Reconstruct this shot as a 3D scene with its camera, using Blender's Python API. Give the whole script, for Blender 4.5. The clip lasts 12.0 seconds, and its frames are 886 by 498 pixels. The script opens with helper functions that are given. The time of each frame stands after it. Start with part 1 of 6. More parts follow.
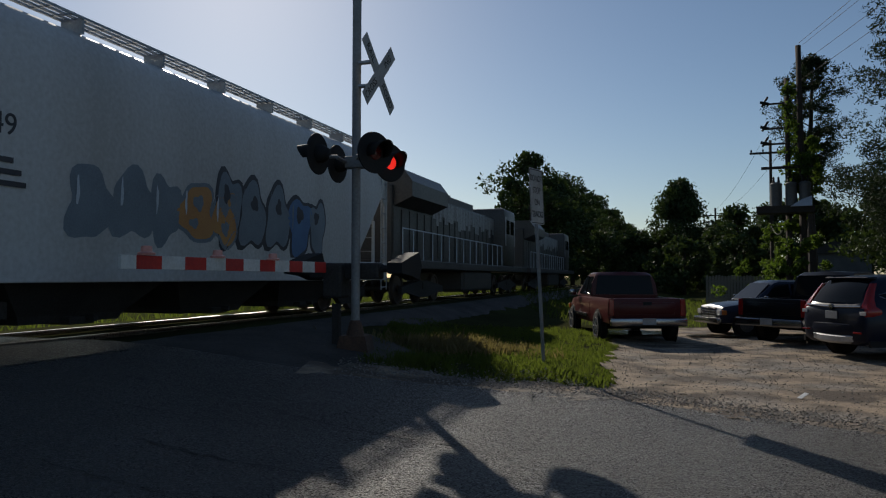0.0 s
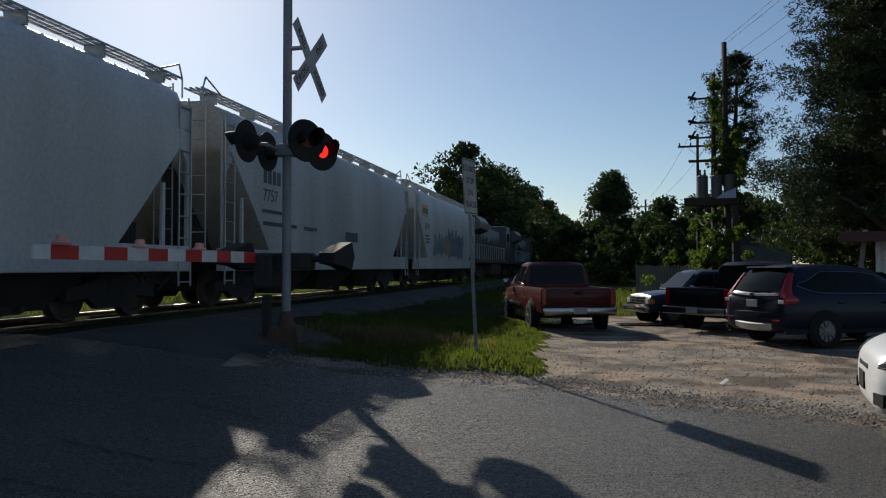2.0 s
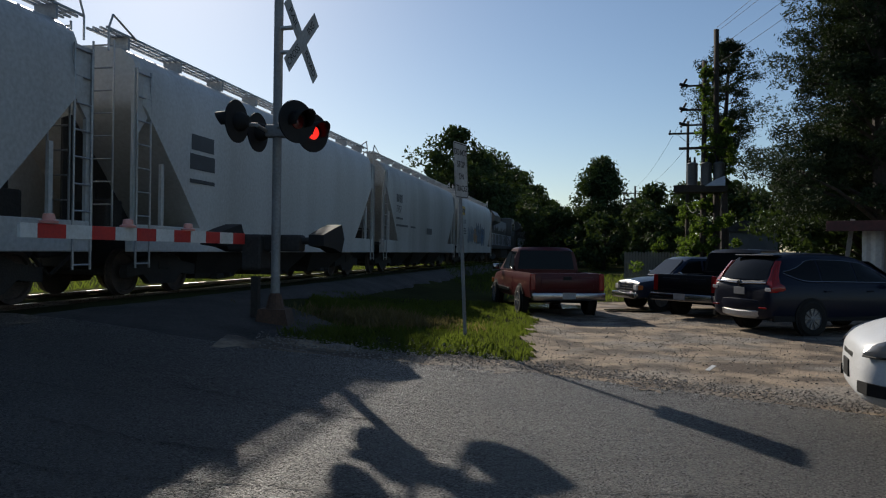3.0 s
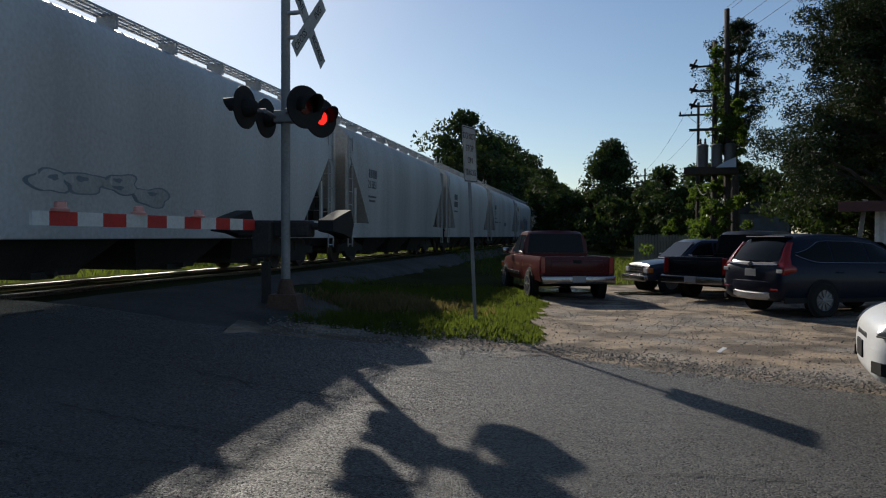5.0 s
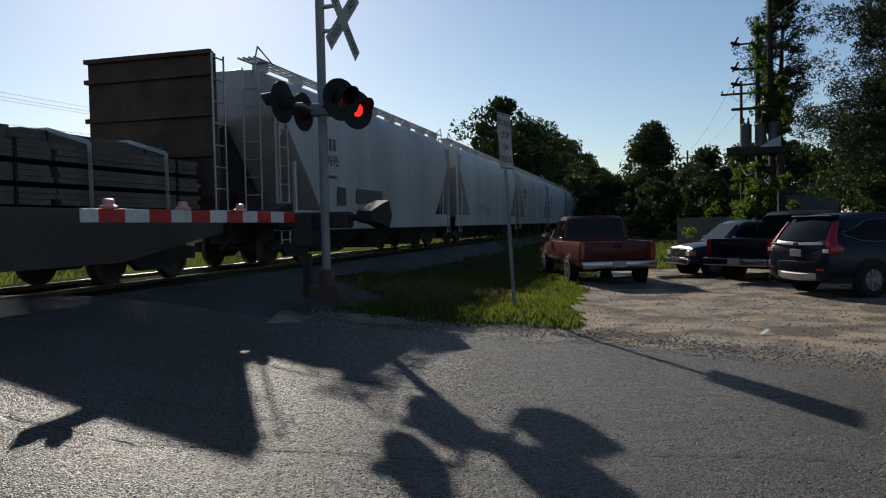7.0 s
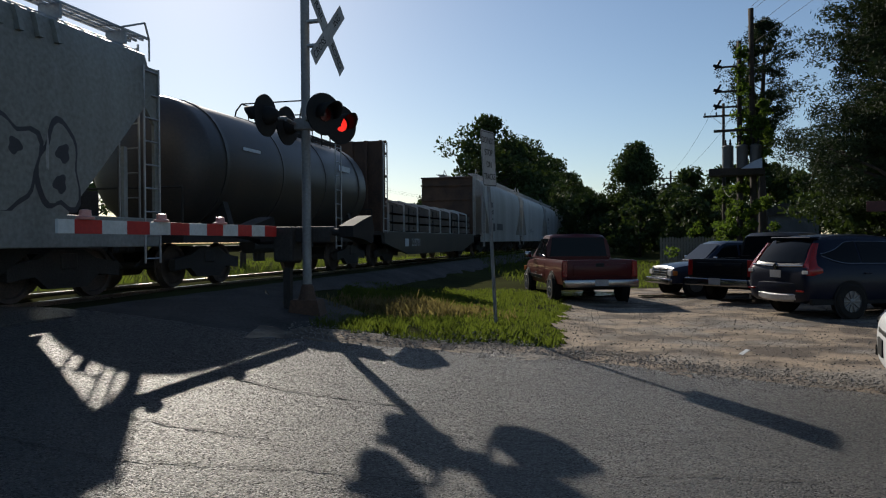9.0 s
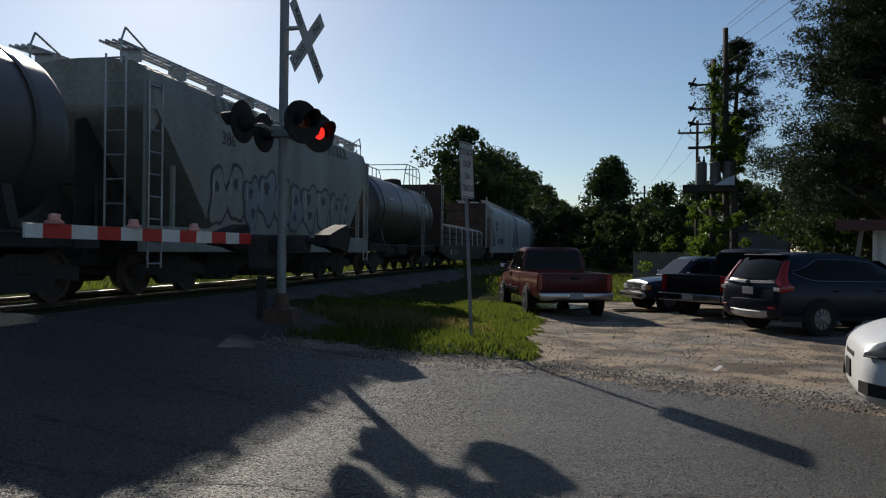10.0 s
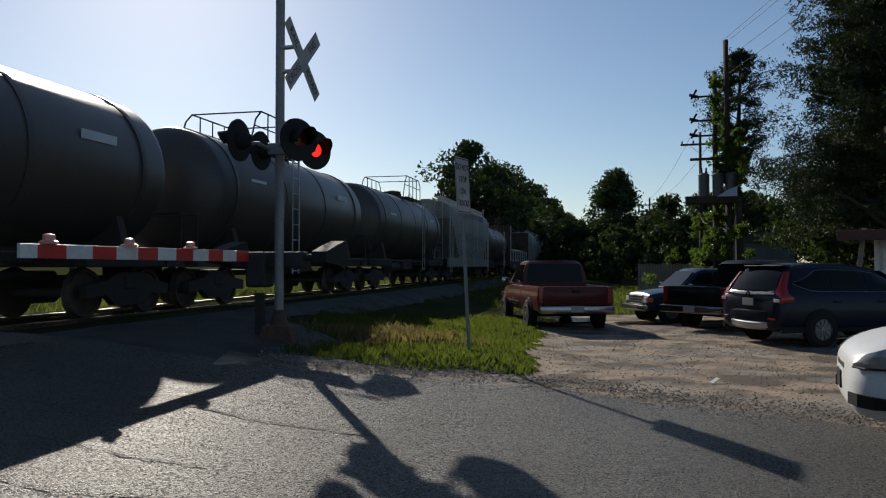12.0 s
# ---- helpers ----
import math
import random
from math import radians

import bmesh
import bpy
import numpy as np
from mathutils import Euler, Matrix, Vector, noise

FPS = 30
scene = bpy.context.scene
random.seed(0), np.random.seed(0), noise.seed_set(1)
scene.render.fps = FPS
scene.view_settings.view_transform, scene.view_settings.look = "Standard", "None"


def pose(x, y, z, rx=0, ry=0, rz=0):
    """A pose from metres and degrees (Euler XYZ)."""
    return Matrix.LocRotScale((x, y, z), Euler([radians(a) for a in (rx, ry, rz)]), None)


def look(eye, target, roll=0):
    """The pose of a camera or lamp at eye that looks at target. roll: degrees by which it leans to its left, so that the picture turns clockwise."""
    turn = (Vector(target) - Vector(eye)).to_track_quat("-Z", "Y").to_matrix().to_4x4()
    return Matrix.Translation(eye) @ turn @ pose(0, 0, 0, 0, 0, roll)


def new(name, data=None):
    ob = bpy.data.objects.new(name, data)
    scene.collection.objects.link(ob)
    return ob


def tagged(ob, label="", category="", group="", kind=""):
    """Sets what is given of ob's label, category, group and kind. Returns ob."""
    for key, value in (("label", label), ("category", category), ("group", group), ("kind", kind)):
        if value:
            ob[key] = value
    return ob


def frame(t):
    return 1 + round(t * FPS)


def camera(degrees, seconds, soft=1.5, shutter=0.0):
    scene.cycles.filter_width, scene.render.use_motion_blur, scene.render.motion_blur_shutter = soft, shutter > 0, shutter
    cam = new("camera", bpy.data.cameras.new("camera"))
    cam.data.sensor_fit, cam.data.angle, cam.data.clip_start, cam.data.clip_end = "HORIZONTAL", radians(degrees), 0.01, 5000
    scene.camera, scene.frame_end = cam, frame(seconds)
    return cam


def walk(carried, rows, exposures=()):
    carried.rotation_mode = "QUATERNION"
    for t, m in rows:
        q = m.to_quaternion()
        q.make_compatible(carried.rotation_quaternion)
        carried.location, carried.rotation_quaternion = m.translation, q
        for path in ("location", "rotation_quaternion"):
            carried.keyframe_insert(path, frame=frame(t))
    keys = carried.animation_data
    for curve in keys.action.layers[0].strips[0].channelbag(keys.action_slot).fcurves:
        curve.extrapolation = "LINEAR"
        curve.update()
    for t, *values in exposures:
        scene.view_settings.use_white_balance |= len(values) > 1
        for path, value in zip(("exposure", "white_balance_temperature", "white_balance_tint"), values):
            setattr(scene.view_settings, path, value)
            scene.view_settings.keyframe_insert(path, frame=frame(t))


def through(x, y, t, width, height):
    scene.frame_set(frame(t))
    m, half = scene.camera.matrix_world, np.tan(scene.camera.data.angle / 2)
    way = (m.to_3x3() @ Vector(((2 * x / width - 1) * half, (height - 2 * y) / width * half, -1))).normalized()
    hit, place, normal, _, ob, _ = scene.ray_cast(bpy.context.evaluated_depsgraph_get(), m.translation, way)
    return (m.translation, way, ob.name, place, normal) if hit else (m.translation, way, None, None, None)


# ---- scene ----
cam = camera(62.0, 12.0, soft=1.15)

# ---- the camera's way: hand-held, nearly still ----
PATH = [
    (0, pose(-0.070, -0.061, 1.677, 92.19, -0.05, -0.00)),
    (0.5, pose(-0.030, -0.020, 1.683, 91.68, -0.32, -4.06)),
    (1, pose(-0.010, -0.001, 1.680, 91.19, -0.36, -4.98)),
    (1.5, pose(-0.005, -0.013, 1.687, 91.35, -0.30, -4.78)),
    (2, pose(-0.004, -0.006, 1.683, 91.40, 0.00, -4.90)),
    (2.5, pose(-0.005, 0.006, 1.688, 90.85, -0.38, -5.47)),
    (3, pose(-0.018, 0.009, 1.680, 90.16, -0.72, -5.75)),
    (3.5, pose(-0.021, 0.011, 1.685, 89.69, -0.56, -5.35)),
    (5.5, pose(-0.016, 0.008, 1.671, 88.89, 0.14, -4.69)),
    (6, pose(-0.006, -0.018, 1.667, 88.76, 0.92, -3.77)),
    (6.5, pose(0.002, -0.042, 1.652, 88.14, 1.35, -2.55)),
    (7, pose(0.029, -0.078, 1.660, 88.12, 1.22, -1.87)),
    (7.5, pose(0.046, -0.093, 1.652, 88.83, 1.19, -2.16)),
    (9.5, pose(0.073, -0.017, 1.660, 89.71, -0.10, -3.66)),
    (10, pose(0.041, 0.023, 1.675, 90.17, -0.65, -5.03)),
    (10.5, pose(0.007, 0.099, 1.692, 89.90, -0.39, -7.62)),
    (11, pose(-0.016, 0.112, 1.693, 89.44, 0.19, -8.33)),
    (11.5, pose(0.015, 0.069, 1.688, 90.35, 0.69, -6.22)),
    (12, pose(0.213, -0.036, 1.689, 91.27, 0.01, -4.47)),
]
walk(cam, PATH, exposures=[(0.0, -0.18), (0.5, 0.1), (1.5, 0.2), (6.5, 0.28), (8.5, 0.25), (12.0, 0.2)])

# ---- sky and sun: a low sun ahead and to the side ----
SUN_AZ, SUN_EL = -16.3, 26.0
world = bpy.data.worlds.new("world")
scene.world = world
world.use_nodes = True
wn = world.node_tree.nodes
sky = wn.new("ShaderNodeTexSky")
sky.sky_type = "NISHITA"
sky.sun_disc = False
sky.sun_elevation, sky.sun_rotation = radians(SUN_EL), radians(SUN_AZ)
sky.air_density, sky.dust_density, sky.ozone_density = 1.0, 0.35, 3.0
world.node_tree.links.new(sky.outputs[0], wn["Background"].inputs[0])
wn["Background"].inputs[1].default_value = 0.074
sun = new("sun", bpy.data.lights.new("sun", "SUN"))
sun.data.energy, sun.data.angle, sun.data.color = 4.2, radians(0.6), (1.0, 0.92, 0.8)
sun_way = Vector((math.sin(radians(SUN_AZ)) * math.cos(radians(SUN_EL)), math.cos(radians(SUN_AZ)) * math.cos(radians(SUN_EL)), math.sin(radians(SUN_EL))))
sun.matrix_world = look(sun_way * 60, (0, 0, 0))


# ---- materials ----
def mat(name, base, dark=None, rough=0.7, metal=0.0, fine=40.0, coarse=1.5, bump=0.15, mix=0.5, coat=0.0, spec=0.5, vary=0.0, streak=False):
    """A worn surface: a base colour that drifts to a second one at a coarse and a fine scale, with relief."""
    m = bpy.data.materials.new(name)
    m.use_nodes = True
    nt = m.node_tree
    b = nt.nodes["Principled BSDF"]
    dark = dark or tuple(c * 0.6 for c in base)
    tc = nt.nodes.new("ShaderNodeTexCoord")
    mp = nt.nodes.new("ShaderNodeMapping")
    if streak:
        mp.inputs["Scale"].default_value = (1, 1, 0.12)
    nt.links.new(tc.outputs["Object"], mp.inputs[0])
    n1, n2 = nt.nodes.new("ShaderNodeTexNoise"), nt.nodes.new("ShaderNodeTexNoise")
    n1.inputs["Scale"].default_value, n2.inputs["Scale"].default_value = fine, coarse
    n1.inputs["Detail"].default_value, n2.inputs["Detail"].default_value = 4, 5
    nt.links.new(tc.outputs["Object"], n1.inputs[0])
    nt.links.new(mp.outputs[0], n2.inputs[0])
    mul = nt.nodes.new("ShaderNodeMath")
    mul.operation = "MULTIPLY_ADD"
    mul.inputs[1].default_value = 0.55
    nt.links.new(n1.outputs[0], mul.inputs[0])
    half = nt.nodes.new("ShaderNodeMath")
    half.operation = "MULTIPLY"
    half.inputs[1].default_value = 0.75
    nt.links.new(n2.outputs[0], half.inputs[0])
    nt.links.new(half.outputs[0], mul.inputs[2])
    ramp = nt.nodes.new("ShaderNodeMapRange")
    ramp.inputs[1].default_value, ramp.inputs[2].default_value = 0.45, 0.85
    ramp.inputs[4].default_value = 2 * mix
    nt.links.new(mul.outputs[0], ramp.inputs[0])
    cm = nt.nodes.new("ShaderNodeMix")
    cm.data_type = "RGBA"
    cm.inputs[6].default_value, cm.inputs[7].default_value = (*base, 1), (*dark, 1)
    nt.links.new(ramp.outputs[0], cm.inputs[0])
    last = cm.outputs[2]
    if vary:
        oi = nt.nodes.new("ShaderNodeNewGeometry")
        hs = nt.nodes.new("ShaderNodeHueSaturation")
        vr = nt.nodes.new("ShaderNodeMapRange")
        vr.inputs[3].default_value, vr.inputs[4].default_value = 1 - vary, 1 + vary
        nt.links.new(oi.outputs["Random Per Island"], vr.inputs[0])
        nt.links.new(vr.outputs[0], hs.inputs["Value"])
        nt.links.new(last, hs.inputs["Color"])
        last = hs.outputs[0]
    nt.links.new(last, b.inputs["Base Color"])
    rr = nt.nodes.new("ShaderNodeMapRange")
    rr.inputs[3].default_value, rr.inputs[4].default_value = max(0.03, rough - 0.1), min(1, rough + 0.12)
    nt.links.new(n1.outputs[0], rr.inputs[0])
    nt.links.new(rr.outputs[0], b.inputs["Roughness"])
    b.inputs["Metallic"].default_value = metal
    b.inputs["Coat Weight"].default_value = coat
    b.inputs["Coat Roughness"].default_value = 0.06
    b.inputs["Specular IOR Level"].default_value = spec
    if bump:
        bp = nt.nodes.new("ShaderNodeBump")
        bp.inputs["Strength"].default_value, bp.inputs["Distance"].default_value = bump, 0.02
        nt.links.new(n1.outputs[0], bp.inputs["Height"])
        nt.links.new(bp.outputs[0], b.inputs["Normal"])
    return m


def leaf_mat(name, base, dark, through=0.35, clear=1.6):
    m = mat(name, base, dark, rough=0.7, fine=3.0, coarse=0.4, bump=0, spec=0.12, vary=0.45)
    nt = m.node_tree
    b, out = nt.nodes["Principled BSDF"], nt.nodes["Material Output"]
    tr = nt.nodes.new("ShaderNodeBsdfTranslucent")
    tr.inputs[0].default_value = (base[0] * clear, base[1] * clear * 1.05, base[2] * 0.8, 1)
    mx = nt.nodes.new("ShaderNodeMixShader")
    mx.inputs[0].default_value = through
    nt.links.new(b.outputs[0], mx.inputs[1])
    nt.links.new(tr.outputs[0], mx.inputs[2])
    nt.links.new(mx.outputs[0], out.inputs[0])
    return m


def asphalt_mat():
    """Worn asphalt: pale and dark aggregate stones in a dark binder, patched tone, stony relief."""
    m = bpy.data.materials.new("worn_asphalt")
    m.use_nodes = True
    nt = m.node_tree
    b = nt.nodes["Principled BSDF"]
    tc = nt.nodes.new("ShaderNodeTexCoord")
    vo, big, mid = nt.nodes.new("ShaderNodeTexVoronoi"), nt.nodes.new("ShaderNodeTexNoise"), nt.nodes.new("ShaderNodeTexNoise")
    vo.inputs["Scale"].default_value = 75
    big.inputs["Scale"].default_value, mid.inputs["Scale"].default_value = 0.6, 7
    big.inputs["Detail"].default_value, mid.inputs["Detail"].default_value = 5, 6
    for k in (vo, big, mid):
        nt.links.new(tc.outputs["Object"], k.inputs["Vector"])
    stone = nt.nodes.new("ShaderNodeValToRGB")
    stone.color_ramp.elements[0].color, stone.color_ramp.elements[1].color = (0.028, 0.027, 0.027, 1), (0.15, 0.14, 0.125, 1)
    stone.color_ramp.elements[0].position, stone.color_ramp.elements[1].position = 0.25, 0.95
    sep = nt.nodes.new("ShaderNodeSeparateColor")
    nt.links.new(vo.outputs["Color"], sep.inputs[0])
    nt.links.new(sep.outputs[0], stone.inputs[0])
    tone = nt.nodes.new("ShaderNodeMapRange")
    tone.inputs[1].default_value, tone.inputs[2].default_value, tone.inputs[3].default_value, tone.inputs[4].default_value = 0.3, 0.7, 0.55, 1.15
    nt.links.new(big.outputs[0], tone.inputs[0])
    hs = nt.nodes.new("ShaderNodeHueSaturation")
    nt.links.new(stone.outputs[0], hs.inputs["Color"])
    nt.links.new(tone.outputs[0], hs.inputs["Value"])
    nt.links.new(hs.outputs[0], b.inputs["Base Color"])
    rr = nt.nodes.new("ShaderNodeMapRange")
    rr.inputs[3].default_value, rr.inputs[4].default_value = 0.22, 0.85
    nt.links.new(sep.outputs[1], rr.inputs[0])
    nt.links.new(rr.outputs[0], b.inputs["Roughness"])
    lay = nt.nodes.new("ShaderNodeMapping")
    lay.inputs["Rotation"].default_value = (0, 0, radians(16))
    lay.inputs["Scale"].default_value = (0.7, 8.5, 1)
    ripple = nt.nodes.new("ShaderNodeTexNoise")
    ripple.inputs["Scale"].default_value, ripple.inputs["Detail"].default_value = 1.0, 5
    nt.links.new(tc.outputs["Object"], lay.inputs[0])
    nt.links.new(lay.outputs[0], ripple.inputs["Vector"])
    wave = nt.nodes.new("ShaderNodeMath")
    wave.operation = "MULTIPLY_ADD"
    wave.inputs[1].default_value = 0.9
    nt.links.new(ripple.outputs[0], wave.inputs[0])
    nt.links.new(mid.outputs[0], wave.inputs[2])
    add = nt.nodes.new("ShaderNodeMath")
    add.operation = "MULTIPLY_ADD"
    add.inputs[1].default_value = -0.8
    nt.links.new(vo.outputs["Distance"], add.inputs[0])
    nt.links.new(wave.outputs[0], add.inputs[2])
    bp = nt.nodes.new("ShaderNodeBump")
    bp.inputs["Strength"].default_value, bp.inputs["Distance"].default_value = 1.0, 0.042
    nt.links.new(add.outputs[0], bp.inputs["Height"])
    nt.links.new(bp.outputs[0], b.inputs["Normal"])
    return m


def dirt_mat():
    """A dirt lot: tan dust, damp brown ruts and grey crushed gravel in uneven patches, stony relief."""
    m = bpy.data.materials.new("dry_dirt")
    m.use_nodes = True
    nt = m.node_tree
    b = nt.nodes["Principled BSDF"]
    tc = nt.nodes.new("ShaderNodeTexCoord")
    noises = []
    for scale, detail in ((0.55, 4), (1.2, 9), (16, 5)):
        k = nt.nodes.new("ShaderNodeTexNoise")
        k.inputs["Scale"].default_value, k.inputs["Detail"].default_value = scale, detail
        nt.links.new(tc.outputs["Object"], k.inputs["Vector"])
        noises.append(k)
    vo = nt.nodes.new("ShaderNodeTexVoronoi")
    vo.inputs["Scale"].default_value = 30
    nt.links.new(tc.outputs["Object"], vo.inputs["Vector"])
    sep = nt.nodes.new("ShaderNodeSeparateColor")
    nt.links.new(vo.outputs["Color"], sep.inputs[0])

    def blend(a, c, factor):
        k = nt.nodes.new("ShaderNodeMix")
        k.data_type = "RGBA"
        for v, i in ((a, 6), (c, 7)):
            if isinstance(v, tuple):
                k.inputs[i].default_value = (*v, 1)
            else:
                nt.links.new(v, k.inputs[i])
        nt.links.new(factor, k.inputs[0])
        return k.outputs[2]

    def span_of(out, lo, hi, top=1.0):
        k = nt.nodes.new("ShaderNodeMapRange")
        k.inputs[1].default_value, k.inputs[2].default_value, k.inputs[4].default_value = lo, hi, top
        nt.links.new(out, k.inputs[0])
        return k.outputs[0]
    stony = blend((0.11, 0.1, 0.09), (0.33, 0.3, 0.26), sep.outputs[0])
    earth = blend((0.31, 0.24, 0.17), (0.1, 0.078, 0.06), span_of(noises[1].outputs[0], 0.42, 0.58))
    earth = blend(earth, stony, span_of(noises[0].outputs[0], 0.5, 0.62, 0.75))
    earth = blend(earth, (0.09, 0.075, 0.06), span_of(noises[2].outputs[0], 0.55, 0.75, 0.65))
    nt.links.new(earth, b.inputs["Base Color"])
    b.inputs["Roughness"].default_value = 0.92
    b.inputs["Specular IOR Level"].default_value = 0.2
    add = nt.nodes.new("ShaderNodeMath")
    add.operation = "MULTIPLY_ADD"
    add.inputs[1].default_value = -0.7
    nt.links.new(vo.outputs["Distance"], add.inputs[0])
    nt.links.new(noises[2].outputs[0], add.inputs[2])
    bp = nt.nodes.new("ShaderNodeBump")
    bp.inputs["Strength"].default_value, bp.inputs["Distance"].default_value = 0.7, 0.022
    nt.links.new(add.outputs[0], bp.inputs["Height"])
    nt.links.new(bp.outputs[0], b.inputs["Normal"])
    return m


def glow_mat(name, colour, strength):
    m = mat(name, colour, rough=0.3, bump=0)
    b = m.node_tree.nodes["Principled BSDF"]
    b.inputs["Emission Color"].default_value = (*colour, 1)
    b.inputs["Emission Strength"].default_value = strength
    return m


ASPHALT = asphalt_mat()
DIRT = dirt_mat()
SOIL = mat("grass_soil", (0.06, 0.066, 0.026), (0.032, 0.032, 0.018), rough=0.95, fine=12, coarse=0.3, bump=0.5, spec=0.0)
BALLAST = mat("ballast_stone", (0.24, 0.22, 0.2), (0.09, 0.08, 0.075), rough=0.9, fine=25, coarse=2, bump=0.8, vary=0.35)
PEBBLE = mat("gravel_stone", (0.26, 0.235, 0.2), (0.13, 0.115, 0.1), rough=0.85, fine=30, coarse=3, bump=0.4, vary=0.5)
RAIL = mat("polished_rail", (0.5, 0.47, 0.44), (0.3, 0.24, 0.2), rough=0.28, metal=1.0, fine=60, bump=0.05)
RUST = mat("rusty_steel", (0.13, 0.075, 0.05), (0.05, 0.035, 0.03), rough=0.8, metal=0.3, fine=30, bump=0.3)
SLEEPER = mat("tarred_timber", (0.09, 0.07, 0.055), (0.04, 0.032, 0.028), rough=0.9, fine=20, bump=0.5)
HOPPER_GREY = mat("hopper_grey_paint", (0.5, 0.5, 0.49), (0.29, 0.275, 0.25), rough=0.55, fine=14, coarse=0.9, bump=0.05, streak=True, mix=0.45)
HOPPER_PALE = mat("hopper_pale_paint", (0.58, 0.58, 0.57), (0.37, 0.355, 0.33), rough=0.5, fine=14, coarse=0.7, bump=0.05, streak=True, mix=0.4)
HOPPER_TAN = mat("hopper_green_grey_paint", (0.3, 0.305, 0.28), (0.17, 0.165, 0.145), rough=0.6, fine=14, coarse=1.1, bump=0.06, streak=True)
TANK_BLACK = mat("tank_black_paint", (0.035, 0.034, 0.035), (0.075, 0.06, 0.05), rough=0.42, fine=20, coarse=0.8, bump=0.05, streak=True)
UNDER = mat("grimy_steel", (0.05, 0.045, 0.042), (0.025, 0.022, 0.02), rough=0.75, metal=0.2, fine=30, bump=0.3)
WHEEL_STEEL = mat("wheel_steel", (0.16, 0.12, 0.1), (0.06, 0.05, 0.045), rough=0.6, metal=0.6, fine=40, bump=0.1)
GALV = mat("galvanised_steel", (0.45, 0.46, 0.47), (0.3, 0.3, 0.3), rough=0.45, metal=0.7, fine=25, bump=0.05)
ALU = mat("weathered_aluminium", (0.55, 0.56, 0.57), (0.38, 0.38, 0.38), rough=0.4, metal=0.5, fine=25, bump=0.05)
MAST = mat("dull_mast_aluminium", (0.27, 0.275, 0.28), (0.17, 0.17, 0.17), rough=0.6, metal=0.25, fine=25, bump=0.05)
BLADE = mat("weathered_blade_sheeting", (0.4, 0.4, 0.39), (0.26, 0.255, 0.24), rough=0.6, fine=24, coarse=3, bump=0.02)
BLACK = mat("matt_black_paint", (0.016, 0.016, 0.017), (0.028, 0.027, 0.026), rough=0.75, fine=30, bump=0.05, spec=0.2)
WHITE_SHEET = mat("white_sheeting", (0.75, 0.75, 0.73), (0.55, 0.54, 0.5), rough=0.45, fine=30, coarse=2, bump=0.02)
RED_SHEET = mat("red_sheeting", (0.6, 0.04, 0.03), (0.42, 0.03, 0.03), rough=0.4, fine=30, bump=0.02)
LENS_LIT = glow_mat("lit_red_lens", (1.0, 0.03, 0.02), 0.9)
# ground beside the track, coloured dark to stand in for shade
SHADED_GROUND = mat("shade_dark_ground", (0.09, 0.082, 0.075), (0.035, 0.032, 0.03), rough=0.95, fine=22, coarse=0.9, bump=0.9, spec=0.2)
CAN_GREY = mat("transformer_grey", (0.12, 0.125, 0.13), (0.07, 0.07, 0.075), rough=0.55, metal=0.2, fine=20, bump=0.05)
LENS_OFF = mat("dark_red_lens", (0.12, 0.008, 0.008), rough=0.25, bump=0)
LAMP_AMBER = mat("arm_lamp_plastic", (0.75, 0.35, 0.3), (0.6, 0.25, 0.2), rough=0.3, bump=0)
WOOD_POLE = mat("creosoted_pole", (0.05, 0.04, 0.032), (0.022, 0.018, 0.016), rough=0.95, fine=30, coarse=1.2, bump=0.5, streak=True)
BARK = mat("pine_bark", (0.065, 0.048, 0.038), (0.028, 0.022, 0.018), rough=0.95, fine=9, coarse=2, bump=0.9, streak=True)
PINE = leaf_mat("pine_needles", (0.036, 0.052, 0.026), (0.018, 0.028, 0.015), 0.1)
LEAF = leaf_mat("broad_leaves", (0.055, 0.08, 0.032), (0.027, 0.042, 0.018), 0.15)
VINE = leaf_mat("vine_leaves", (0.08, 0.12, 0.028), (0.04, 0.065, 0.018), 0.4)
GRASS = leaf_mat("grass_blades", (0.058, 0.073, 0.025), (0.03, 0.04, 0.015), 0.6, 2.0)
STRAW = leaf_mat("dry_grass", (0.14, 0.11, 0.075), (0.075, 0.058, 0.036), 0.5)

# ---- geometry helpers ----
def part(name, bm, material, parent=None, label="", smooth=False, at=None):
    """Links a bmesh as one mesh object, under a thing where one is given."""
    me = bpy.data.meshes.new(name)
    bm.normal_update()
    bm.to_mesh(me)
    bm.free()
    for m in material if isinstance(material, (list, tuple)) else [material]:
        me.materials.append(m)
    if smooth:
        me.polygons.foreach_set("use_smooth", [True] * len(me.polygons))
        me.set_sharp_from_angle(angle=radians(38))
    ob = new(name, me)
    if parent:
        ob.parent = parent
    if at is not None:
        ob.matrix_basis = at
    if label:
        tagged(ob, label)
    return ob


def again(ob, m, parent=None):
    """One more object on the same mesh."""
    o = new(ob.name.split(".")[0], ob.data)
    o.parent = parent or ob.parent
    o.matrix_basis = m
    if "label" in ob:
        o["label"] = ob["label"]
    return o


def thing(name, m, label, category, group="", kind=""):
    ob = new(name)
    ob.empty_display_size = 0.2
    ob.matrix_basis = m
    return tagged(ob, label, category, group, kind)


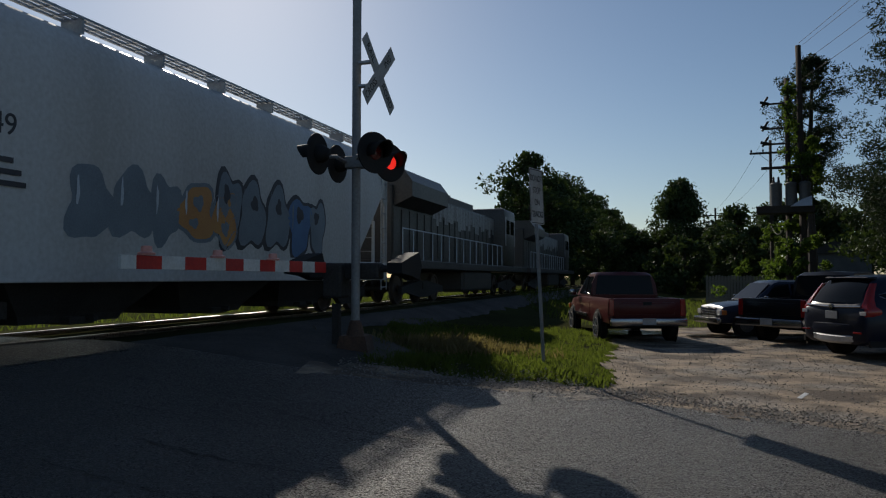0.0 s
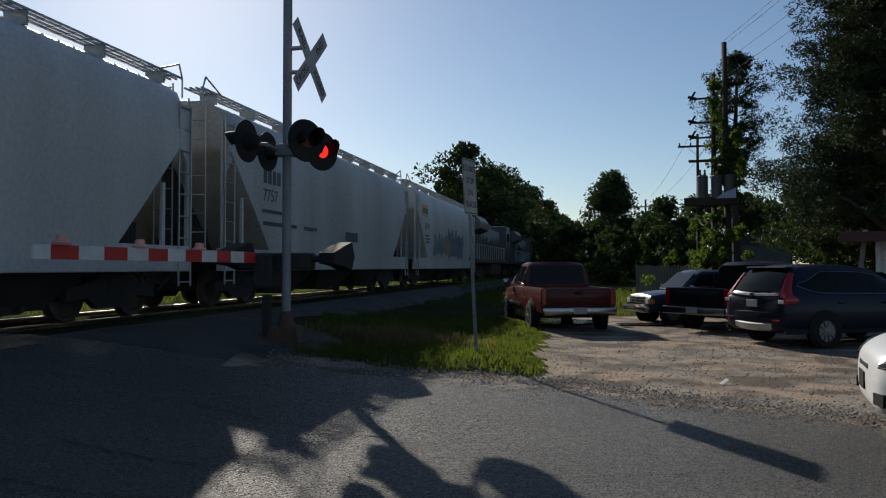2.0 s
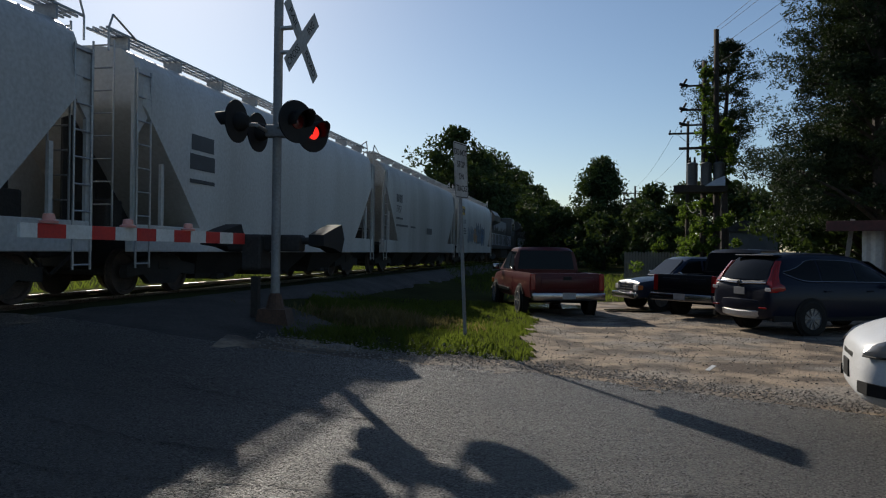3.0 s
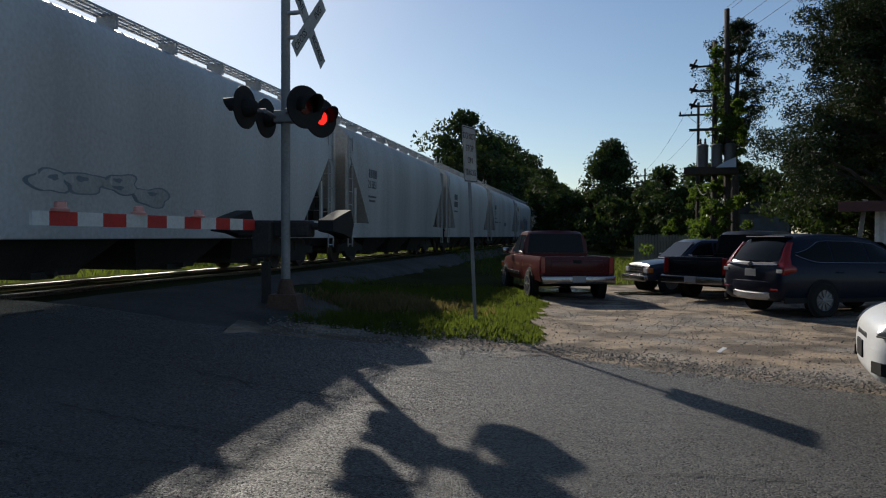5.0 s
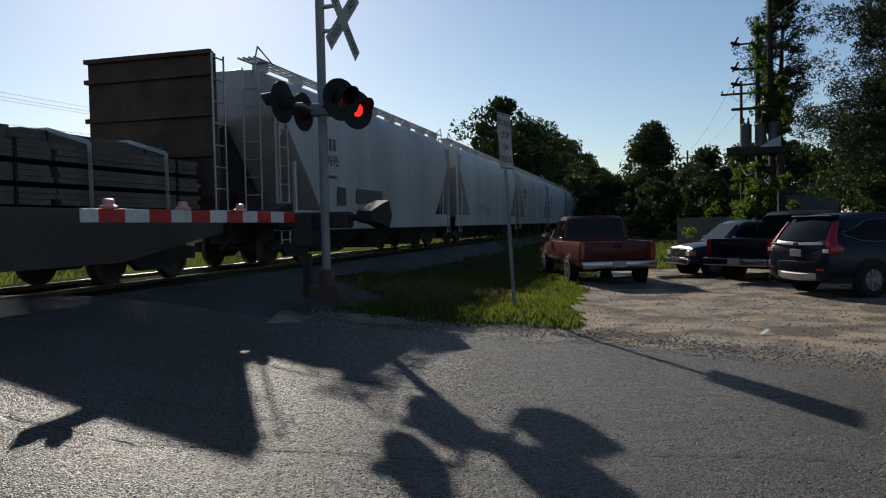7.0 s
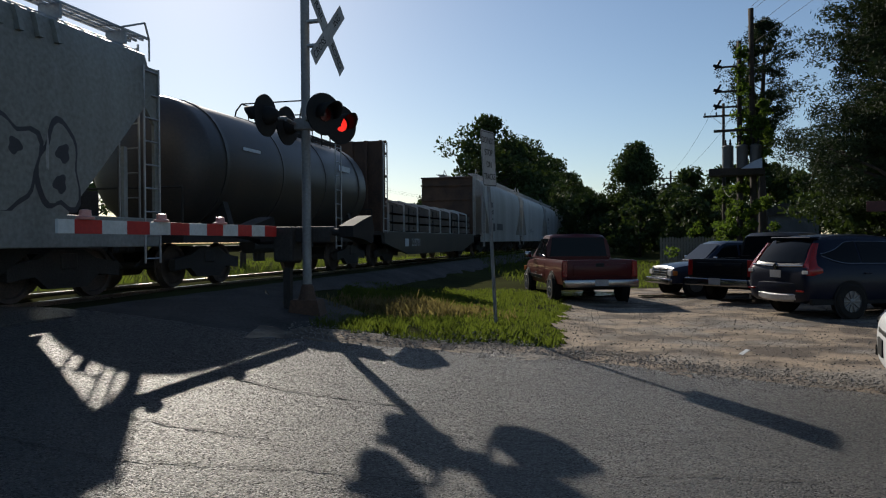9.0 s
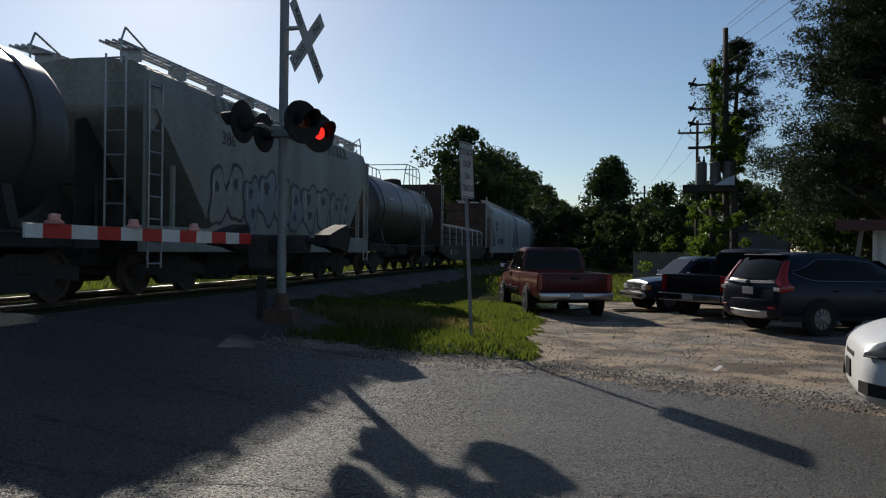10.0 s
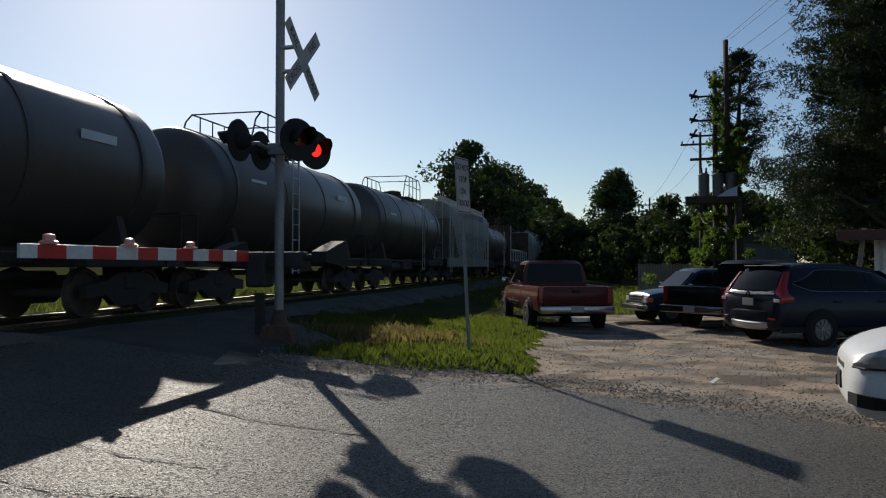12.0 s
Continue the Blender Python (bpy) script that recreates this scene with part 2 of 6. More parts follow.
def box(bm, c, s, bevel=0.0, rot=None, mi=0):
    r = bmesh.ops.create_cube(bm, size=1.0)
    vs = r["verts"]
    bmesh.ops.scale(bm, vec=s, verts=vs)
    if rot is not None:
        bmesh.ops.rotate(bm, verts=vs, matrix=rot)
    bmesh.ops.translate(bm, vec=c, verts=vs)
    fs = {f for v in vs for f in v.link_faces}
    for f in fs:
        f.material_index = mi
    if bevel:
        es = list({e for v in vs for e in v.link_edges})
        bmesh.ops.bevel(bm, geom=es, offset=bevel, segments=2, profile=0.5, affect="EDGES", clamp_overlap=True)
    return bm


def rod(bm, a, b, r0, r1=None, n=10, mi=0):
    """A round bar from a to b."""
    a, b = Vector(a), Vector(b)
    r1 = r0 if r1 is None else r1
    q = (b - a).to_track_quat("Z", "Y").to_matrix()
    rings = []
    for p, r in ((a, r0), (b, r1)):
        rings.append([bm.verts.new(p + q @ Vector((r * math.cos(2 * math.pi * i / n), r * math.sin(2 * math.pi * i / n), 0))) for i in range(n)])
    for i in range(n):
        bm.faces.new((rings[0][i], rings[0][(i + 1) % n], rings[1][(i + 1) % n], rings[1][i])).material_index = mi
    bm.faces.new(rings[0][::-1]).material_index = mi
    bm.faces.new(rings[1]).material_index = mi
    return bm


def pipe(bm, pts, r, n=8):
    for a, b in zip(pts[:-1], pts[1:]):
        rod(bm, a, b, r, n=n)
    return bm


def loft(bm, rings, closed=True, caps=True, mi=0):
    """Joins rings of equal length with quads."""
    vs = [[bm.verts.new(p) for p in r] for r in rings]
    k = len(vs[0])
    for a, b in zip(vs[:-1], vs[1:]):
        for i in range(k if closed else k - 1):
            try:
                bm.faces.new((a[i], a[(i + 1) % k], b[(i + 1) % k], b[i])).material_index = mi
            except ValueError:
                pass
    if caps and closed:
        bm.faces.new(vs[0][::-1]).material_index = mi
        bm.faces.new(vs[-1]).material_index = mi
    bmesh.ops.recalc_face_normals(bm, faces=bm.faces)
    return vs


def prism(bm, outline, y0, y1, axis="x", mi=0):
    """An outline of (u, v) pushed along an axis: 'x': (y, z), 'y': (x, z), 'z': (x, y)."""
    def at(u, v, w):
        return {"x": (w, u, v), "y": (u, w, v), "z": (u, v, w)}[axis]
    return loft(bm, [[at(u, v, w) for u, v in outline] for w in (y0, y1)], mi=mi)


def lathe(bm, prof, axis="x", n=24, at=(0, 0, 0), mi=0):
    """A profile of (along, radius) turned round an axis."""
    rings = []
    for w, r in prof:
        ring = []
        for i in range(n):
            c, s = r * math.cos(2 * math.pi * i / n), r * math.sin(2 * math.pi * i / n)
            p = {"x": (w, c, s), "y": (c, w, s), "z": (c, s, w)}[axis]
            ring.append((p[0] + at[0], p[1] + at[1], p[2] + at[2]))
        rings.append(ring)
    return loft(bm, rings, mi=mi)


def raw(name, verts, faces, material, parent=None):
    me = bpy.data.meshes.new(name)
    me.from_pydata([tuple(v) for v in verts], [], faces)
    me.materials.append(material)
    me.update()
    ob = new(name, me)
    if parent:
        ob.parent = parent
    return ob


def B():
    return bmesh.new()


# ---- the plan: the track runs along D_, the road comes to it along N_ ----
TH = radians(17.0)
D_, N_ = Vector((math.sin(TH), math.cos(TH), 0)), Vector((-math.cos(TH), math.sin(TH), 0))
TRACK_U, RAIL_Z = 9.6, 0.756


def plan(u, s, z=0.0):
    """A place u metres from the camera's foot towards the track, and s metres along it."""
    p = N_ * u + D_ * s
    return Vector((p.x, p.y, z))


def step(a, b, x):
    k = min(max((x - a) / (b - a), 0), 1)
    return k * k * (3 - 2 * k)


def ground_z(x, y):
    u = x * N_.x + y * N_.y
    if u < TRACK_U:
        z = 0.72 * step(0.3, 8.4, u)
    else:
        z = 0.72 - 0.55 * step(11.5, 16.0, u)
    s = x * D_.x + y * D_.y
    # a low mound on the verge, and a ditch beside the track further on
    z += 0.14 * step(0.6, 2.0, u) * (1 - step(2.6, 4.4, u)) * step(10.6, 11.8, s) * (1 - step(13.5, 17.0, s))
    z -= 0.3 * step(3.0, 5.5, u) * step(15.5, 20.0, s) * (1 - step(6.0, 7.8, u))
    return z


ROAD_FAR = [(-60, 27.6), (-30, 18.8), (-14, 13.9), (-6, 11.35), (-2.9, 10.35), (-1.4, 10.05), (0.3, 10.25), (1.4, 10.4), (2.5, 9.95), (3.7, 8.8), (5.1, 7.45), (7.6, 5.5), (12, 2.9), (30, -5), (60, -16)]


def road_far(x):
    for (x0, y0), (x1, y1) in zip(ROAD_FAR[:-1], ROAD_FAR[1:]):
        if x0 <= x <= x1:
            return y0 + (y1 - y0) * (x - x0) / (x1 - x0)
    return -99


def grid_sheet(name, xs, ys, zf, material, keep=None):
    vs, idx, fs = [], {}, []
    for j, y in enumerate(ys):
        for i, x in enumerate(xs):
            idx[i, j] = len(vs)
            vs.append((x, y, zf(x, y)))
    for j in range(len(ys) - 1):
        for i in range(len(xs) - 1):
            if keep is None or keep((xs[i] + xs[i + 1]) / 2, (ys[j] + ys[j + 1]) / 2):
                fs.append((idx[i, j], idx[i + 1, j], idx[i + 1, j + 1], idx[i, j + 1]))
    ob = raw(name, vs, fs, material)
    ob.data.polygons.foreach_set("use_smooth", [True] * len(ob.data.polygons))
    return ob


def span(*stops):
    """Sample places: (from, to, step) one after another."""
    out = []
    for a, b, st in stops:
        k = max(1, round((b - a) / st))
        out += [a + (b - a) * i / k for i in range(k)]
    return out + [stops[-1][1]]


def soil_z(x, y):
    z = ground_z(x, y) - 0.03 + 0.05 * (noise.noise((x * 0.35, y * 0.35, 3)) - 0.2)
    # under the road the soil lies lower, so that the asphalt stays on top
    if y < road_far(x) + 0.1 and abs(x) < 60:
        z -= 0.12
    return z


ground = grid_sheet("ground", span((-3000, -400, 400), (-400, -60, 40), (-60, -20, 4), (-20, 40, 0.5), (40, 80, 4), (80, 400, 40), (400, 3000, 400)),
                    span((-3000, -400, 400), (-400, -40, 40), (-40, -4, 4), (-4, 40, 0.5), (40, 100, 4), (100, 400, 40), (400, 3000, 400)), soil_z, SOIL)
tagged(ground, "grass-covered soil with bare patches beside the track", "ground", kind="structure")


def lay_road():
    xs = span((-60, -12, 2), (-12, 14, 0.22), (14, 60, 2))
    vs, fs = [], []
    rows = 44
    for i, x in enumerate(xs):
        far = road_far(x) + 0.16 * (noise.noise((x * 1.7, 1.0, 0)) + 0.6 * noise.noise((x * 6, 4.0, 0)))
        near = far - 17
        for j in range(rows + 1):
            k = j / rows
            y = far + (near - far) * k ** 1.25
            crown = 0.02 + 0.012 * noise.noise((x * 0.7, y * 0.7, 7))
            drop = -0.05 if j == 0 else 0
            vs.append((x, y, ground_z(x, y) + crown + drop))
    for i in range(len(xs) - 1):
        for j in range(rows):
            a = i * (rows + 1) + j
            fs.append((a, a + 1, a + rows + 2, a + rows + 1))
    ob = raw("road", vs, fs, ASPHALT)
    ob.data.polygons.foreach_set("use_smooth", [True] * len(fs))
    return tagged(ob, "worn grey asphalt road with coarse aggregate and cracks", "road", kind="structure")


road = lay_road()


def lay_shade_strip():
    """The ground between the road's end, the signal and the track, its shade painted dark: a strip with a ragged edge.
    """
    vs, fs = [], []
    ss = span((7.6, 24, 0.12), (24, 60, 0.5), (60, 130, 2.0))
    cols = 12
    for s in ss:
        low = 4.3 + 2.2 * step(12.2, 14.6, s) + 0.35 * noise.noise((s * 0.7, 3.0, 21)) + 0.16 * noise.noise((s * 3.1, 9.0, 21))
        for j in range(cols + 1):
            u = low + (7.7 - low) * j / cols
            p = plan(u, s)
            lift = -0.05 if j == 0 else 0.0 if p.y < road_far(p.x) + 0.05 else 0.014 + 0.014 * noise.noise((p.x * 1.2, p.y * 1.2, 8))
            vs.append((p.x, p.y, ground_z(p.x, p.y) + lift))
    for i in range(len(ss) - 1):
        for j in range(cols):
            q = i * (cols + 1) + j
            if vs[q][1] > road_far(vs[q][0]) - 0.5:
                fs.append((q, q + 1, q + cols + 2, q + cols + 1))
    ob = raw("trackside_shade_strip", vs, fs, SHADED_GROUND)
    ob.data.polygons.foreach_set("use_smooth", [True] * len(fs))
    tagged(ob, "dark strip of ground beside the railway track, shade put into its colour", "gravel strip", kind="structure")


lay_shade_strip()


def in_lot(x, y):
    u = x * N_.x + y * N_.y
    wob = 0.5 * noise.noise((x * 0.5, y * 0.5, 11)) + 0.25 * noise.noise((x * 1.8, y * 1.8, 5))
    if y < road_far(x) - 0.5:
        return False
    if y < road_far(x) + 0.75 + wob and -2 < x < 16:
        return True
    west = 1.35 if y > 13 else 1.0
    return u < west + wob * 0.8 and u > -30 and y < 24.5 + wob - 0.1 * abs(x - 8) and x < 24


lot = grid_sheet("dirt_lot", span((-2, 14, 0.16), (14, 26, 0.8)), span((-6, 4, 0.8), (4, 25, 0.16)),
                 lambda x, y: ground_z(x, y) + 0.012 + 0.022 * noise.noise((x * 0.8, y * 0.8, 2)) + 0.015 * noise.noise((x * 4, y * 4, 2)), DIRT, in_lot)
tagged(lot, "bare dirt and gravel parking lot beside the road", "parking lot", kind="structure")

# ---- the track ----
def lay_track():
    bed = B()
    prof = [(-3.4, -0.72), (-2.3, -0.28), (-1.7, -0.17), (1.7, -0.17), (2.3, -0.28), (3.4, -0.72)]
    rings = []
    for s in span((-120, 8, 16), (8, 60, 4), (60, 500, 40)):
        rings.append([plan(TRACK_U - o, s, RAIL_Z + z) for o, z in prof])
    loft(bed, rings, closed=False)
    tagged(part("ballast_bed", bed, BALLAST), "grey crushed-stone ballast under the rails", "ballast", kind="structure")
    track = thing("railway_track", Matrix(), "steel rails on timber sleepers, railheads polished bright", "track", kind="structure")
    head = [(-0.035, 0), (0.035, 0), (0.035, -0.035), (0.01, -0.05), (0.01, -0.14), (0.07, -0.155), (0.07, -0.17), (-0.07, -0.17), (-0.07, -0.155), (-0.01, -0.14), (-0.01, -0.05), (-0.035, -0.035)]
    for side in (-0.7525, 0.7525):
        bm = B()
        loft(bm, [[plan(TRACK_U + side + o, s, RAIL_Z + z) for o, z in head] for s in span((-120, 500, 20))])
        part("rail", bm, RAIL, track)
    bm = B()
    box(bm, (0, 0, 0), (2.6, 0.22, 0.17), 0.012)
    rot = Matrix.Rotation(-TH, 4, "Z")
    first = part("sleeper", bm, SLEEPER, track, at=Matrix.Translation(plan(TRACK_U, 9.0, RAIL_Z - 0.245)) @ rot)
    for i in range(1, 150):
        again(first, Matrix.Translation(plan(TRACK_U, 9.0 + 0.52 * i, RAIL_Z - 0.245)) @ rot)
    # the crossing's own surface between and beside the rails
    for a, b in ((0.95, 2.6), (-0.62, 0.62), (-2.6, -0.95)):
        bm = B()
        rings = []
        for s in span((-9, 8.2, 1.2)):
            rings.append([plan(TRACK_U - a, s, RAIL_Z - 0.02 - 0.03 * abs(a) / 3), plan(TRACK_U - b, s, RAIL_Z - 0.02 - 0.03 * abs(b) / 3), plan(TRACK_U - b, s, RAIL_Z - 0.25), plan(TRACK_U - a, s, RAIL_Z - 0.25)])
        loft(bm, rings)
        tagged(part("crossing_panel", bm, ASPHALT), "asphalt panel of the level crossing between the rails", "crossing panel", kind="structure")


lay_track()


# ---- rolling stock: +Y ahead, +X to the road, z from the railhead ----
def wheelset_truck(parent, y, axles=(-0.89, 0.89), r=0.44):
    """A bogie with side frames, springs and wheels."""
    bm = B()
    a0, a1 = axles[0], axles[-1]
    for sx in (-1.0, 1.0):
        prism(bm, [(a0 - 0.32, 0.35), (a0 - 0.32, 0.58), (a0 + 0.25, 0.66), (-0.35, 0.8), (0.35, 0.8), (a1 - 0.25, 0.66), (a1 + 0.32, 0.58), (a1 + 0.32, 0.35), (a1 - 0.2, 0.4), (0.42, 0.2), (-0.42, 0.2), (a0 + 0.2, 0.4)], sx - 0.07, sx + 0.07)
        for k in (-0.16, 0, 0.16):
            rod(bm, (sx, k, 0.26), (sx, k, 0.6), 0.07)
    box(bm, (0, 0, 0.62), (2.2, 0.36, 0.26), 0.03)
    truck = part("bogie", bm, UNDER, parent, at=pose(0, y, 0))
    wh = B()
    lathe(wh, [(0.075, r + 0.025), (0.05, r + 0.025), (0.045, r), (-0.06, r - 0.01), (-0.06, r - 0.08), (-0.02, r - 0.1), (-0.02, 0.13), (-0.08, 0.12), (-0.08, 0.0001)], n=28)
    first = None
    for a in axles:
        ax = B()
        rod(ax, (-1.0, 0, 0), (1.0, 0, 0), 0.08)
        part("axle", ax, UNDER, truck, at=pose(0, a, r))
        for sx in (-0.76, 0.76):
            m = pose(sx, a, r, 0, 0, 0 if sx < 0 else 180)
            if first is None:
                first = part("wheel", wh, WHEEL_STEEL, truck, smooth=True, at=m)
            else:
                again(first, m, truck)
    return truck


def ladder(parent, x, y, z0, z1, w=0.42, across="y"):
    bm = B()
    d = Vector((0, w / 2, 0)) if across == "y" else Vector((w / 2, 0, 0))
    for sg in (-1, 1):
        c = Vector((x, y, 0)) + d * sg
        rod(bm, c + Vector((0, 0, z0)), c + Vector((0, 0, z1)), 0.022, n=6)
    k = int((z1 - z0) / 0.42)
    for i in range(k + 1):
        z = z0 + 0.08 + (z1 - z0 - 0.16) * i / max(1, k)
        rod(bm, Vector((x, y, z)) - d, Vector((x, y, z)) + d, 0.016, n=6)
    return part("ladder", bm, GALV, parent)


def couplers(parent, half):
    for sg in (-1, 1):
        bm = B()
        box(bm, (0, sg * (half - 0.25), 0.86), (0.22, 0.75, 0.25), 0.03)
        box(bm, (0.04, sg * (half + 0.02), 0.86), (0.34, 0.24, 0.3), 0.05)
        rod(bm, (0.35, sg * (half - 0.4), 0.75), (0.3, sg * (half + 0.05), 0.42), 0.035)
        part("coupler", bm, UNDER, parent)


def bars(parent, where, sizes, material, x, name="lettering"):
    """Plain bars that stand for marks that cannot be read, one part each."""
    for (y, z), (w, h) in zip(where, sizes):
        bm = B()
        box(bm, (x, y, z), (0.006, w, h))
        part(name, bm, material, parent)


def lettering(parent, words, y, z, x, size, material, tilt=0.0):
    """Words on the car's near side, read from the road: built as a mesh."""
    cu = bpy.data.curves.new("lettering", "FONT")
    cu.body, cu.size, cu.align_x, cu.extrude = words, size, "CENTER", 0.002
    tmp = bpy.data.objects.new("lettering", cu)
    scene.collection.objects.link(tmp)
    dg = bpy.context.evaluated_depsgraph_get()
    me = bpy.data.meshes.new_from_object(tmp.evaluated_get(dg))
    bpy.data.objects.remove(tmp)
    me.materials.clear()
    me.materials.append(material)
    ob = new("lettering", me)
    ob.parent = parent
    ob.matrix_basis = Matrix.Translation((x, y, z)) @ Matrix(((0, 0, 1, 0), (1, 0, 0, 0), (0, 1, 0, 0), (0, 0, 0, 1))) @ pose(0, 0, 0, tilt, 0, 0)
    return ob


def side_x(z, zm=2.9):
    """How far the curved hopper side stands out at a height."""
    return 1.585 - 0.02 * ((z - zm) / 1.2) ** 2 - (0.0 if z < 3.6 else 0.17 * ((z - 3.6) / 0.8) ** 2)


def graffiti(parent, seed, y0, y1, z0, z1, fill, edge, shine):
    """Sprayed letters along the curved side: swollen shapes with a dark rim, a counter and a highlight."""
    rnd = random.Random(seed)

    def blob(cy, cz, ry, rz, ph, material, lift, power=2.6):
        bm = B()
        n = 30
        rim = []
        for i in range(n):
            a = 2 * math.pi * i / n
            c, q = math.cos(a), math.sin(a)
            k = (abs(c) ** power + abs(q) ** power) ** (-1 / power) * (1 + 0.16 * math.sin(3 * a + ph) + 0.09 * math.sin(5 * a - 2 * ph))
            y, z = cy + ry * k * c, max(z0 - 0.1, min(cz + rz * k * q, z1 + 0.35))
            rim.append((y, z))
        mid = bm.verts.new((side_x(cz) + 0.005 + lift, cy, cz))
        inner = [bm.verts.new((side_x((cz + z) / 2) + 0.005 + lift, (cy + y) / 2, (cz + z) / 2)) for y, z in rim]
        outer = [bm.verts.new((side_x(z) + 0.005 + lift, y, z)) for y, z in rim]
        for i in range(n):
            j = (i + 1) % n
            bm.faces.new((mid, inner[i], inner[j]))
            bm.faces.new((inner[i], outer[i], outer[j], inner[j]))
        bmesh.ops.recalc_face_normals(bm, faces=bm.faces)
        part("spray_paint", bm, material, parent)

    y = y0
    while y < y1:
        w = rnd.uniform(0.75, 1.2)
        cy, cz, ph = y + w / 2, (z0 + z1) / 2 + rnd.uniform(-0.1, 0.1), rnd.uniform(0, 6)
        ry, rz = w * 0.52, (z1 - z0) * 0.5
        blob(cy, cz, ry, rz, ph, edge, 0.0)
        blob(cy + 0.02, cz, ry * 0.84, rz * 0.87, ph, rnd.choice(fill), 0.003)
        for dz in (0.35, -0.35)[:rnd.choice((1, 2))]:
            blob(cy + rnd.uniform(-0.1, 0.1), cz + dz * rz, ry * rnd.uniform(0.2, 0.32), rz * rnd.uniform(0.16, 0.26), ph + 1, edge, 0.006, 2.0)
        blob(cy - ry * 0.55, cz + rz * 0.3, 0.03, rz * 0.4, ph, shine, 0.009, 2.0)
        y += w * rnd.uniform(0.82, 1.0)


SPRAY_BLUE = mat("spray_blue", (0.1, 0.2, 0.36), (0.06, 0.12, 0.25), rough=0.5, bump=0)
SPRAY_STEEL = mat("spray_steel_blue", (0.2, 0.24, 0.28), (0.14, 0.17, 0.2), rough=0.5, bump=0)
SPRAY_DARK = mat("spray_black", (0.03, 0.03, 0.035), (0.06, 0.06, 0.07), rough=0.5, bump=0)
SPRAY_PALE = mat("spray_white", (0.62, 0.66, 0.7), (0.4, 0.45, 0.5), rough=0.5, bump=0)
SPRAY_ORANGE = mat("spray_orange", (0.5, 0.26, 0.08), (0.4, 0.18, 0.06), rough=0.5, bump=0)
YELLOW_PLATE = mat("yellow_panel", (0.65, 0.42, 0.04), (0.5, 0.3, 0.03), rough=0.5, bump=0)


def hopper(label, paint, L, ribs=0, top=4.66, sill=None, rib_foot=1.3):
    """A covered hopper: curved sides, sloped ends, roof walkway, outlets below."""
    car = thing("hopper_car", Matrix(), label, "freight car", "cars of the train")
    h = L / 2 - 0.62
    bm = B()
    rings = []
    for y, zb, e in ((-h + 0.25, 3.55, 0.06), (-h + 0.32, 3.45, 0.0), (-h + 1.5, 2.2, 0), (-h + 2.35, 1.3, 0), (-h / 3, 1.3, 0), (h / 3, 1.3, 0), (h - 2.35, 1.3, 0), (h - 1.5, 2.2, 0), (h - 0.32, 3.45, 0.0), (h - 0.25, 3.55, 0.06)):
        half = []
        for k in (0, 0.14, 0.3, 0.48, 0.66, 0.82, 0.93, 1.0):
            z = zb + (top - 0.28 - zb) * k
            half.append((side_x(z) - e, y, z))
        half += [(1.08, y, top - 0.08), (0.5, y, top), (0, y, top + 0.01)]
        rings.append([(0.0, y, zb)] + half + [(-p[0], p[1], p[2]) for p in half[-2::-1]])
    loft(bm, rings)
    part("body", bm, paint, car, smooth=True)
    # triangular side panels at the ends, with a round-topped opening
    for sg in (-1, 1):
        for sx in (-1.5, 1.5):
            bm = B()
            prism(bm, [(sg * (h - 0.02), 1.3), (sg * (h - 0.02), top - 0.5), (sg * (h - 0.42), top - 0.5), (sg * (h - 0.42), 3.3), (sg * (h - 0.16), 3.0), (sg * (h - 0.16), 1.3)], sx - 0.03, sx + 0.03)
            box(bm, (sx, sg * (h - 0.95), 1.9), (0.06, 0.09, 1.25))
            part("end_post", bm, paint, car)
            ladder(car, sx + (0.06 if sx > 0 else -0.06), sg * (h - 0.28), 0.55, top - 0.5)
        bm = B()
        box(bm, (0, sg * (h - 0.35), 1.2), (2.9, 1.1, 0.08))
        box(bm, (0, sg * (h - 1.1), 1.75), (0.12, 0.12, 1.1))
        box(bm, (0.4, sg * (h - 0.75), 1.55), (0.5, 0.5, 0.55), 0.04)
        rod(bm, (-0.9, sg * (h - 1.5), 1.5), (0.2, sg * (h - 1.5), 1.5), 0.22)
        part("end_platform", bm, UNDER, car)
        # plates below the end slope: one on the centre line, one on the far side
        for sx, lo in ((0.0, 1.25), (-1.4, 1.3)):
            bm = B()
            prism(bm, [(sg * (h - 0.1), lo), (sg * (h - 0.1), 3.3), (sg * (h - 0.35), 3.4), (sg * (h - 2.3), 1.32), (sg * (h - 2.3), lo)], sx - 0.02, sx + 0.02)
            part("end_plate", bm, UNDER if sx == 0 else paint, car)
        ladder(car, 0.9, sg * (h - 0.02), 1.2, top, across="x")
    bm = B()
    for sx in (-1.47, 1.47):
        box(bm, (sx, 0, 1.09), (0.16, 2 * h, 0.5), 0.02)
    part("side_sill", bm, sill or paint, car)
    bm = B()
    box(bm, (0, 0, 0.86), (0.62, 2 * h, 0.62), 0.02)
    part("centre_sill", bm, UNDER, car)
    # bays below the sill
    n = 3
    for i in range(n):
        y = (i - (n - 1) / 2) * (2 * h - 5.2) / n * 1.02
        bm = B()
        w = (2 * h - 5.6) / n / 2
        loft(bm, [[(sx * a, y + sy * b, z) for sx, sy in ((-1, -1), (1, -1), (1, 1), (-1, 1))] for a, b, z in ((1.42, w * 1.05, 1.3), (1.3, w * 0.95, 0.85), (0.95, w * 0.62, 0.36), (0.9, w * 0.58, 0.24))])
        part("outlet_bay", bm, UNDER, car)
        bm = B()
        box(bm, (0, y, 0.27), (2.2, 0.5, 0.12), 0.02)
        rod(bm, (-1.25, y + 0.1, 0.3), (1.25, y + 0.1, 0.3), 0.05)
        part("outlet_gate", bm, UNDER, car)
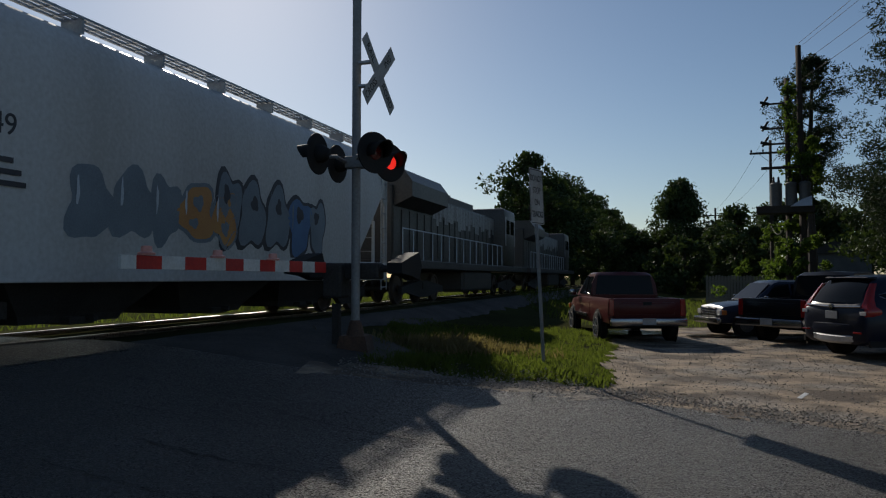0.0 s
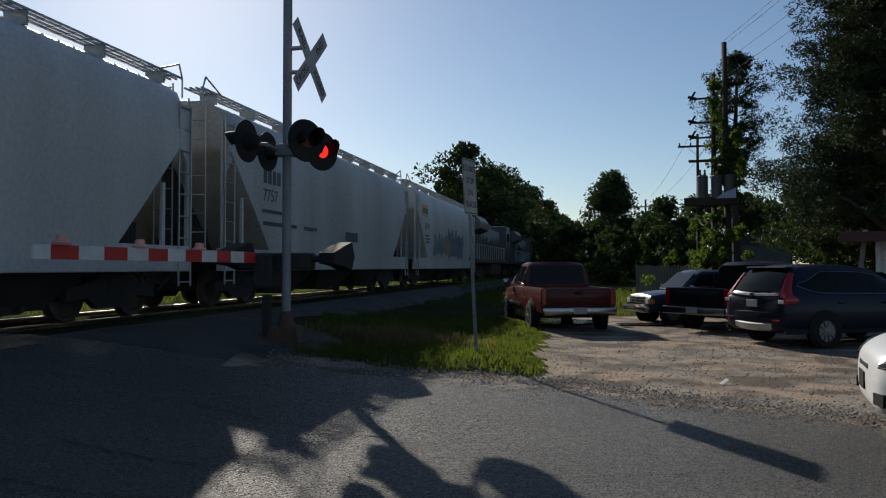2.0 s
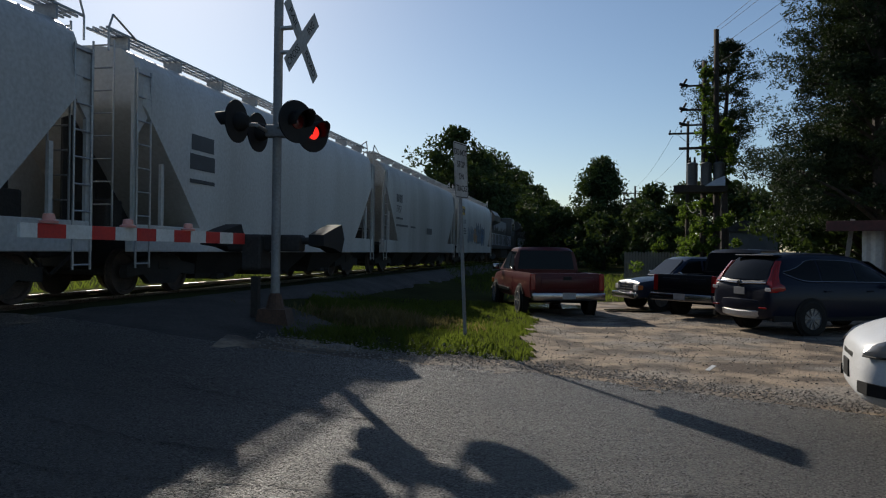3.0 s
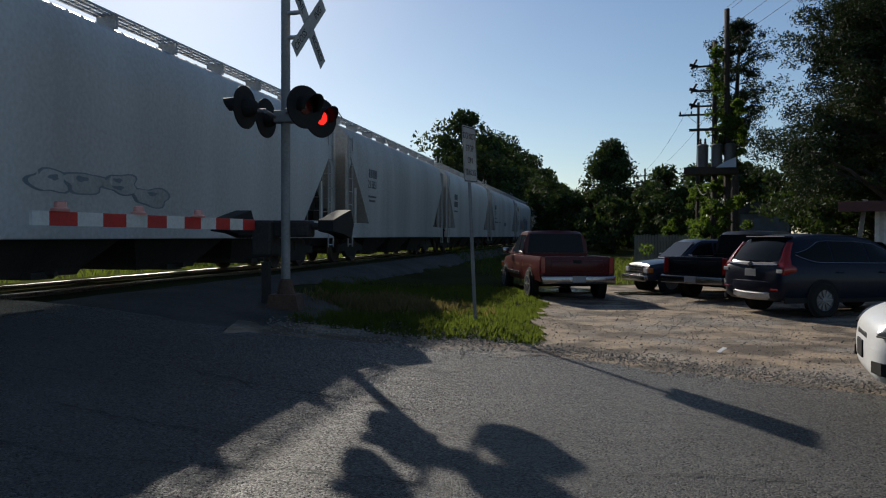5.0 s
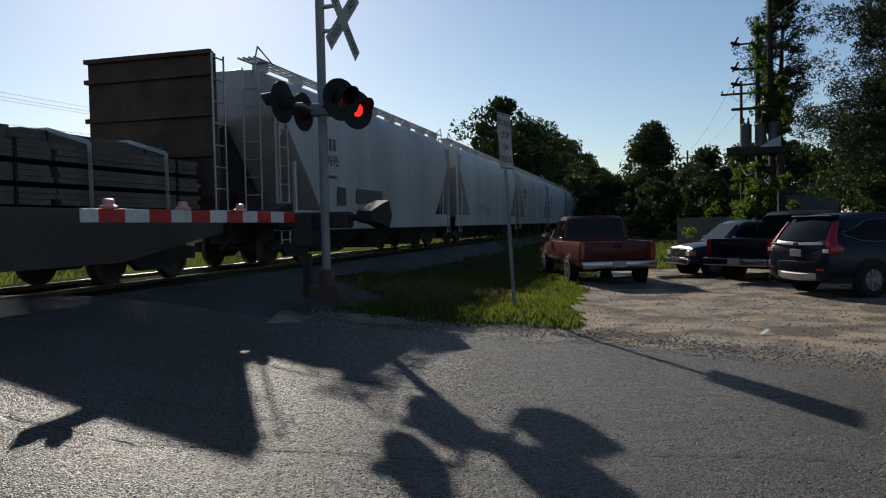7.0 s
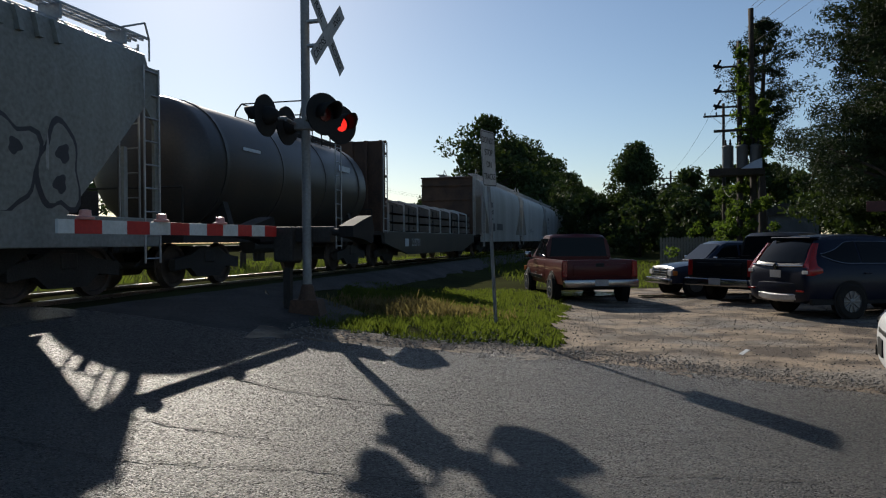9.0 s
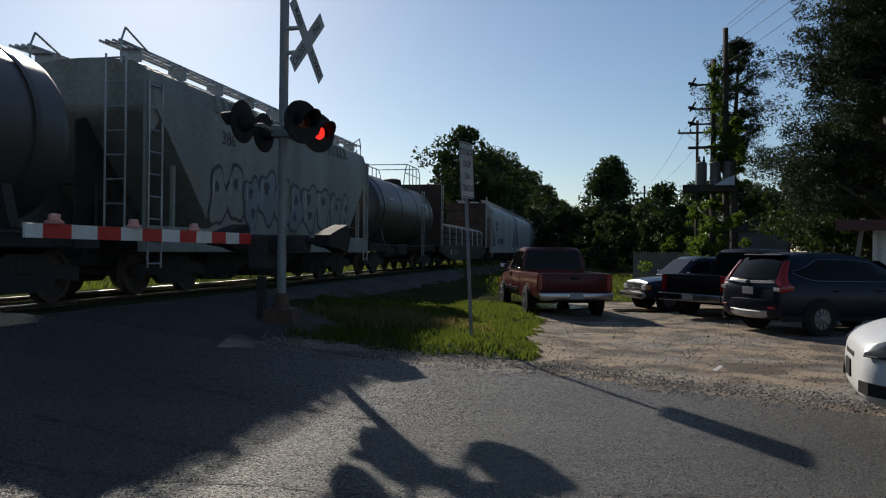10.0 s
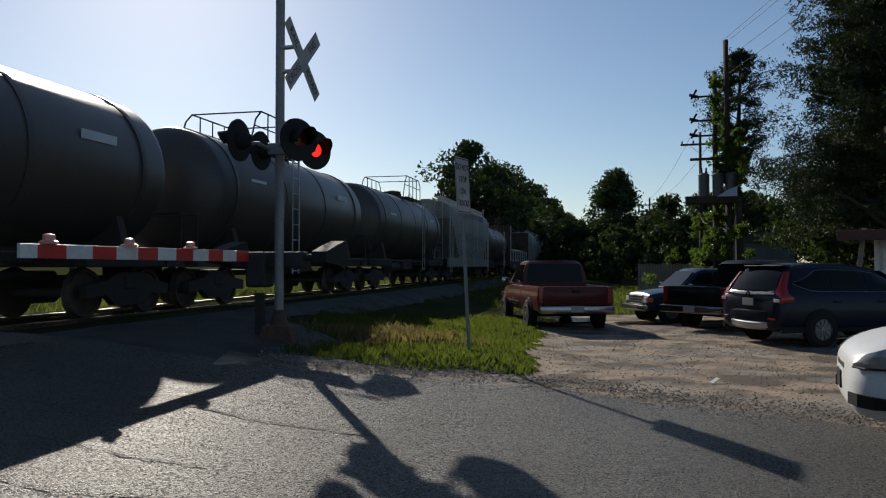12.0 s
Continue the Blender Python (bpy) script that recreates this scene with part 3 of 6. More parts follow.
    if ribs:
        for i in range(ribs):
            y = -h + 2.5 + (2 * h - 5.0) * i / (ribs - 1)
            for sx in (-1, 1):
                bm = B()
                prism(bm, [(sx * side_x(z) + sx * off, z) for j, off, zs in ((0, -0.02, (rib_foot, (rib_foot + top - 0.3) / 2, top - 0.3)), (1, 0.075, (top - 0.3, (rib_foot + top - 0.3) / 2, rib_foot))) for z in zs], y - 0.045, y + 0.045, "y")
                part("side_post", bm, paint, car)
    # roof: hatches, side curbs and grid walkways
    bm = B()
    box(bm, (0, 0, top + 0.07), (0.56, 2 * h - 1.4, 0.12), 0.03)
    part("hatch_cover", bm, paint, car)
    for sx in (-0.95, 0.95):
        bm = B()
        for k in (-0.2, -0.07, 0.07, 0.2):
            box(bm, (sx + k, 0, top + 0.16), (0.035, 2 * h + 0.5, 0.04))
        k = int(2 * h / 0.35)
        for i in range(k + 1):
            box(bm, (sx, -h + 2 * h * i / k, top + 0.165), (0.44, 0.03, 0.03))
        for i in range(9):
            y = -h + 0.4 + (2 * h - 0.8) * i / 8
            box(bm, (sx, y, top + 0.04), (0.4, 0.05, 0.24))
        for sg in (-1, 1):
            pipe(bm, [(sx + 0.22, sg * (h - 0.6), top + 0.15), (sx + 0.22, sg * (h + 0.1), top + 0.42), (sx + 0.22, sg * (h + 0.22), top + 0.15), (sx + 0.22, sg * (h + 0.22), top - 0.25)], 0.02, 6)
        part("roof_walkway", bm, GALV, car)
    for sg in (-1, 1):
        wheelset_truck(car, sg * (h - 1.75))
    couplers(car, L / 2 - 0.15)
    return car


def tank_car(label, L, r=1.48, zc=2.72, rail_y=0.0, bands=4):
    car = thing("tank_car", Matrix(), label, "tank car", "cars of the train")
    h = L / 2 - 0.5
    bm = B()
    head = [(r * math.cos(a), 0.62 * (1 - math.sin(a))) for a in [radians(11.25 * k) for k in range(9)]]
    prof = [(-h + d, max(q, 0.02)) for q, d in head[::-1]] + [(0, r + 0.02)] + [(h - d, max(q, 0.02)) for q, d in head]
    lathe(bm, prof, "y", 40, (0, 0, zc))
    part("tank", bm, TANK_BLACK, car, smooth=True)
    for i in range(bands):
        y = (-h + 1.2) + (2 * h - 2.4) * i / (bands - 1)
        bm = B()
        lathe(bm, [(y - 0.06, r + 0.005), (y - 0.06, r + 0.03), (y + 0.06, r + 0.03), (y + 0.06, r + 0.005)], "y", 40, (0, 0, zc))
        part("tank_band", bm, TANK_BLACK, car, smooth=True)
    bm = B()
    lathe(bm, [(0, 0.36), (0.3, 0.36), (0.34, 0.28), (0.38, 0.02)], "z", 20, (0, rail_y, zc + r - 0.06))
    for k in range(8):
        a = k * math.pi / 4
        rod(bm, (0.38 * math.cos(a), rail_y + 0.38 * math.sin(a), zc + r + 0.1), (0.38 * math.cos(a), rail_y + 0.38 * math.sin(a), zc + r + 0.26), 0.03, n=6)
    rod(bm, (0.15, rail_y + 0.75, zc + r - 0.05), (0.15, rail_y + 0.75, zc + r + 0.22), 0.09)
    part("dome", bm, UNDER, car, smooth=True)
    # platform and guard rails round the dome
    for sx in (-0.85, 0.85):
        for k in (-0.18, 0, 0.18):
            bm = B()
            box(bm, (sx + k, rail_y, zc + r - 0.12), (0.06, 2.7, 0.04))
            part("platform_slat", bm, UNDER, car)
    top = zc + r + 0.85
    for sx in (-1.0, 1.0):
        bm = B()
        pipe(bm, [(sx, rail_y - 1.75, zc + r - 0.35), (sx, rail_y - 1.35, top - 0.25), (sx, rail_y - 1.05, top), (sx, rail_y + 1.05, top), (sx, rail_y + 1.35, top - 0.25), (sx, rail_y + 1.35, zc + r - 0.3)], 0.022, 8)
        part("guard_rail", bm, UNDER, car)
        bm = B()
        rod(bm, (sx, rail_y - 1.35, top - 0.42), (sx, rail_y + 1.35, top - 0.42), 0.018, n=8)
        part("middle_rail", bm, UNDER, car)
        for k in (-0.65, 0.0, 0.65):
            bm = B()
            rod(bm, (sx, rail_y + k, zc + r - 0.3), (sx, rail_y + k, top), 0.02, n=6)
            part("rail_post", bm, UNDER, car)
    for sy in (-1.05, 1.05):
        bm = B()
        rod(bm, (-1.0, rail_y + sy, top), (1.0, rail_y + sy, top), 0.02, n=6)
        part("cross_rail", bm, UNDER, car)
    for sx in (-1.52, 1.52):
        ladder(car, sx, rail_y, 0.7, zc + r - 0.3)
    bm = B()
    for sg in (-1, 1):
        box(bm, (0, sg * (h - 1.2), 1.05), (2.6, 2.6, 0.3), 0.03)
        prism(bm, [(-1.35, 1.2), (1.35, 1.2), (1.1, zc - 0.55), (-1.1, zc - 0.55)], sg * (h - 1.5) - 0.1, sg * (h - 1.5) + 0.1, "y")
        box(bm, (0, sg * (h + 0.05), 1.0), (2.7, 0.6, 0.2))
        pipe(bm, [(-1.3, sg * (h + 0.3), 1.05), (-1.3, sg * (h + 0.3), 2.0), (1.3, sg * (h + 0.3), 2.0), (1.3, sg * (h + 0.3), 1.05)], 0.022, 6)
    for sx in (-1.4, 1.4):
        rod(bm, (sx, -h, 1.12), (sx, h, 1.12), 0.025, n=6)
    rod(bm, (0, 0, 0.4), (0, 0, 1.4), 0.16)
    part("underframe", bm, UNDER, car)
    # brake gear hung below the tank
    bm = B()
    box(bm, (0.35, 1.1, 0.98), (0.9, 1.5, 0.5), 0.05)
    rod(bm, (0.7, -1.9, 0.85), (0.7, -0.6, 0.85), 0.22, n=14)
    rod(bm, (-0.2, -h + 1.5, 0.75), (-0.2, h - 1.5, 0.75), 0.09, n=8)
    box(bm, (0, 0, 1.12), (0.55, 2 * h - 3, 0.3), 0.03)
    part("brake_gear", bm, UNDER, car)
    bars(car, [(h - 2.4, 3.1), (h - 2.1, 2.75), (-h + 2.3, 3.0), (-h + 2.3, 2.75)], [(0.9, 0.16), (1.2, 0.12), (0.8, 0.07), (1.0, 0.07)], SPRAY_PALE, r - 0.02, "lettering")
    for sg in (-1, 1):
        wheelset_truck(car, sg * (h - 1.0))
    couplers(car, L / 2 - 0.15)
    return car


def bulkhead_flat(L):
    car = thing("bulkhead_flat_car", Matrix(), "brown bulkhead flat car loaded with strapped timber bundles", "flat car", "cars of the train")
    h = L / 2 - 0.55
    bm = B()
    box(bm, (0, 0, 1.2), (2.95, 2 * h, 0.14), 0.015)
    for sx in (-1.42, 1.42):
        prism(bm, [(-h, 1.15), (-h, 0.85), (-h + 3, 0.4), (h - 3, 0.4), (h, 0.85), (h, 1.15)], sx - 0.06, sx + 0.06)
    box(bm, (0, 0, 0.8), (0.6, 2 * h, 0.7))
    part("deck", bm, TANK_BLACK, car)
    for sg in (-1, 1):
        bm = B()
        y = sg * (h - 0.15)
        box(bm, (0, y, 2.85), (2.9, 0.12, 3.2), 0.01)
        wall = part("bulkhead", bm, RUST, car)
        for k in range(6):
            bm = B()
            box(bm, (-1.35 + 0.54 * k, y + sg * 0.13, 2.85), (0.1, 0.14, 3.2), 0.008)
            part("bulkhead_post", bm, RUST, wall)
        for z in (1.6, 2.4, 3.2, 4.0, 4.42):
            bm = B()
            box(bm, (0, y - sg * 0.11, z), (2.96, 0.1, 0.09), 0.008)
            part("bulkhead_rail", bm, RUST, wall)
        ladder(car, 1.5, sg * (h - 0.05), 1.2, 4.4)
    rnd = random.Random(4)
    planks = []

    def stack(bundle, x, y, z, ln):
        """Twelve planks, three high and four wide."""
        for r in range(3):
            for c in range(4):
                m = Matrix.Translation((x + (c - 1.5) * 0.33 + rnd.uniform(-0.01, 0.01), y + rnd.uniform(-0.06, 0.06), z + r * 0.083)) @ Matrix.Diagonal((1, ln + rnd.uniform(-0.06, 0.06), 1, 1))
                if planks:
                    again(planks[0], m, bundle)
                else:
                    bm = B()
                    box(bm, (0, 0, 0), (0.31, 1, 0.078))
                    planks.append(part("plank", bm, TIMBER, bundle, at=m))

    y = -h + 0.5
    lens = (3.25, 3.5, 3.3, 3.4)
    scale = (2 * h - 1.1) / sum(lens)
    for i, ln in enumerate(lens):
        ln *= scale
        for sx in (-0.72, 0.72):
            z = 1.3
            for lay in range(3):
                hh = 0.265
                bm = B()
                for k in (-0.3, 0.3):
                    box(bm, (sx, y + ln / 2 + k * ln, z + 0.13), (1.36, 0.05, 0.28))
                stack(part("timber_bundle", bm, BLACK, car), sx, y + ln / 2, z + 0.05, ln - 0.12)
                z += hh + 0.06
        bm = B()
        for k in (-0.32, 0.32):
            box(bm, (0, y + ln / 2 + k * ln, 2.39), (1.3, 0.05, 0.27))
        stack(part("timber_bundle", bm, BLACK, car), 0, y + ln / 2, 2.31, ln - 0.2)
        y += ln
    y = -h + 0.6
    while y < h - 0.5:
        bm = B()
        for a, b in (((1.43, 1.25), (1.42, 2.29)), ((1.42, 2.29), (0.66, 2.53)), ((0.66, 2.53), (-0.66, 2.53)), ((-0.66, 2.53), (-1.42, 2.29)), ((-1.42, 2.29), (-1.43, 1.25))):
            d = Vector((b[0] - a[0], 0, b[1] - a[1]))
            box(bm, ((a[0] + b[0]) / 2, y, (a[1] + b[1]) / 2), (0.012, 0.07, d.length), rot=d.to_track_quat("Z", "Y").to_matrix())
        part("tie_down_strap", bm, ALU, car)
        y += 1.9
    lettering(car, "215731", -h + 4.0, 0.72, 1.485, 0.42, SPRAY_PALE)
    bars(car, [(-h + 2.7, 0.86)], [(0.5, 0.3)], SPRAY_PALE, 1.483)
    for sg in (-1, 1):
        wheelset_truck(car, sg * (h - 1.6))
    couplers(car, L / 2 - 0.15)
    return car


TIMBER = mat("weathered_timber", (0.13, 0.108, 0.09), (0.06, 0.05, 0.042), rough=0.85, fine=18, coarse=2, bump=0.3, vary=0.3)
LOCO = mat("locomotive_paint", (0.07, 0.063, 0.055), (0.03, 0.027, 0.024), rough=0.45, fine=12, coarse=1.0, bump=0.05, streak=True)
LOCO_PALE = mat("worn_pale_hood_paint", (0.5, 0.5, 0.49), (0.2, 0.19, 0.18), rough=0.55, fine=9, coarse=2.2, bump=0.05, streak=True, mix=0.6)
LOCO_DARK = mat("locomotive_dark", (0.06, 0.05, 0.048), (0.03, 0.028, 0.026), rough=0.5, fine=12, coarse=1.0, bump=0.05)
GLASS_DARK = mat("dark_glass", (0.006, 0.007, 0.008), (0.006, 0.007, 0.008), rough=0.06, bump=0, spec=0.12)


for link in list(GLASS_DARK.node_tree.links):
    if link.to_socket.name == "Roughness":
        GLASS_DARK.node_tree.links.remove(link)
GLASS_DARK.node_tree.nodes["Principled BSDF"].inputs["Roughness"].default_value = 0.02


def locomotive(turned=False):
    car = thing("diesel_locomotive", Matrix(), "dark diesel locomotive with pale worn upper hood panels and handrails", "locomotive", "engines of the train")
    h = 10.9
    f = -1 if turned else 1
    bm = B()
    box(bm, (0, 0, 1.35), (3.0, 2 * h, 0.3), 0.03)
    box(bm, (0, 0, 0.75), (2.6, 5.2, 0.9), 0.12)
    part("underframe", bm, LOCO_DARK, car)
    bm = B()
    box(bm, (0, f * -2.6, 2.75), (1.7, 14.6, 2.5), 0.06)
    part("long_hood", bm, LOCO, car)
    for i in range(17):
        bm = B()
        box(bm, (0.87, f * (-9.5 + 0.82 * i), 2.45), (0.03, 0.68, 1.55), 0.01)
        part("hood_door", bm, LOCO, car)
    bm = B()
    prism(bm, [(-1.5, 3.6), (-1.5, 4.1), (-1.2, 4.5), (1.2, 4.5), (1.5, 4.1), (1.5, 3.6), (0.85, 3.3), (-0.85, 3.3)], f * -9.7, f * -5.6, "y")
    part("radiator_wing", bm, LOCO, car)
    bm = B()
    box(bm, (0, f * -1.0, 4.15), (1.5, 4.2, 0.35), 0.05)
    rod(bm, (0, f * -1.2, 4.3), (0, f * -1.2, 4.55), 0.3)
    part("exhaust", bm, LOCO_DARK, car)
    bm = B()
    box(bm, (0, f * 6.1, 3.0), (2.95, 2.7, 3.0), 0.16)
    box(bm, (0, f * 8.5, 2.3), (1.9, 2.3, 1.6), 0.2)
    part("cab", bm, LOCO, car, smooth=True)
    for sx in (-1.47, 1.47):
        for y in (5.5, 6.6):
            bm = B()
            box(bm, (sx, f * y, 3.55), (0.04, 0.8, 0.75), 0.03)
            part("cab_window", bm, GLASS_DARK, car)
    for sx in (-1.42, 1.42):
        bm = B()
        for i in range(15):
            y = -10.4 + 1.05 * i
            rod(bm, (sx, f * y, 1.5), (sx, f * y, 2.5), 0.02, n=6)
        rod(bm, (sx, f * -10.4, 2.5), (sx, f * 4.3, 2.5), 0.022, n=6)
        part("handrail", bm, SPRAY_PALE, car)
    rnd = random.Random(9)
    # worn pale paint along the top of the hood
    for k in range(26):
        w, drop = rnd.uniform(0.3, 0.52), rnd.uniform(0.55, 1.05)
        bars(car, [(f * (-5.4 + 0.4 * k), 3.92 - drop / 2)], [(w, drop)], LOCO_PALE, 0.892, "worn_paint")
    bars(car, [(f * 5.0, 3.3), (f * 7.25, 3.3)], [(0.25, 1.5), (0.2, 1.4)], LOCO_PALE, 1.48, "worn_paint")
    for sg in (-1, 1):
        wheelset_truck(car, sg * 7.2, (-2.0, 0.0, 2.0), 0.53)
    couplers(car, h + 0.35)
    return car


def make_train():
    """The cars, each with the place along the track of its middle at the start."""
    cars = []

    def put(ob, front, rear):
        cars.append((ob, (front + rear) / 2))

    put(locomotive(False), 66.8, 44.2)
    put(locomotive(False), 43.8, 21.2)
    h1 = hopper("pale grey covered hopper with blue and orange spray paint", HOPPER_PALE, 16.9)
    graffiti(h1, 3, -4.4, -1.0, 1.45, 2.5, [SPRAY_BLUE, SPRAY_ORANGE, SPRAY_STEEL], SPRAY_STEEL, SPRAY_PALE)
    graffiti(h1, 8, -0.9, 3.4, 1.45, 2.85, [SPRAY_BLUE, SPRAY_STEEL, SPRAY_STEEL], SPRAY_DARK, SPRAY_STEEL)
    bm = B()
    box(bm, (1.578, -6.1, 3.55), (0.012, 1.1, 0.55), 0.003)
    part("yellow_panel", bm, YELLOW_PLATE, h1, "yellow marking panel")
    bars(h1, [(-6.47 + 0.25 * k, 3.55) for k in range(4)], [(0.16, 0.26)] * 4, SPRAY_DARK, 1.587)
    lettering(h1, "53549", -5.75, 2.72, 1.592, 0.4, SPRAY_DARK)
    bars(h1, [(-5.7, 2.4), (-5.65, 2.25), (-5.55, 2.1)], [(0.8, 0.07), (0.95, 0.07), (0.9, 0.07)], SPRAY_DARK, 1.59)
    put(h1, 21.0, 4.1)
    h2 = hopper("grey covered hopper with faded dark numbers", HOPPER_GREY, 17.0)
    lettering(h2, "7757", -5.6, 2.55, 1.592, 0.42, SPRAY_DARK)
    bars(h2, [(-5.9 + 0.26 * k, 3.15) for k in range(4)] + [(-5.5, 2.3), (-5.0, 2.0), (-3.0, 2.0), (0.5, 1.9)], [(0.18, 0.34)] * 4 + [(1.1, 0.08), (2.0, 0.09), (0.9, 0.08), (1.2, 0.3)], SPRAY_DARK, 1.59)
    put(h2, 4.1, -13.0)
    h3 = hopper("plain pale grey covered hopper with a riveted roof walkway", HOPPER_PALE, 16.3)
    bars(h3, [(-5.2, 3.1), (-5.2, 2.7), (-5.2, 2.3)], [(0.9, 0.32), (1.0, 0.32), (1.0, 0.08)], SPRAY_DARK, 1.592)
    put(h3, -13.0, -29.2)
    h4 = hopper("light grey covered hopper with dark numbers and dust streaks", HOPPER_GREY, 16.2)
    lettering(h4, "21583", -4.9, 2.6, 1.592, 0.4, SPRAY_DARK)
    bars(h4, [(-5.2 + 0.25 * k, 3.12) for k in range(4)] + [(-4.9, 2.3), (-4.9, 2.15)], [(0.17, 0.3)] * 4 + [(0.9, 0.07), (0.7, 0.07)], SPRAY_DARK, 1.592)
    put(h4, -29.2, -45.2)
    h5 = hopper("pale grey covered hopper with faint sprayed scrawl", HOPPER_PALE, 17.2)
    graffiti(h5, 21, -4.5, -1.5, 1.5, 1.85, [HOPPER_PALE, HOPPER_GREY], SPRAY_STEEL, HOPPER_PALE)
    put(h5, -45.2, -62.6)
    h6 = hopper("light grey covered hopper with dark stencilled numbers", HOPPER_GREY, 16.9)
    lettering(h6, "219695", -5.0, 2.55, 1.592, 0.42, SPRAY_DARK)
    bars(h6, [(-5.4 + 0.25 * k, 3.12) for k in range(4)] + [(-5.0, 2.25), (-4.2, 1.75), (-2.0, 1.8)], [(0.17, 0.32)] * 4 + [(0.9, 0.08), (0.6, 0.5), (2.2, 0.42)], SPRAY_DARK, 1.592)
    put(h6, -62.7, -79.8)
    put(bulkhead_flat(16.7), -80.8, -97.5)
    put(tank_car("black tank car with guard rails round its dome", 11.4, 1.42, 2.6, 2.0), -97.6, -109.0)
    g = hopper("green-grey covered hopper with ribbed roof edge and sprayed letters", HOPPER_TAN, 14.4, ribs=24, top=4.5, rib_foot=3.85)
    graffiti(g, 31, -4.4, 3.8, 1.45, 2.75, [HOPPER_TAN, SPRAY_STEEL, HOPPER_TAN], SPRAY_DARK, HOPPER_GREY)
    lettering(g, "386", -3.6, 3.2, 1.592, 0.42, SPRAY_DARK)
    put(g, -109.2, -123.6)
    put(tank_car("long black tank car with faded white lettering", 12.4, 1.45, 2.68, 1.2, 5), -123.8, -136.2)
    put(tank_car("black tank car with a dusty tank top", 11.6, 1.45, 2.66, -1.0), -136.4, -148.0)
    put(tank_car("black tank car, tall and streaked with dust", 14.4, 1.47, 2.7, -3.0, 5), -148.2, -162.6)
    put(hopper("plain grey covered hopper at the tail of the line", HOPPER_GREY, 16.9), -162.8, -179.7)
    return cars


TRAIN = make_train()
TRAIN_SPEED = 13.5


def motions():
    for ob, middle in TRAIN:
        rows = []
        for t in (0.0, 4.0, 8.0, 12.0):
            rows.append((t, Matrix.Translation(plan(TRACK_U, middle + TRAIN_SPEED * t, RAIL_Z)) @ Matrix.Rotation(-TH, 4, "Z")))
        walk(ob, rows)
    sedan_motion()

# ---- the crossing signal: mast, crossbuck, flashers, gate ----
def signal_head(parent, m, lit):
    """One flasher: round backboard, housing, hood and lens; it faces -Y."""
    bm = B()
    lathe(bm, [(-0.012, 0.02), (-0.012, 0.335), (0.012, 0.34), (0.02, 0.02)], "y", 36)
    board = part("backboard", bm, BLACK, parent, at=m)
    bm = B()
    lathe(bm, [(0.02, 0.15), (0.1, 0.15), (0.2, 0.09), (0.22, 0.02)], "y", 20)
    part("housing", bm, BLACK, board, smooth=True)
    bm = B()
    n = 18
    rings = []
    for y, r in ((-0.01, 0.175), (-0.36, 0.165)):
        rings.append([(r * math.cos(a), y + (0.12 * (1 - math.sin(a)) if y < -0.1 else 0), r * math.sin(a)) for a in [radians(-25 + 230 * i / n) for i in range(n + 1)]])
    loft(bm, rings, closed=False)
    hood = part("hood", bm, BLACK, board, smooth=True)
    md = hood.modifiers.new("thick", "SOLIDIFY")
    md.thickness = 0.008
    bm = B()
    lathe(bm, [(-0.05, 0.01), (-0.045, 0.07), (-0.03, 0.115), (0.0, 0.125)], "y", 24)
    part("lens", bm, LENS_LIT if lit else LENS_OFF, board, smooth=True)
    return board


POST = plan(5.1, 11.4)
POST_Z = 0.42


def crossing_signal():
    # its faces look along the road; turned a little towards the near lane
    base = thing("crossing_signal", Matrix.Translation((POST.x, POST.y, POST_Z)) @ Matrix.Rotation(radians(81), 4, "Z"), "railway crossing signal with crossbuck, red flashers and lowered gate", "crossing signal")
    bm = B()
    rod(bm, (0, 0, 0.25), (0, 0, 6.0), 0.075, n=20)
    lathe(bm, [(6.0, 0.085), (6.05, 0.085), (6.08, 0.02)], "z", 16)
    part("mast", bm, MAST, base, smooth=True)
    bm = B()
    prism(bm, [(-0.3, -0.1), (0.3, -0.1), (0.22, 0.28), (-0.22, 0.28)], -0.22, 0.22)
    lathe(bm, [(0.26, 0.16), (0.5, 0.1), (0.54, 0.07)], "z", 16)
    part("foundation", bm, RUST, base)
    # crossbuck
    for k, ang in ((0, 45), (1, -45)):
        bm = B()
        box(bm, (0, 0, 0), (1.46, 0.006, 0.25), 0.002)
        blade = part("crossbuck_blade", bm, BLADE, base, "dull white crossbuck blade with black letters", at=pose(0.0, 0, 4.66, 0, 0, -13) @ pose(0, -0.42 - 0.012 * k, 0, 0, ang, 0))
        words = ("RAIL", "ROAD") if k == 0 else ("CROSS", "ING")
        for sx, w in zip((-0.42, 0.42), words):
            blade_words(blade, w, sx)
    for z in (4.9, 4.5):
        bm = B()
        box(bm, (0, -0.16, 0), (0.1, 0.38, 0.05), 0.01)
        part("bracket", bm, GALV, base, at=pose(0, 0, z, 0, 0, -13))
    # two crossarms with flashers, one to each way along the road
    for sg in (-1, 1):
        bm = B()
        z = 3.2
        rod(bm, (-0.58, sg * 0.16, z), (0.58, sg * 0.16, z), 0.03, n=12)
        box(bm, (0, sg * 0.08, z), (0.2, 0.2, 0.2), 0.02)
        for sx in (-0.54, 0.54):
            rod(bm, (sx, sg * 0.16, z + 0.02), (sx, sg * 0.3, z + 0.02), 0.03, n=8)
        part("crossarm", bm, MAST, base)
    for sx, lit in ((-0.54, False), (0.54, True)):
        signal_head(base, pose(sx, -0.46, 3.27, 0, 0, -38), lit)
        signal_head(base, pose(sx, 0.5, 3.27, 0, 0, 168), False)
    return base


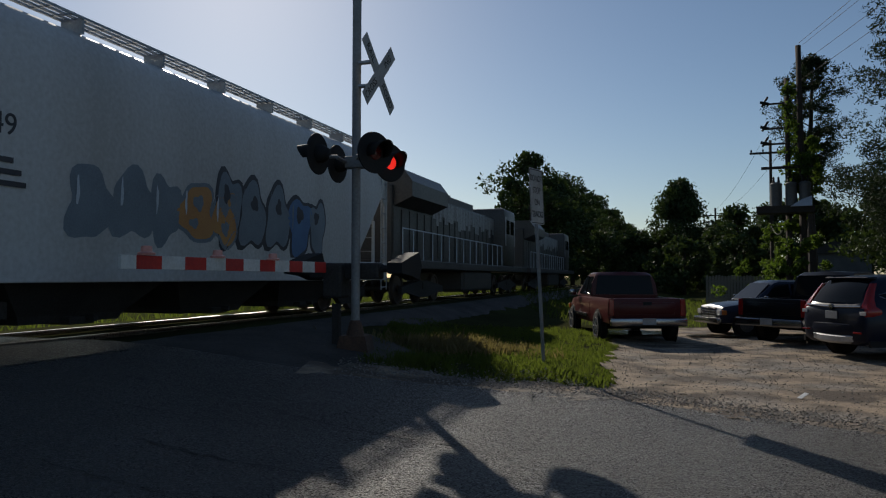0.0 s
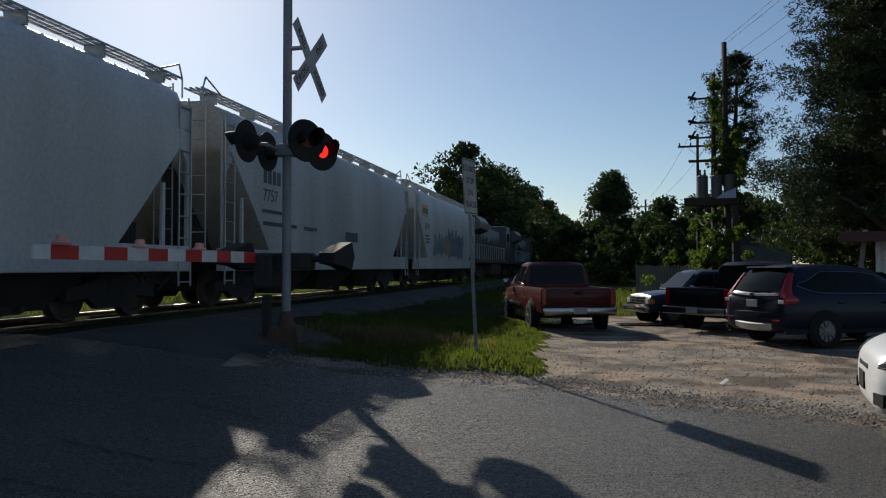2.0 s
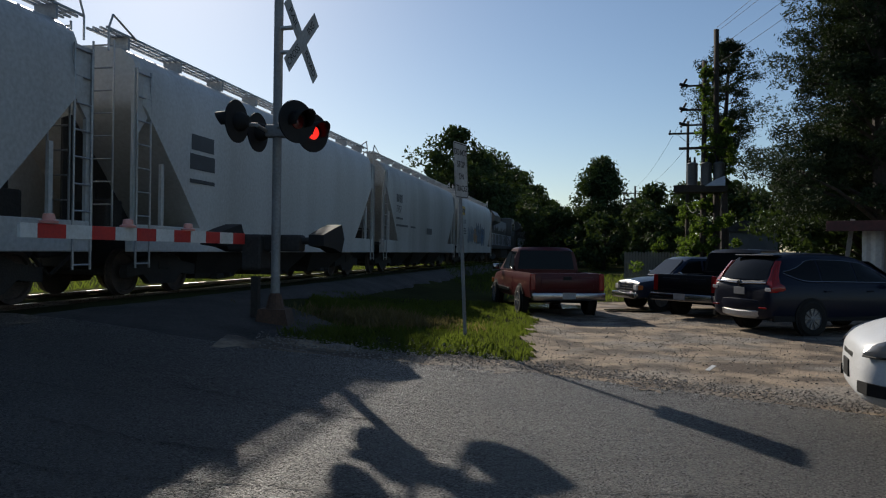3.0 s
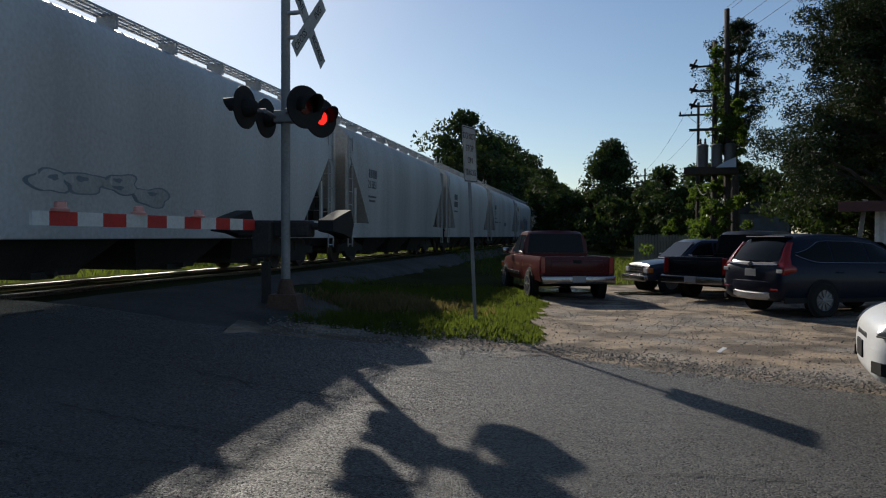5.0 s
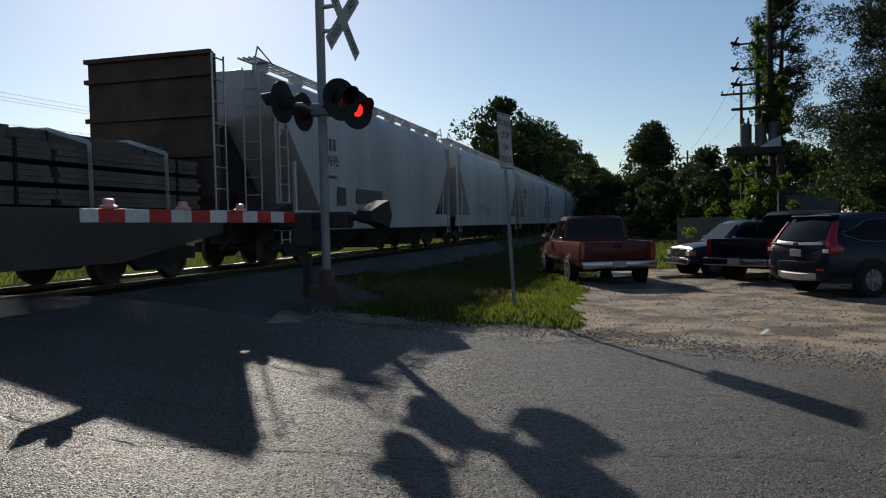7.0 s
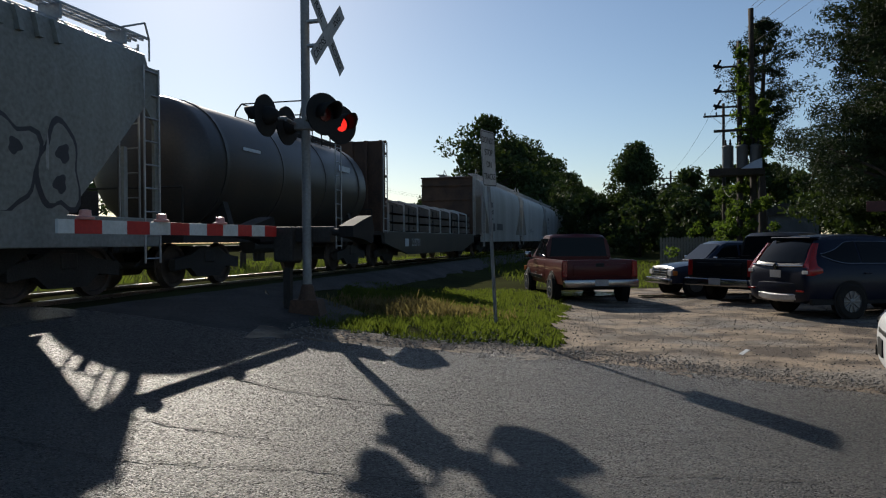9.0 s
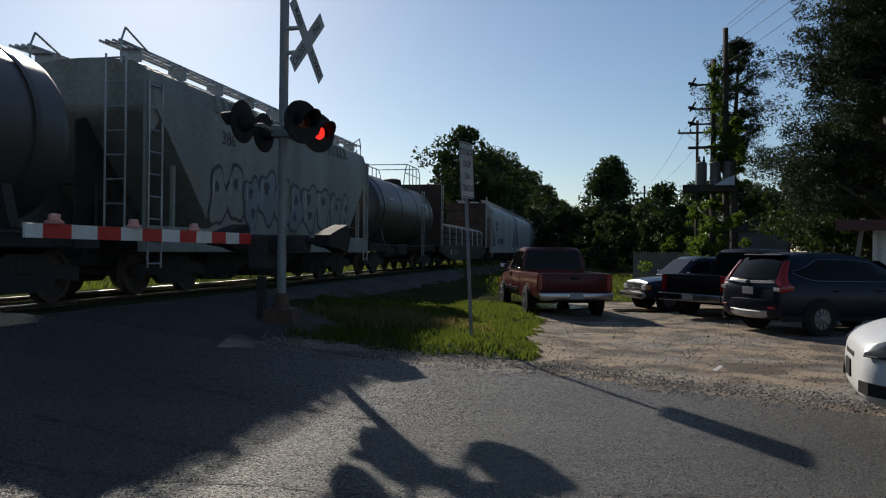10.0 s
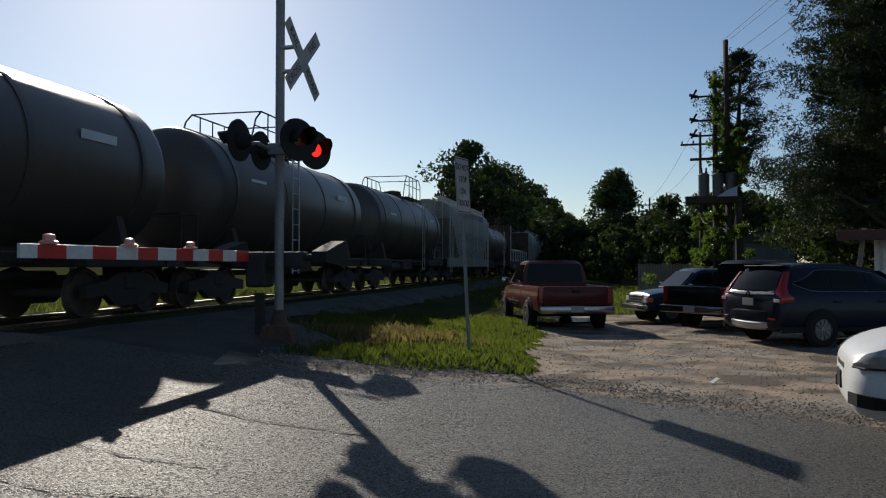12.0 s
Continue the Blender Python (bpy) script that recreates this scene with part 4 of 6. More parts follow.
def blade_words(parent, words, x):
    cu = bpy.data.curves.new("lettering", "FONT")
    cu.body, cu.size, cu.align_x, cu.align_y, cu.extrude = words, 0.17, "CENTER", "CENTER", 0.001
    tmp = bpy.data.objects.new("lettering", cu)
    scene.collection.objects.link(tmp)
    me = bpy.data.meshes.new_from_object(tmp.evaluated_get(bpy.context.evaluated_depsgraph_get()))
    bpy.data.objects.remove(tmp)
    me.materials.clear()
    me.materials.append(BLACK)
    ob = new("lettering", me)
    ob.parent = parent
    ob.matrix_basis = pose(x, -0.0055, 0, 90, 0, 0)
    return ob


SIGNAL = crossing_signal()


def crossing_gate():
    """The lowered arm, parallel to the track, with its drive and counterweights; +Y along the arm towards the road."""
    m = Matrix.Translation(plan(5.62, 11.5, POST_Z)) @ Matrix.Rotation(-TH + math.pi, 4, "Z")
    gate = thing("crossing_gate", m, "lowered red and white striped crossing gate arm with lamps", "gate arm")
    i = 0
    L = 5.1
    edges = [L - 0.24 - 0.425 * k for k in range(12)]
    stops = [L] + [e for e in edges if e > 0.2] + [0.2]
    for a, b in zip(stops[:-1], stops[1:]):
        w = 0.15 + 0.03 * (1 - (a + b) / 2 / L)
        bm = B()
        box(bm, (0, (a + b) / 2, 1.42), (0.035, a - b, w), 0.003)
        part("arm_stripe", bm, WHITE_SHEET if i % 2 == 0 else RED_SHEET, gate, "white stripe" if i % 2 == 0 else "red stripe")
        i += 1
    bm = B()
    rod(bm, (0.03, 0.2, 1.46), (0.03, L - 0.4, 1.47), 0.012, n=6)
    part("cable", bm, BLACK, gate)
    for y in (1.93, 3.32, 4.68):
        bm = B()
        lathe(bm, [(1.5, 0.095), (1.525, 0.1), (1.54, 0.065), (1.6, 0.06), (1.61, 0.02)], "z", 16, (0, y, 0))
        part("arm_lamp", bm, LAMP_AMBER, gate, "small arm lamp", smooth=True)
    bm = B()
    box(bm, (-0.1, -0.05, 1.2), (0.36, 0.4, 0.6), 0.05)
    box(bm, (-0.1, -0.05, 0.35), (0.12, 0.12, 0.9))
    part("gate_drive", bm, UNDER, gate)
    # a cross shaft with a weight at each end, added to cast a wide shadow
    bm = B()
    rod(bm, (-1.25, -0.12, 1.4), (0.75, -0.12, 1.4), 0.06, n=12)
    box(bm, (-0.25, -0.12, 1.36), (1.3, 0.28, 0.28), 0.04)
    part("shaft", bm, UNDER, gate)
    for x, w in ((0.72, 0.3), (-1.2, 0.26)):
        bm = B()
        prism(bm, [(0.05, 1.32), (0.05, 1.5), (-0.45, 1.62), (-0.85, 1.7), (-1.0, 1.45), (-0.85, 1.2), (-0.45, 1.28)], x - w / 2, x + w / 2)
        part("counterweight", bm, BLACK, gate)
    return gate


GATE = crossing_gate()


def rule_sign():
    """The post with the tall rectangular sign, leaning a little."""
    x, y = 1.66, 12.7
    z = ground_z(x, y) - 0.02
    s = thing("traffic_sign", pose(x, y, z, -2.1, -1.9, 62) @ Matrix.Scale(1.06, 4), "white rectangular traffic sign with black words on a steel post", "road sign")
    bm = B()
    prism(bm, [(-0.035, -0.02), (-0.02, -0.02), (-0.02, 0.012), (0.02, 0.012), (0.02, -0.02), (0.035, -0.02), (0.035, -0.014), (0.026, -0.014), (0.026, 0.018), (-0.026, 0.018), (-0.026, -0.014), (-0.035, -0.014)], -0.3, 3.05, "z")
    part("post", bm, GALV, s)
    bm = B()
    prism(bm, rounded(0.3, 0.455, 0.05), -0.03, -0.027, "y")
    bmesh.ops.translate(bm, vec=(0, 0, 2.7), verts=bm.verts)
    panel = part("panel", bm, BLADE, s)
    bm = B()
    o, i = rounded(0.285, 0.44, 0.045), rounded(0.272, 0.427, 0.035)
    va = [bm.verts.new((p[0], -0.0315, p[1] + 2.7)) for p in o]
    vb = [bm.verts.new((p[0], -0.0315, p[1] + 2.7)) for p in i]
    for k in range(len(o)):
        bm.faces.new((va[k], va[(k + 1) % len(o)], vb[(k + 1) % len(o)], vb[k]))
    part("border", bm, BLACK, panel)
    for k, w in enumerate(("DO NOT", "STOP", "ON", "TRACKS")):
        ob = blade_words(panel, w, 0)
        ob.matrix_basis = pose(0, -0.0325, 2.99 - 0.195 * k, 90, 0, 0) @ Matrix.Diagonal((0.78 if k in (0, 3) else 0.85, 0.85, 1, 1))
    return s


def rounded(a, b, r):
    pts = []
    for cx, cz, a0 in ((a - r, b - r, 0), (-a + r, b - r, 90), (-a + r, -b + r, 180), (a - r, -b + r, 270)):
        for k in range(5):
            t = radians(a0 + 22.5 * k)
            pts.append((cx + r * math.cos(t), cz + r * math.sin(t)))
    return pts


rule_sign()

# ---- vehicles: +Y ahead, z from the ground, origin under the rear axle ----
def paint(name, c):
    return mat(name, c, tuple(k * 0.8 for k in c), rough=0.3, fine=60, coarse=1.2, bump=0.0, coat=0.06, spec=0.2)


RED_PAINT = paint("faded_red_paint", (0.075, 0.009, 0.01))
NAVY_PAINT = paint("navy_paint", (0.006, 0.009, 0.022))
BLUE_PAINT = paint("dark_blue_paint", (0.01, 0.018, 0.04))
BLACK_PAINT = paint("black_paint", (0.006, 0.006, 0.008))
PEARL_PAINT = paint("white_car_paint", (0.68, 0.69, 0.7))
CHROME = mat("chrome_trim", (0.33, 0.33, 0.34), (0.2, 0.2, 0.21), rough=0.2, metal=1.0, bump=0)
TYRE = mat("tyre_rubber", (0.018, 0.018, 0.018), (0.03, 0.028, 0.025), rough=0.9, fine=40, bump=0.3, spec=0.1)
PLASTIC = mat("black_plastic", (0.012, 0.012, 0.012), (0.018, 0.018, 0.018), rough=0.65, bump=0.05, spec=0.15)
TAIL_RED = mat("tail_lamp_red", (0.3, 0.012, 0.012), (0.16, 0.008, 0.008), rough=0.12, bump=0)
LAMP_CLEAR = mat("headlamp_plastic", (0.72, 0.7, 0.68), (0.35, 0.34, 0.34), rough=0.14, metal=0.1, fine=14, bump=0.2)
LAMP_GLASS = mat("headlamp_lens", (0.42, 0.41, 0.4), (0.2, 0.195, 0.19), rough=0.12, metal=0.35, fine=9, coarse=4, bump=0.1)
ORANGE_LAMP = mat("orange_lamp", (0.7, 0.2, 0.03), rough=0.2, bump=0)
RIM = mat("dull_alloy_rim", (0.24, 0.24, 0.245), (0.12, 0.12, 0.12), rough=0.4, metal=0.6, fine=30, bump=0.05)
PLATE = mat("plate_white", (0.32, 0.32, 0.32), rough=0.4, bump=0)


def wheel(parent, x, y, r, w=0.23, spokes=5):
    bm = B()
    lathe(bm, [(-w / 2, r * 0.6), (-w / 2, r * 0.9), (-w / 2 + 0.03, r), (w / 2 - 0.03, r), (w / 2, r * 0.9), (w / 2, r * 0.6), (w / 2 - 0.08, r * 0.58), (-w / 2 + 0.05, r * 0.58)], "x", 32)
    side = 1 if x > 0 else -1
    wh = part("wheel", bm, TYRE, parent, smooth=True, at=pose(x, y, r, 0, 0, 0 if side > 0 else 180))
    bm = B()
    lathe(bm, [(w / 2 - 0.02, r * 0.63), (w / 2 + 0.005, r * 0.6), (w / 2 - 0.07, r * 0.55), (w / 2 - 0.1, 0.05)], "x", 28)
    for k in range(spokes * 2):
        a = 2 * math.pi * k / (spokes * 2)
        box(bm, (w / 2 - 0.015, r * 0.33 * math.cos(a), r * 0.33 * math.sin(a)), (0.035, r * 0.5, 0.035), 0.006, Matrix.Rotation(a, 3, "X"))
    lathe(bm, [(w / 2 - 0.05, 0.07), (w / 2, 0.065), (w / 2 + 0.012, 0.02)], "x", 16)
    part("rim", bm, RIM, wh)
    return wh


def shell(bm, stations, mi=0):
    """A car body from cross-sections: (y, [(x, z), ...]) from the bottom middle round one side to the top middle."""
    rings = []
    for y, half in stations:
        rings.append([(x, y, z) for x, z in half] + [(-x, y, z) for x, z in half[-2:0:-1]])
    return loft(bm, rings, mi=mi)


def quad_panel(bm, pts, thick):
    """A flat panel of any outline, thickened along its normal."""
    ps = [Vector(p) for p in pts]
    nrm = (ps[1] - ps[0]).cross(ps[2] - ps[0]).normalized() * thick
    loft(bm, [[p for p in ps], [p + nrm for p in ps]])
    return bm


def dark_arch(parent, x, y, r):
    bm = B()
    lathe(bm, [(0, 0.02), (0, r), (0.012, r), (0.012, 0.02)], "x", 24, (x, y, 0.37))
    return part("wheel_arch", bm, PLASTIC, parent)


def pickup(m, body, label, group, front=False, topper=False, old=True, W=1.94):
    """A pickup truck: cab, bed, bumpers, wheels."""
    c = thing("pickup_truck", m, label, "pickup truck", group)
    hw = W / 2
    zb, zt, zr = 0.52, 1.14, 1.82
    # bed: outer walls, floor and tailgate are separate panels
    bm = B()
    for sx in (-1, 1):
        prism(bm, [(sx * (hw - 0.12), zb), (sx * (hw - 0.04), zb), (sx * hw, zb + 0.25), (sx * (hw - 0.01), zt - 0.1), (sx * (hw - 0.05), zt), (sx * (hw - 0.14), zt), (sx * (hw - 0.15), zt - 0.05)], -1.12, 0.98, "y")
    box(bm, (0, -0.05, 0.72), (W - 0.3, 2.1, 0.05))
    box(bm, (0, 0.95, 0.95), (W - 0.2, 0.06, 0.5))
    part("bed", bm, body, c, smooth=True)
    bm = B()
    box(bm, (0, -1.1, 0.9), (W - 0.3, 0.07, 0.5), 0.02)
    box(bm, (0, -1.135, 0.9), (W - 0.6, 0.03, 0.3), 0.012)
    gate = part("tailgate", bm, body, c, smooth=True)
    bm = B()
    box(bm, (0, -1.155, 1.02), (0.22, 0.02, 0.09), 0.008)
    part("handle", bm, PLASTIC, gate)
    for sx in (-1, 1):
        bm = B()
        box(bm, (sx * (hw - 0.09), -1.12, 0.92), (0.13, 0.05, 0.42), 0.015)
        part("tail_lamp", bm, TAIL_RED, c)
    bm = B()
    box(bm, (0, -1.24, 0.56), (W - 0.06, 0.16, 0.2), 0.03)
    bumper = part("rear_bumper", bm, CHROME, c, smooth=True)
    bm = B()
    box(bm, (0, -1.325, 0.58), (0.34, 0.012, 0.16), 0.004)
    part("number_plate", bm, PLATE, bumper)
    # cab and bonnet
    bm = B()
    st = []
    for y, w, z in ((1.0, hw, zt), (1.35, hw, zt), (2.6, hw, zt), (2.85, hw, zt - 0.01), (3.3, hw - 0.01, zt - 0.05), (3.75, hw - 0.03, zt - 0.1), (4.05, hw - 0.08, zt - 0.16), (4.16, hw - 0.14, zt - 0.3)):
        st.append((y, [(0, zb - 0.12), (w * 0.6, zb - 0.12), (w - 0.06, zb - 0.08), (w, zb + 0.2), (w, z - 0.16), (w - 0.04, z - 0.03), (w - 0.2, z), (0, z + 0.04)]))
    shell(bm, st)
    part("body", bm, body, c, smooth=True)
    bm = B()
    st = []
    for y, w, z0, z1 in ((1.02, hw - 0.1, zt - 0.02, zt + 0.02), (1.08, hw - 0.14, zt - 0.02, zr - 0.1), (1.2, hw - 0.2, zt - 0.02, zr), (2.1, hw - 0.22, zt - 0.02, zr), (2.28, hw - 0.22, zt - 0.02, zr - 0.06), (3.0, hw - 0.1, zt - 0.02, zt + 0.02)):
        st.append((y, [(0, z0), (w * 0.8, z0), (hw - 0.08, z0), (hw - 0.09, z0 + 0.05), (w + 0.05, (z0 + z1) / 2 + 0.12 * (z1 - z0)), (w - 0.03, z1 - 0.06 * (z1 - z0)), (w - 0.14, z1), (0, z1 + 0.02)]))
    shell(bm, st)
    part("cab", bm, body, c, smooth=True)
    for sx in (-1, 1):
        bm = B()
        quad_panel(bm, [(sx * (hw - 0.085), 1.78, zt + 0.06), (sx * (hw - 0.085), 2.72, zt + 0.06), (sx * (hw - 0.2), 2.24, zr - 0.13), (sx * (hw - 0.2), 1.8, zr - 0.11)], 0.012 * sx)
        part("side_window", bm, GLASS_DARK, c)
        bm = B()
        quad_panel(bm, [(sx * (hw - 0.085), 1.2, zt + 0.06), (sx * (hw - 0.085), 1.7, zt + 0.06), (sx * (hw - 0.2), 1.72, zr - 0.12), (sx * (hw - 0.2), 1.28, zr - 0.12)], 0.012 * sx)
        part("side_window", bm, GLASS_DARK, c)
        bm = B()
        box(bm, (sx * (hw + 0.02), 2.2, zt - 0.42), (0.03, 0.14, 0.03), 0.006)
        box(bm, (sx * (hw + 0.003), 2.3, zb + 0.1), (0.02, 1.9, 0.09), 0.006)
        part("door_trim", bm, CHROME, c)
        bm = B()
        box(bm, (sx * (hw + 0.13), 2.72, zt + 0.1), (0.2, 0.09, 0.17), 0.03)
        part("mirror", bm, CHROME if old else PLASTIC, c, smooth=True)
        for y in (0.0, 3.35):
            dark_arch(c, sx * (hw + 0.004) - 0.006, y, 0.47)
            wheel(c, sx * (hw - 0.06), y, 0.385, 0.25)
        bm = B()
        box(bm, (sx * (hw - 0.26), 4.13, zt - 0.36), (0.36, 0.1, 0.17), 0.02)
        part("headlamp", bm, LAMP_CLEAR, c)
        bm = B()
        box(bm, (sx * (hw - 0.05), 4.05, zt - 0.36), (0.08, 0.16, 0.15), 0.02)
        part("turn_lamp", bm, ORANGE_LAMP, c)
    bm = B()
    quad_panel(bm, [(-hw + 0.17, 1.005, zt + 0.04), (hw - 0.17, 1.005, zt + 0.04), (hw - 0.25, 1.07, zr - 0.09), (-hw + 0.25, 1.07, zr - 0.09)], 0.015)
    part("rear_window", bm, GLASS_DARK, c)
    bm = B()
    quad_panel(bm, [(hw - 0.2, 2.96, zt + 0.06), (-hw + 0.2, 2.96, zt + 0.06), (-hw + 0.34, 2.36, zr - 0.09), (hw - 0.34, 2.36, zr - 0.09)], 0.015)
    part("windscreen", bm, GLASS_DARK, c)
    bm = B()
    for k in range(4):
        box(bm, (0, 4.17, zt - 0.24 - 0.085 * k), (1.15, 0.05, 0.03), 0.006)
    for sx in (-0.58, 0, 0.58):
        box(bm, (sx, 4.165, zt - 0.37), (0.04, 0.05, 0.33), 0.006)
    part("grille", bm, CHROME, c)
    bm = B()
    box(bm, (0, 4.22, 0.5), (W - 0.04, 0.16, 0.2), 0.04)
    part("front_bumper", bm, CHROME, c, smooth=True)
    bm = B()
    box(bm, (0, 1.6, 0.48), (0.9, 4.8, 0.16))
    rod(bm, (-0.8, 0, 0.38), (0.8, 0, 0.38), 0.07)
    part("chassis", bm, PLASTIC, c)
    if topper:
        bm = B()
        st = []
        for y, w, z in ((-1.1, hw - 0.08, zt + 0.02), (-1.0, hw - 0.16, zr - 0.02), (0.98, hw - 0.16, zr + 0.03)):
            st.append((y, [(0, zt), (w * 0.8, zt), (hw - 0.06, zt), (hw - 0.07, zt + 0.05), (w, (zt + z) / 2 + 0.1), (w - 0.05, z - 0.05), (w - 0.16, z), (0, z + 0.02)]))
        shell(bm, st)
        part("canopy", bm, body, c, smooth=True)
    return c


SUV_FORM = [(-0.97, 0.72, 0.44, 0.80, 0.62, 0.87), (-0.95, 0.82, 0.36, 0.98, 0.70, 1.02), (-0.90, 0.87, 0.32, 1.03, 0.72, 1.10), (-0.74, 0.895, 0.30, 1.05, 0.68, 1.36), (-0.55, 0.905, 0.29, 1.06, 0.65, 1.57),
            (-0.30, 0.91, 0.28, 1.06, 0.64, 1.635), (0.3, 0.91, 0.27, 1.05, 0.64, 1.665), (1.0, 0.91, 0.27, 1.03, 0.63, 1.655), (1.5, 0.91, 0.27, 1.02, 0.62, 1.6), (1.85, 0.91, 0.27, 1.01, 0.62, 1.47),
            (2.25, 0.91, 0.27, 1.0, 0.66, 1.26), (2.6, 0.905, 0.27, 0.99, 0.72, 1.06), (2.9, 0.90, 0.28, 0.96, 0.74, 1.0), (3.25, 0.87, 0.30, 0.89, 0.7, 0.93), (3.45, 0.80, 0.34, 0.8, 0.6, 0.84), (3.58, 0.66, 0.42, 0.68, 0.5, 0.7)]


def suv_form(y):
    """Half-width, sill, belt, roof half-width and roof height along the car."""
    for p, q in zip(SUV_FORM[:-1], SUV_FORM[1:]):
        if y <= q[0]:
            k = (y - p[0]) / (q[0] - p[0])
            return [u + (v - u) * k for u, v in zip(p[1:], q[1:])]
    return list(SUV_FORM[-1][1:])


def suv_side(y, z):
    """How far the glasshouse stands out at a place."""
    w, zb, belt, rw, roof = suv_form(y)
    k = min(max((z - belt) / max(roof - 0.1 - belt, 0.05), 0), 1)
    return (w - 0.05) + (rw - w + 0.05) * k + 0.025 * math.sin(math.pi * k)


def suv():
    """A crossover: one smooth shell with a pointed rear window line, wrapped lamps and a pale lower bumper."""
    m = pose(8.95, 15.42, 0, 0, 0, -78) @ Matrix.Scale(1.04, 4)
    c = thing("suv", m, "dark navy crossover SUV parked on the dirt lot", "SUV", "parked vehicles")
    hw = 0.91
    ys = []
    for p, q in zip(SUV_FORM[:-1], SUV_FORM[1:]):
        n = max(1, round((q[0] - p[0]) / 0.12))
        ys += [p[0] + (q[0] - p[0]) * i / n for i in range(n)]
    st = []
    for y in ys + [SUV_FORM[-1][0]]:
        w, zb, belt, rw, roof = suv_form(y)
        half = [(0, zb), (w * 0.75, zb), (w - 0.03, zb + 0.06), (w, zb + 0.22), (w + 0.005, (zb + belt) / 2 + 0.04), (w - 0.012, belt - 0.08), (w - 0.05, belt)]
        top = roof - 0.1 if roof - belt > 0.14 else belt + 0.4 * (roof - belt)
        for k in (0.33, 0.66, 1.0):
            z = belt + (top - belt) * k
            half.append(((w - 0.05) + (rw - w + 0.05) * k + (0.025 * math.sin(math.pi * k) if roof - belt > 0.14 else 0), z))
        half += [(rw - 0.05, top + 0.6 * (roof - top)), (rw - 0.16, roof - 0.01), (rw * 0.4, roof + 0.012), (0, roof + 0.015)]
        st.append((y, half))
    bm = B()
    shell(bm, st)
    part("body", bm, NAVY_PAINT, c, smooth=True)

    def low(y):
        return 1.095 - 0.012 * y + (0.14 * ((0.05 - y) / 0.6) ** 2 if y < 0.05 else 0)

    def high(y):
        top = suv_form(y)[4] - 0.135
        return min(top, low(y) + 0.02 + 0.62 * (y + 0.6)) if y < 0.1 else max(top, low(y) + 0.01)
    for sx in (-1, 1):
        for y0, y1 in ((-0.56, 0.3), (0.34, 1.22), (1.26, 2.36)):
            bm = B()
            rings = []
            for i in range(13):
                y = y0 + (y1 - y0) * i / 12
                rings.append([(sx * (suv_side(y, z) + 0.007), y, z) for z in [low(y) + (high(y) - low(y)) * k / 4 for k in range(5)]])
            loft(bm, rings, closed=False)
            part("side_window", bm, GLASS_DARK, c, smooth=True)
        rim = [-0.58 + 2.98 * i / 30 for i in range(31)]
        bm = B()
        for edge, r in ((low, 0.011), (high, 0.007)):
            pipe(bm, [(sx * (suv_side(y, edge(y)) + 0.01), y, edge(y)) for y in rim], r, 6)
        part("window_trim", bm, CHROME, c)
        # a lamp that climbs the rear pillar and wraps round the corner at the belt
        bm = B()
        rings = []
        for z, x, y, along, across in ((0.87, 0.845, -0.925, 0.2, 0.12), (0.93, 0.865, -0.92, 0.3, 0.17), (1.0, 0.86, -0.905, 0.27, 0.17), (1.06, 0.83, -0.89, 0.16, 0.12), (1.2, 0.775, -0.815, 0.1, 0.07), (1.36, 0.715, -0.715, 0.08, 0.06), (1.5, 0.675, -0.61, 0.05, 0.045)):
            rings.append([(sx * (x - across), y - 0.03, z), (sx * (x + 0.005), y - 0.012, z), (sx * (x + 0.032), y + 0.03, z), (sx * (x + 0.035), y + along, z), (sx * (x - 0.1), y + along, z)])
        loft(bm, rings)
        lamp = part("tail_lamp", bm, TAIL_RED, c, smooth=True)
        bm = B()
        box(bm, (sx * 0.79, -0.955, 0.93), (0.15, 0.02, 0.07), 0.008)
        part("reverse_lamp", bm, LAMP_CLEAR, lamp)
        bm = B()
        box(bm, (sx * 0.7, -1.0, 0.56), (0.2, 0.03, 0.035), 0.008)
        part("reflector", bm, TAIL_RED, c)
        bm = B()
        box(bm, (sx * 0.985, 2.02, 1.07), (0.17, 0.12, 0.14), 0.045)
        part("mirror", bm, NAVY_PAINT, c, smooth=True)
        for y in (0.42, 1.52):
            bm = B()
            box(bm, (sx * (hw + 0.012), y, 0.9), (0.03, 0.16, 0.028), 0.008)
            part("door_handle", bm, NAVY_PAINT, c)
        bm = B()
        prism(bm, [(-0.9, 0.3), (3.4, 0.3), (3.4, 0.36), (2.95, 0.4), (0.5, 0.37), (-0.9, 0.42)], sx * (hw - 0.06), sx * (hw + 0.008))
        part("sill_trim", bm, PLASTIC, c)
        for y in (0.0, 2.62):
            dark_arch(c, sx * (hw + 0.012) - 0.006, y, 0.4)
            wheel(c, sx * (hw - 0.05), y, 0.35, 0.22)
        bm = B()
        box(bm, (sx * 0.66, 3.38, 0.76), (0.34, 0.26, 0.12), 0.04)
        part("headlamp", bm, LAMP_CLEAR, c)
    bm = B()
    rings = []
    for y, z, w in ((-0.905, 1.11, 0.66), (-0.83, 1.235, 0.63), (-0.755, 1.36, 0.6), (-0.66, 1.46, 0.575), (-0.575, 1.545, 0.55)):
        rings.append([(w * k, y - 0.02 + 0.05 * k * k, z + 0.012) for k in (-1, -0.6, 0, 0.6, 1)])
    loft(bm, rings, closed=False)
    part("rear_window", bm, GLASS_DARK, c, smooth=True)
    bm = B()
    quad_panel(bm, [(0.66, 2.52, 1.1), (-0.66, 2.52, 1.1), (-0.55, 1.86, 1.5), (0.55, 1.86, 1.5)], 0.014)
    part("windscreen", bm, GLASS_DARK, c)
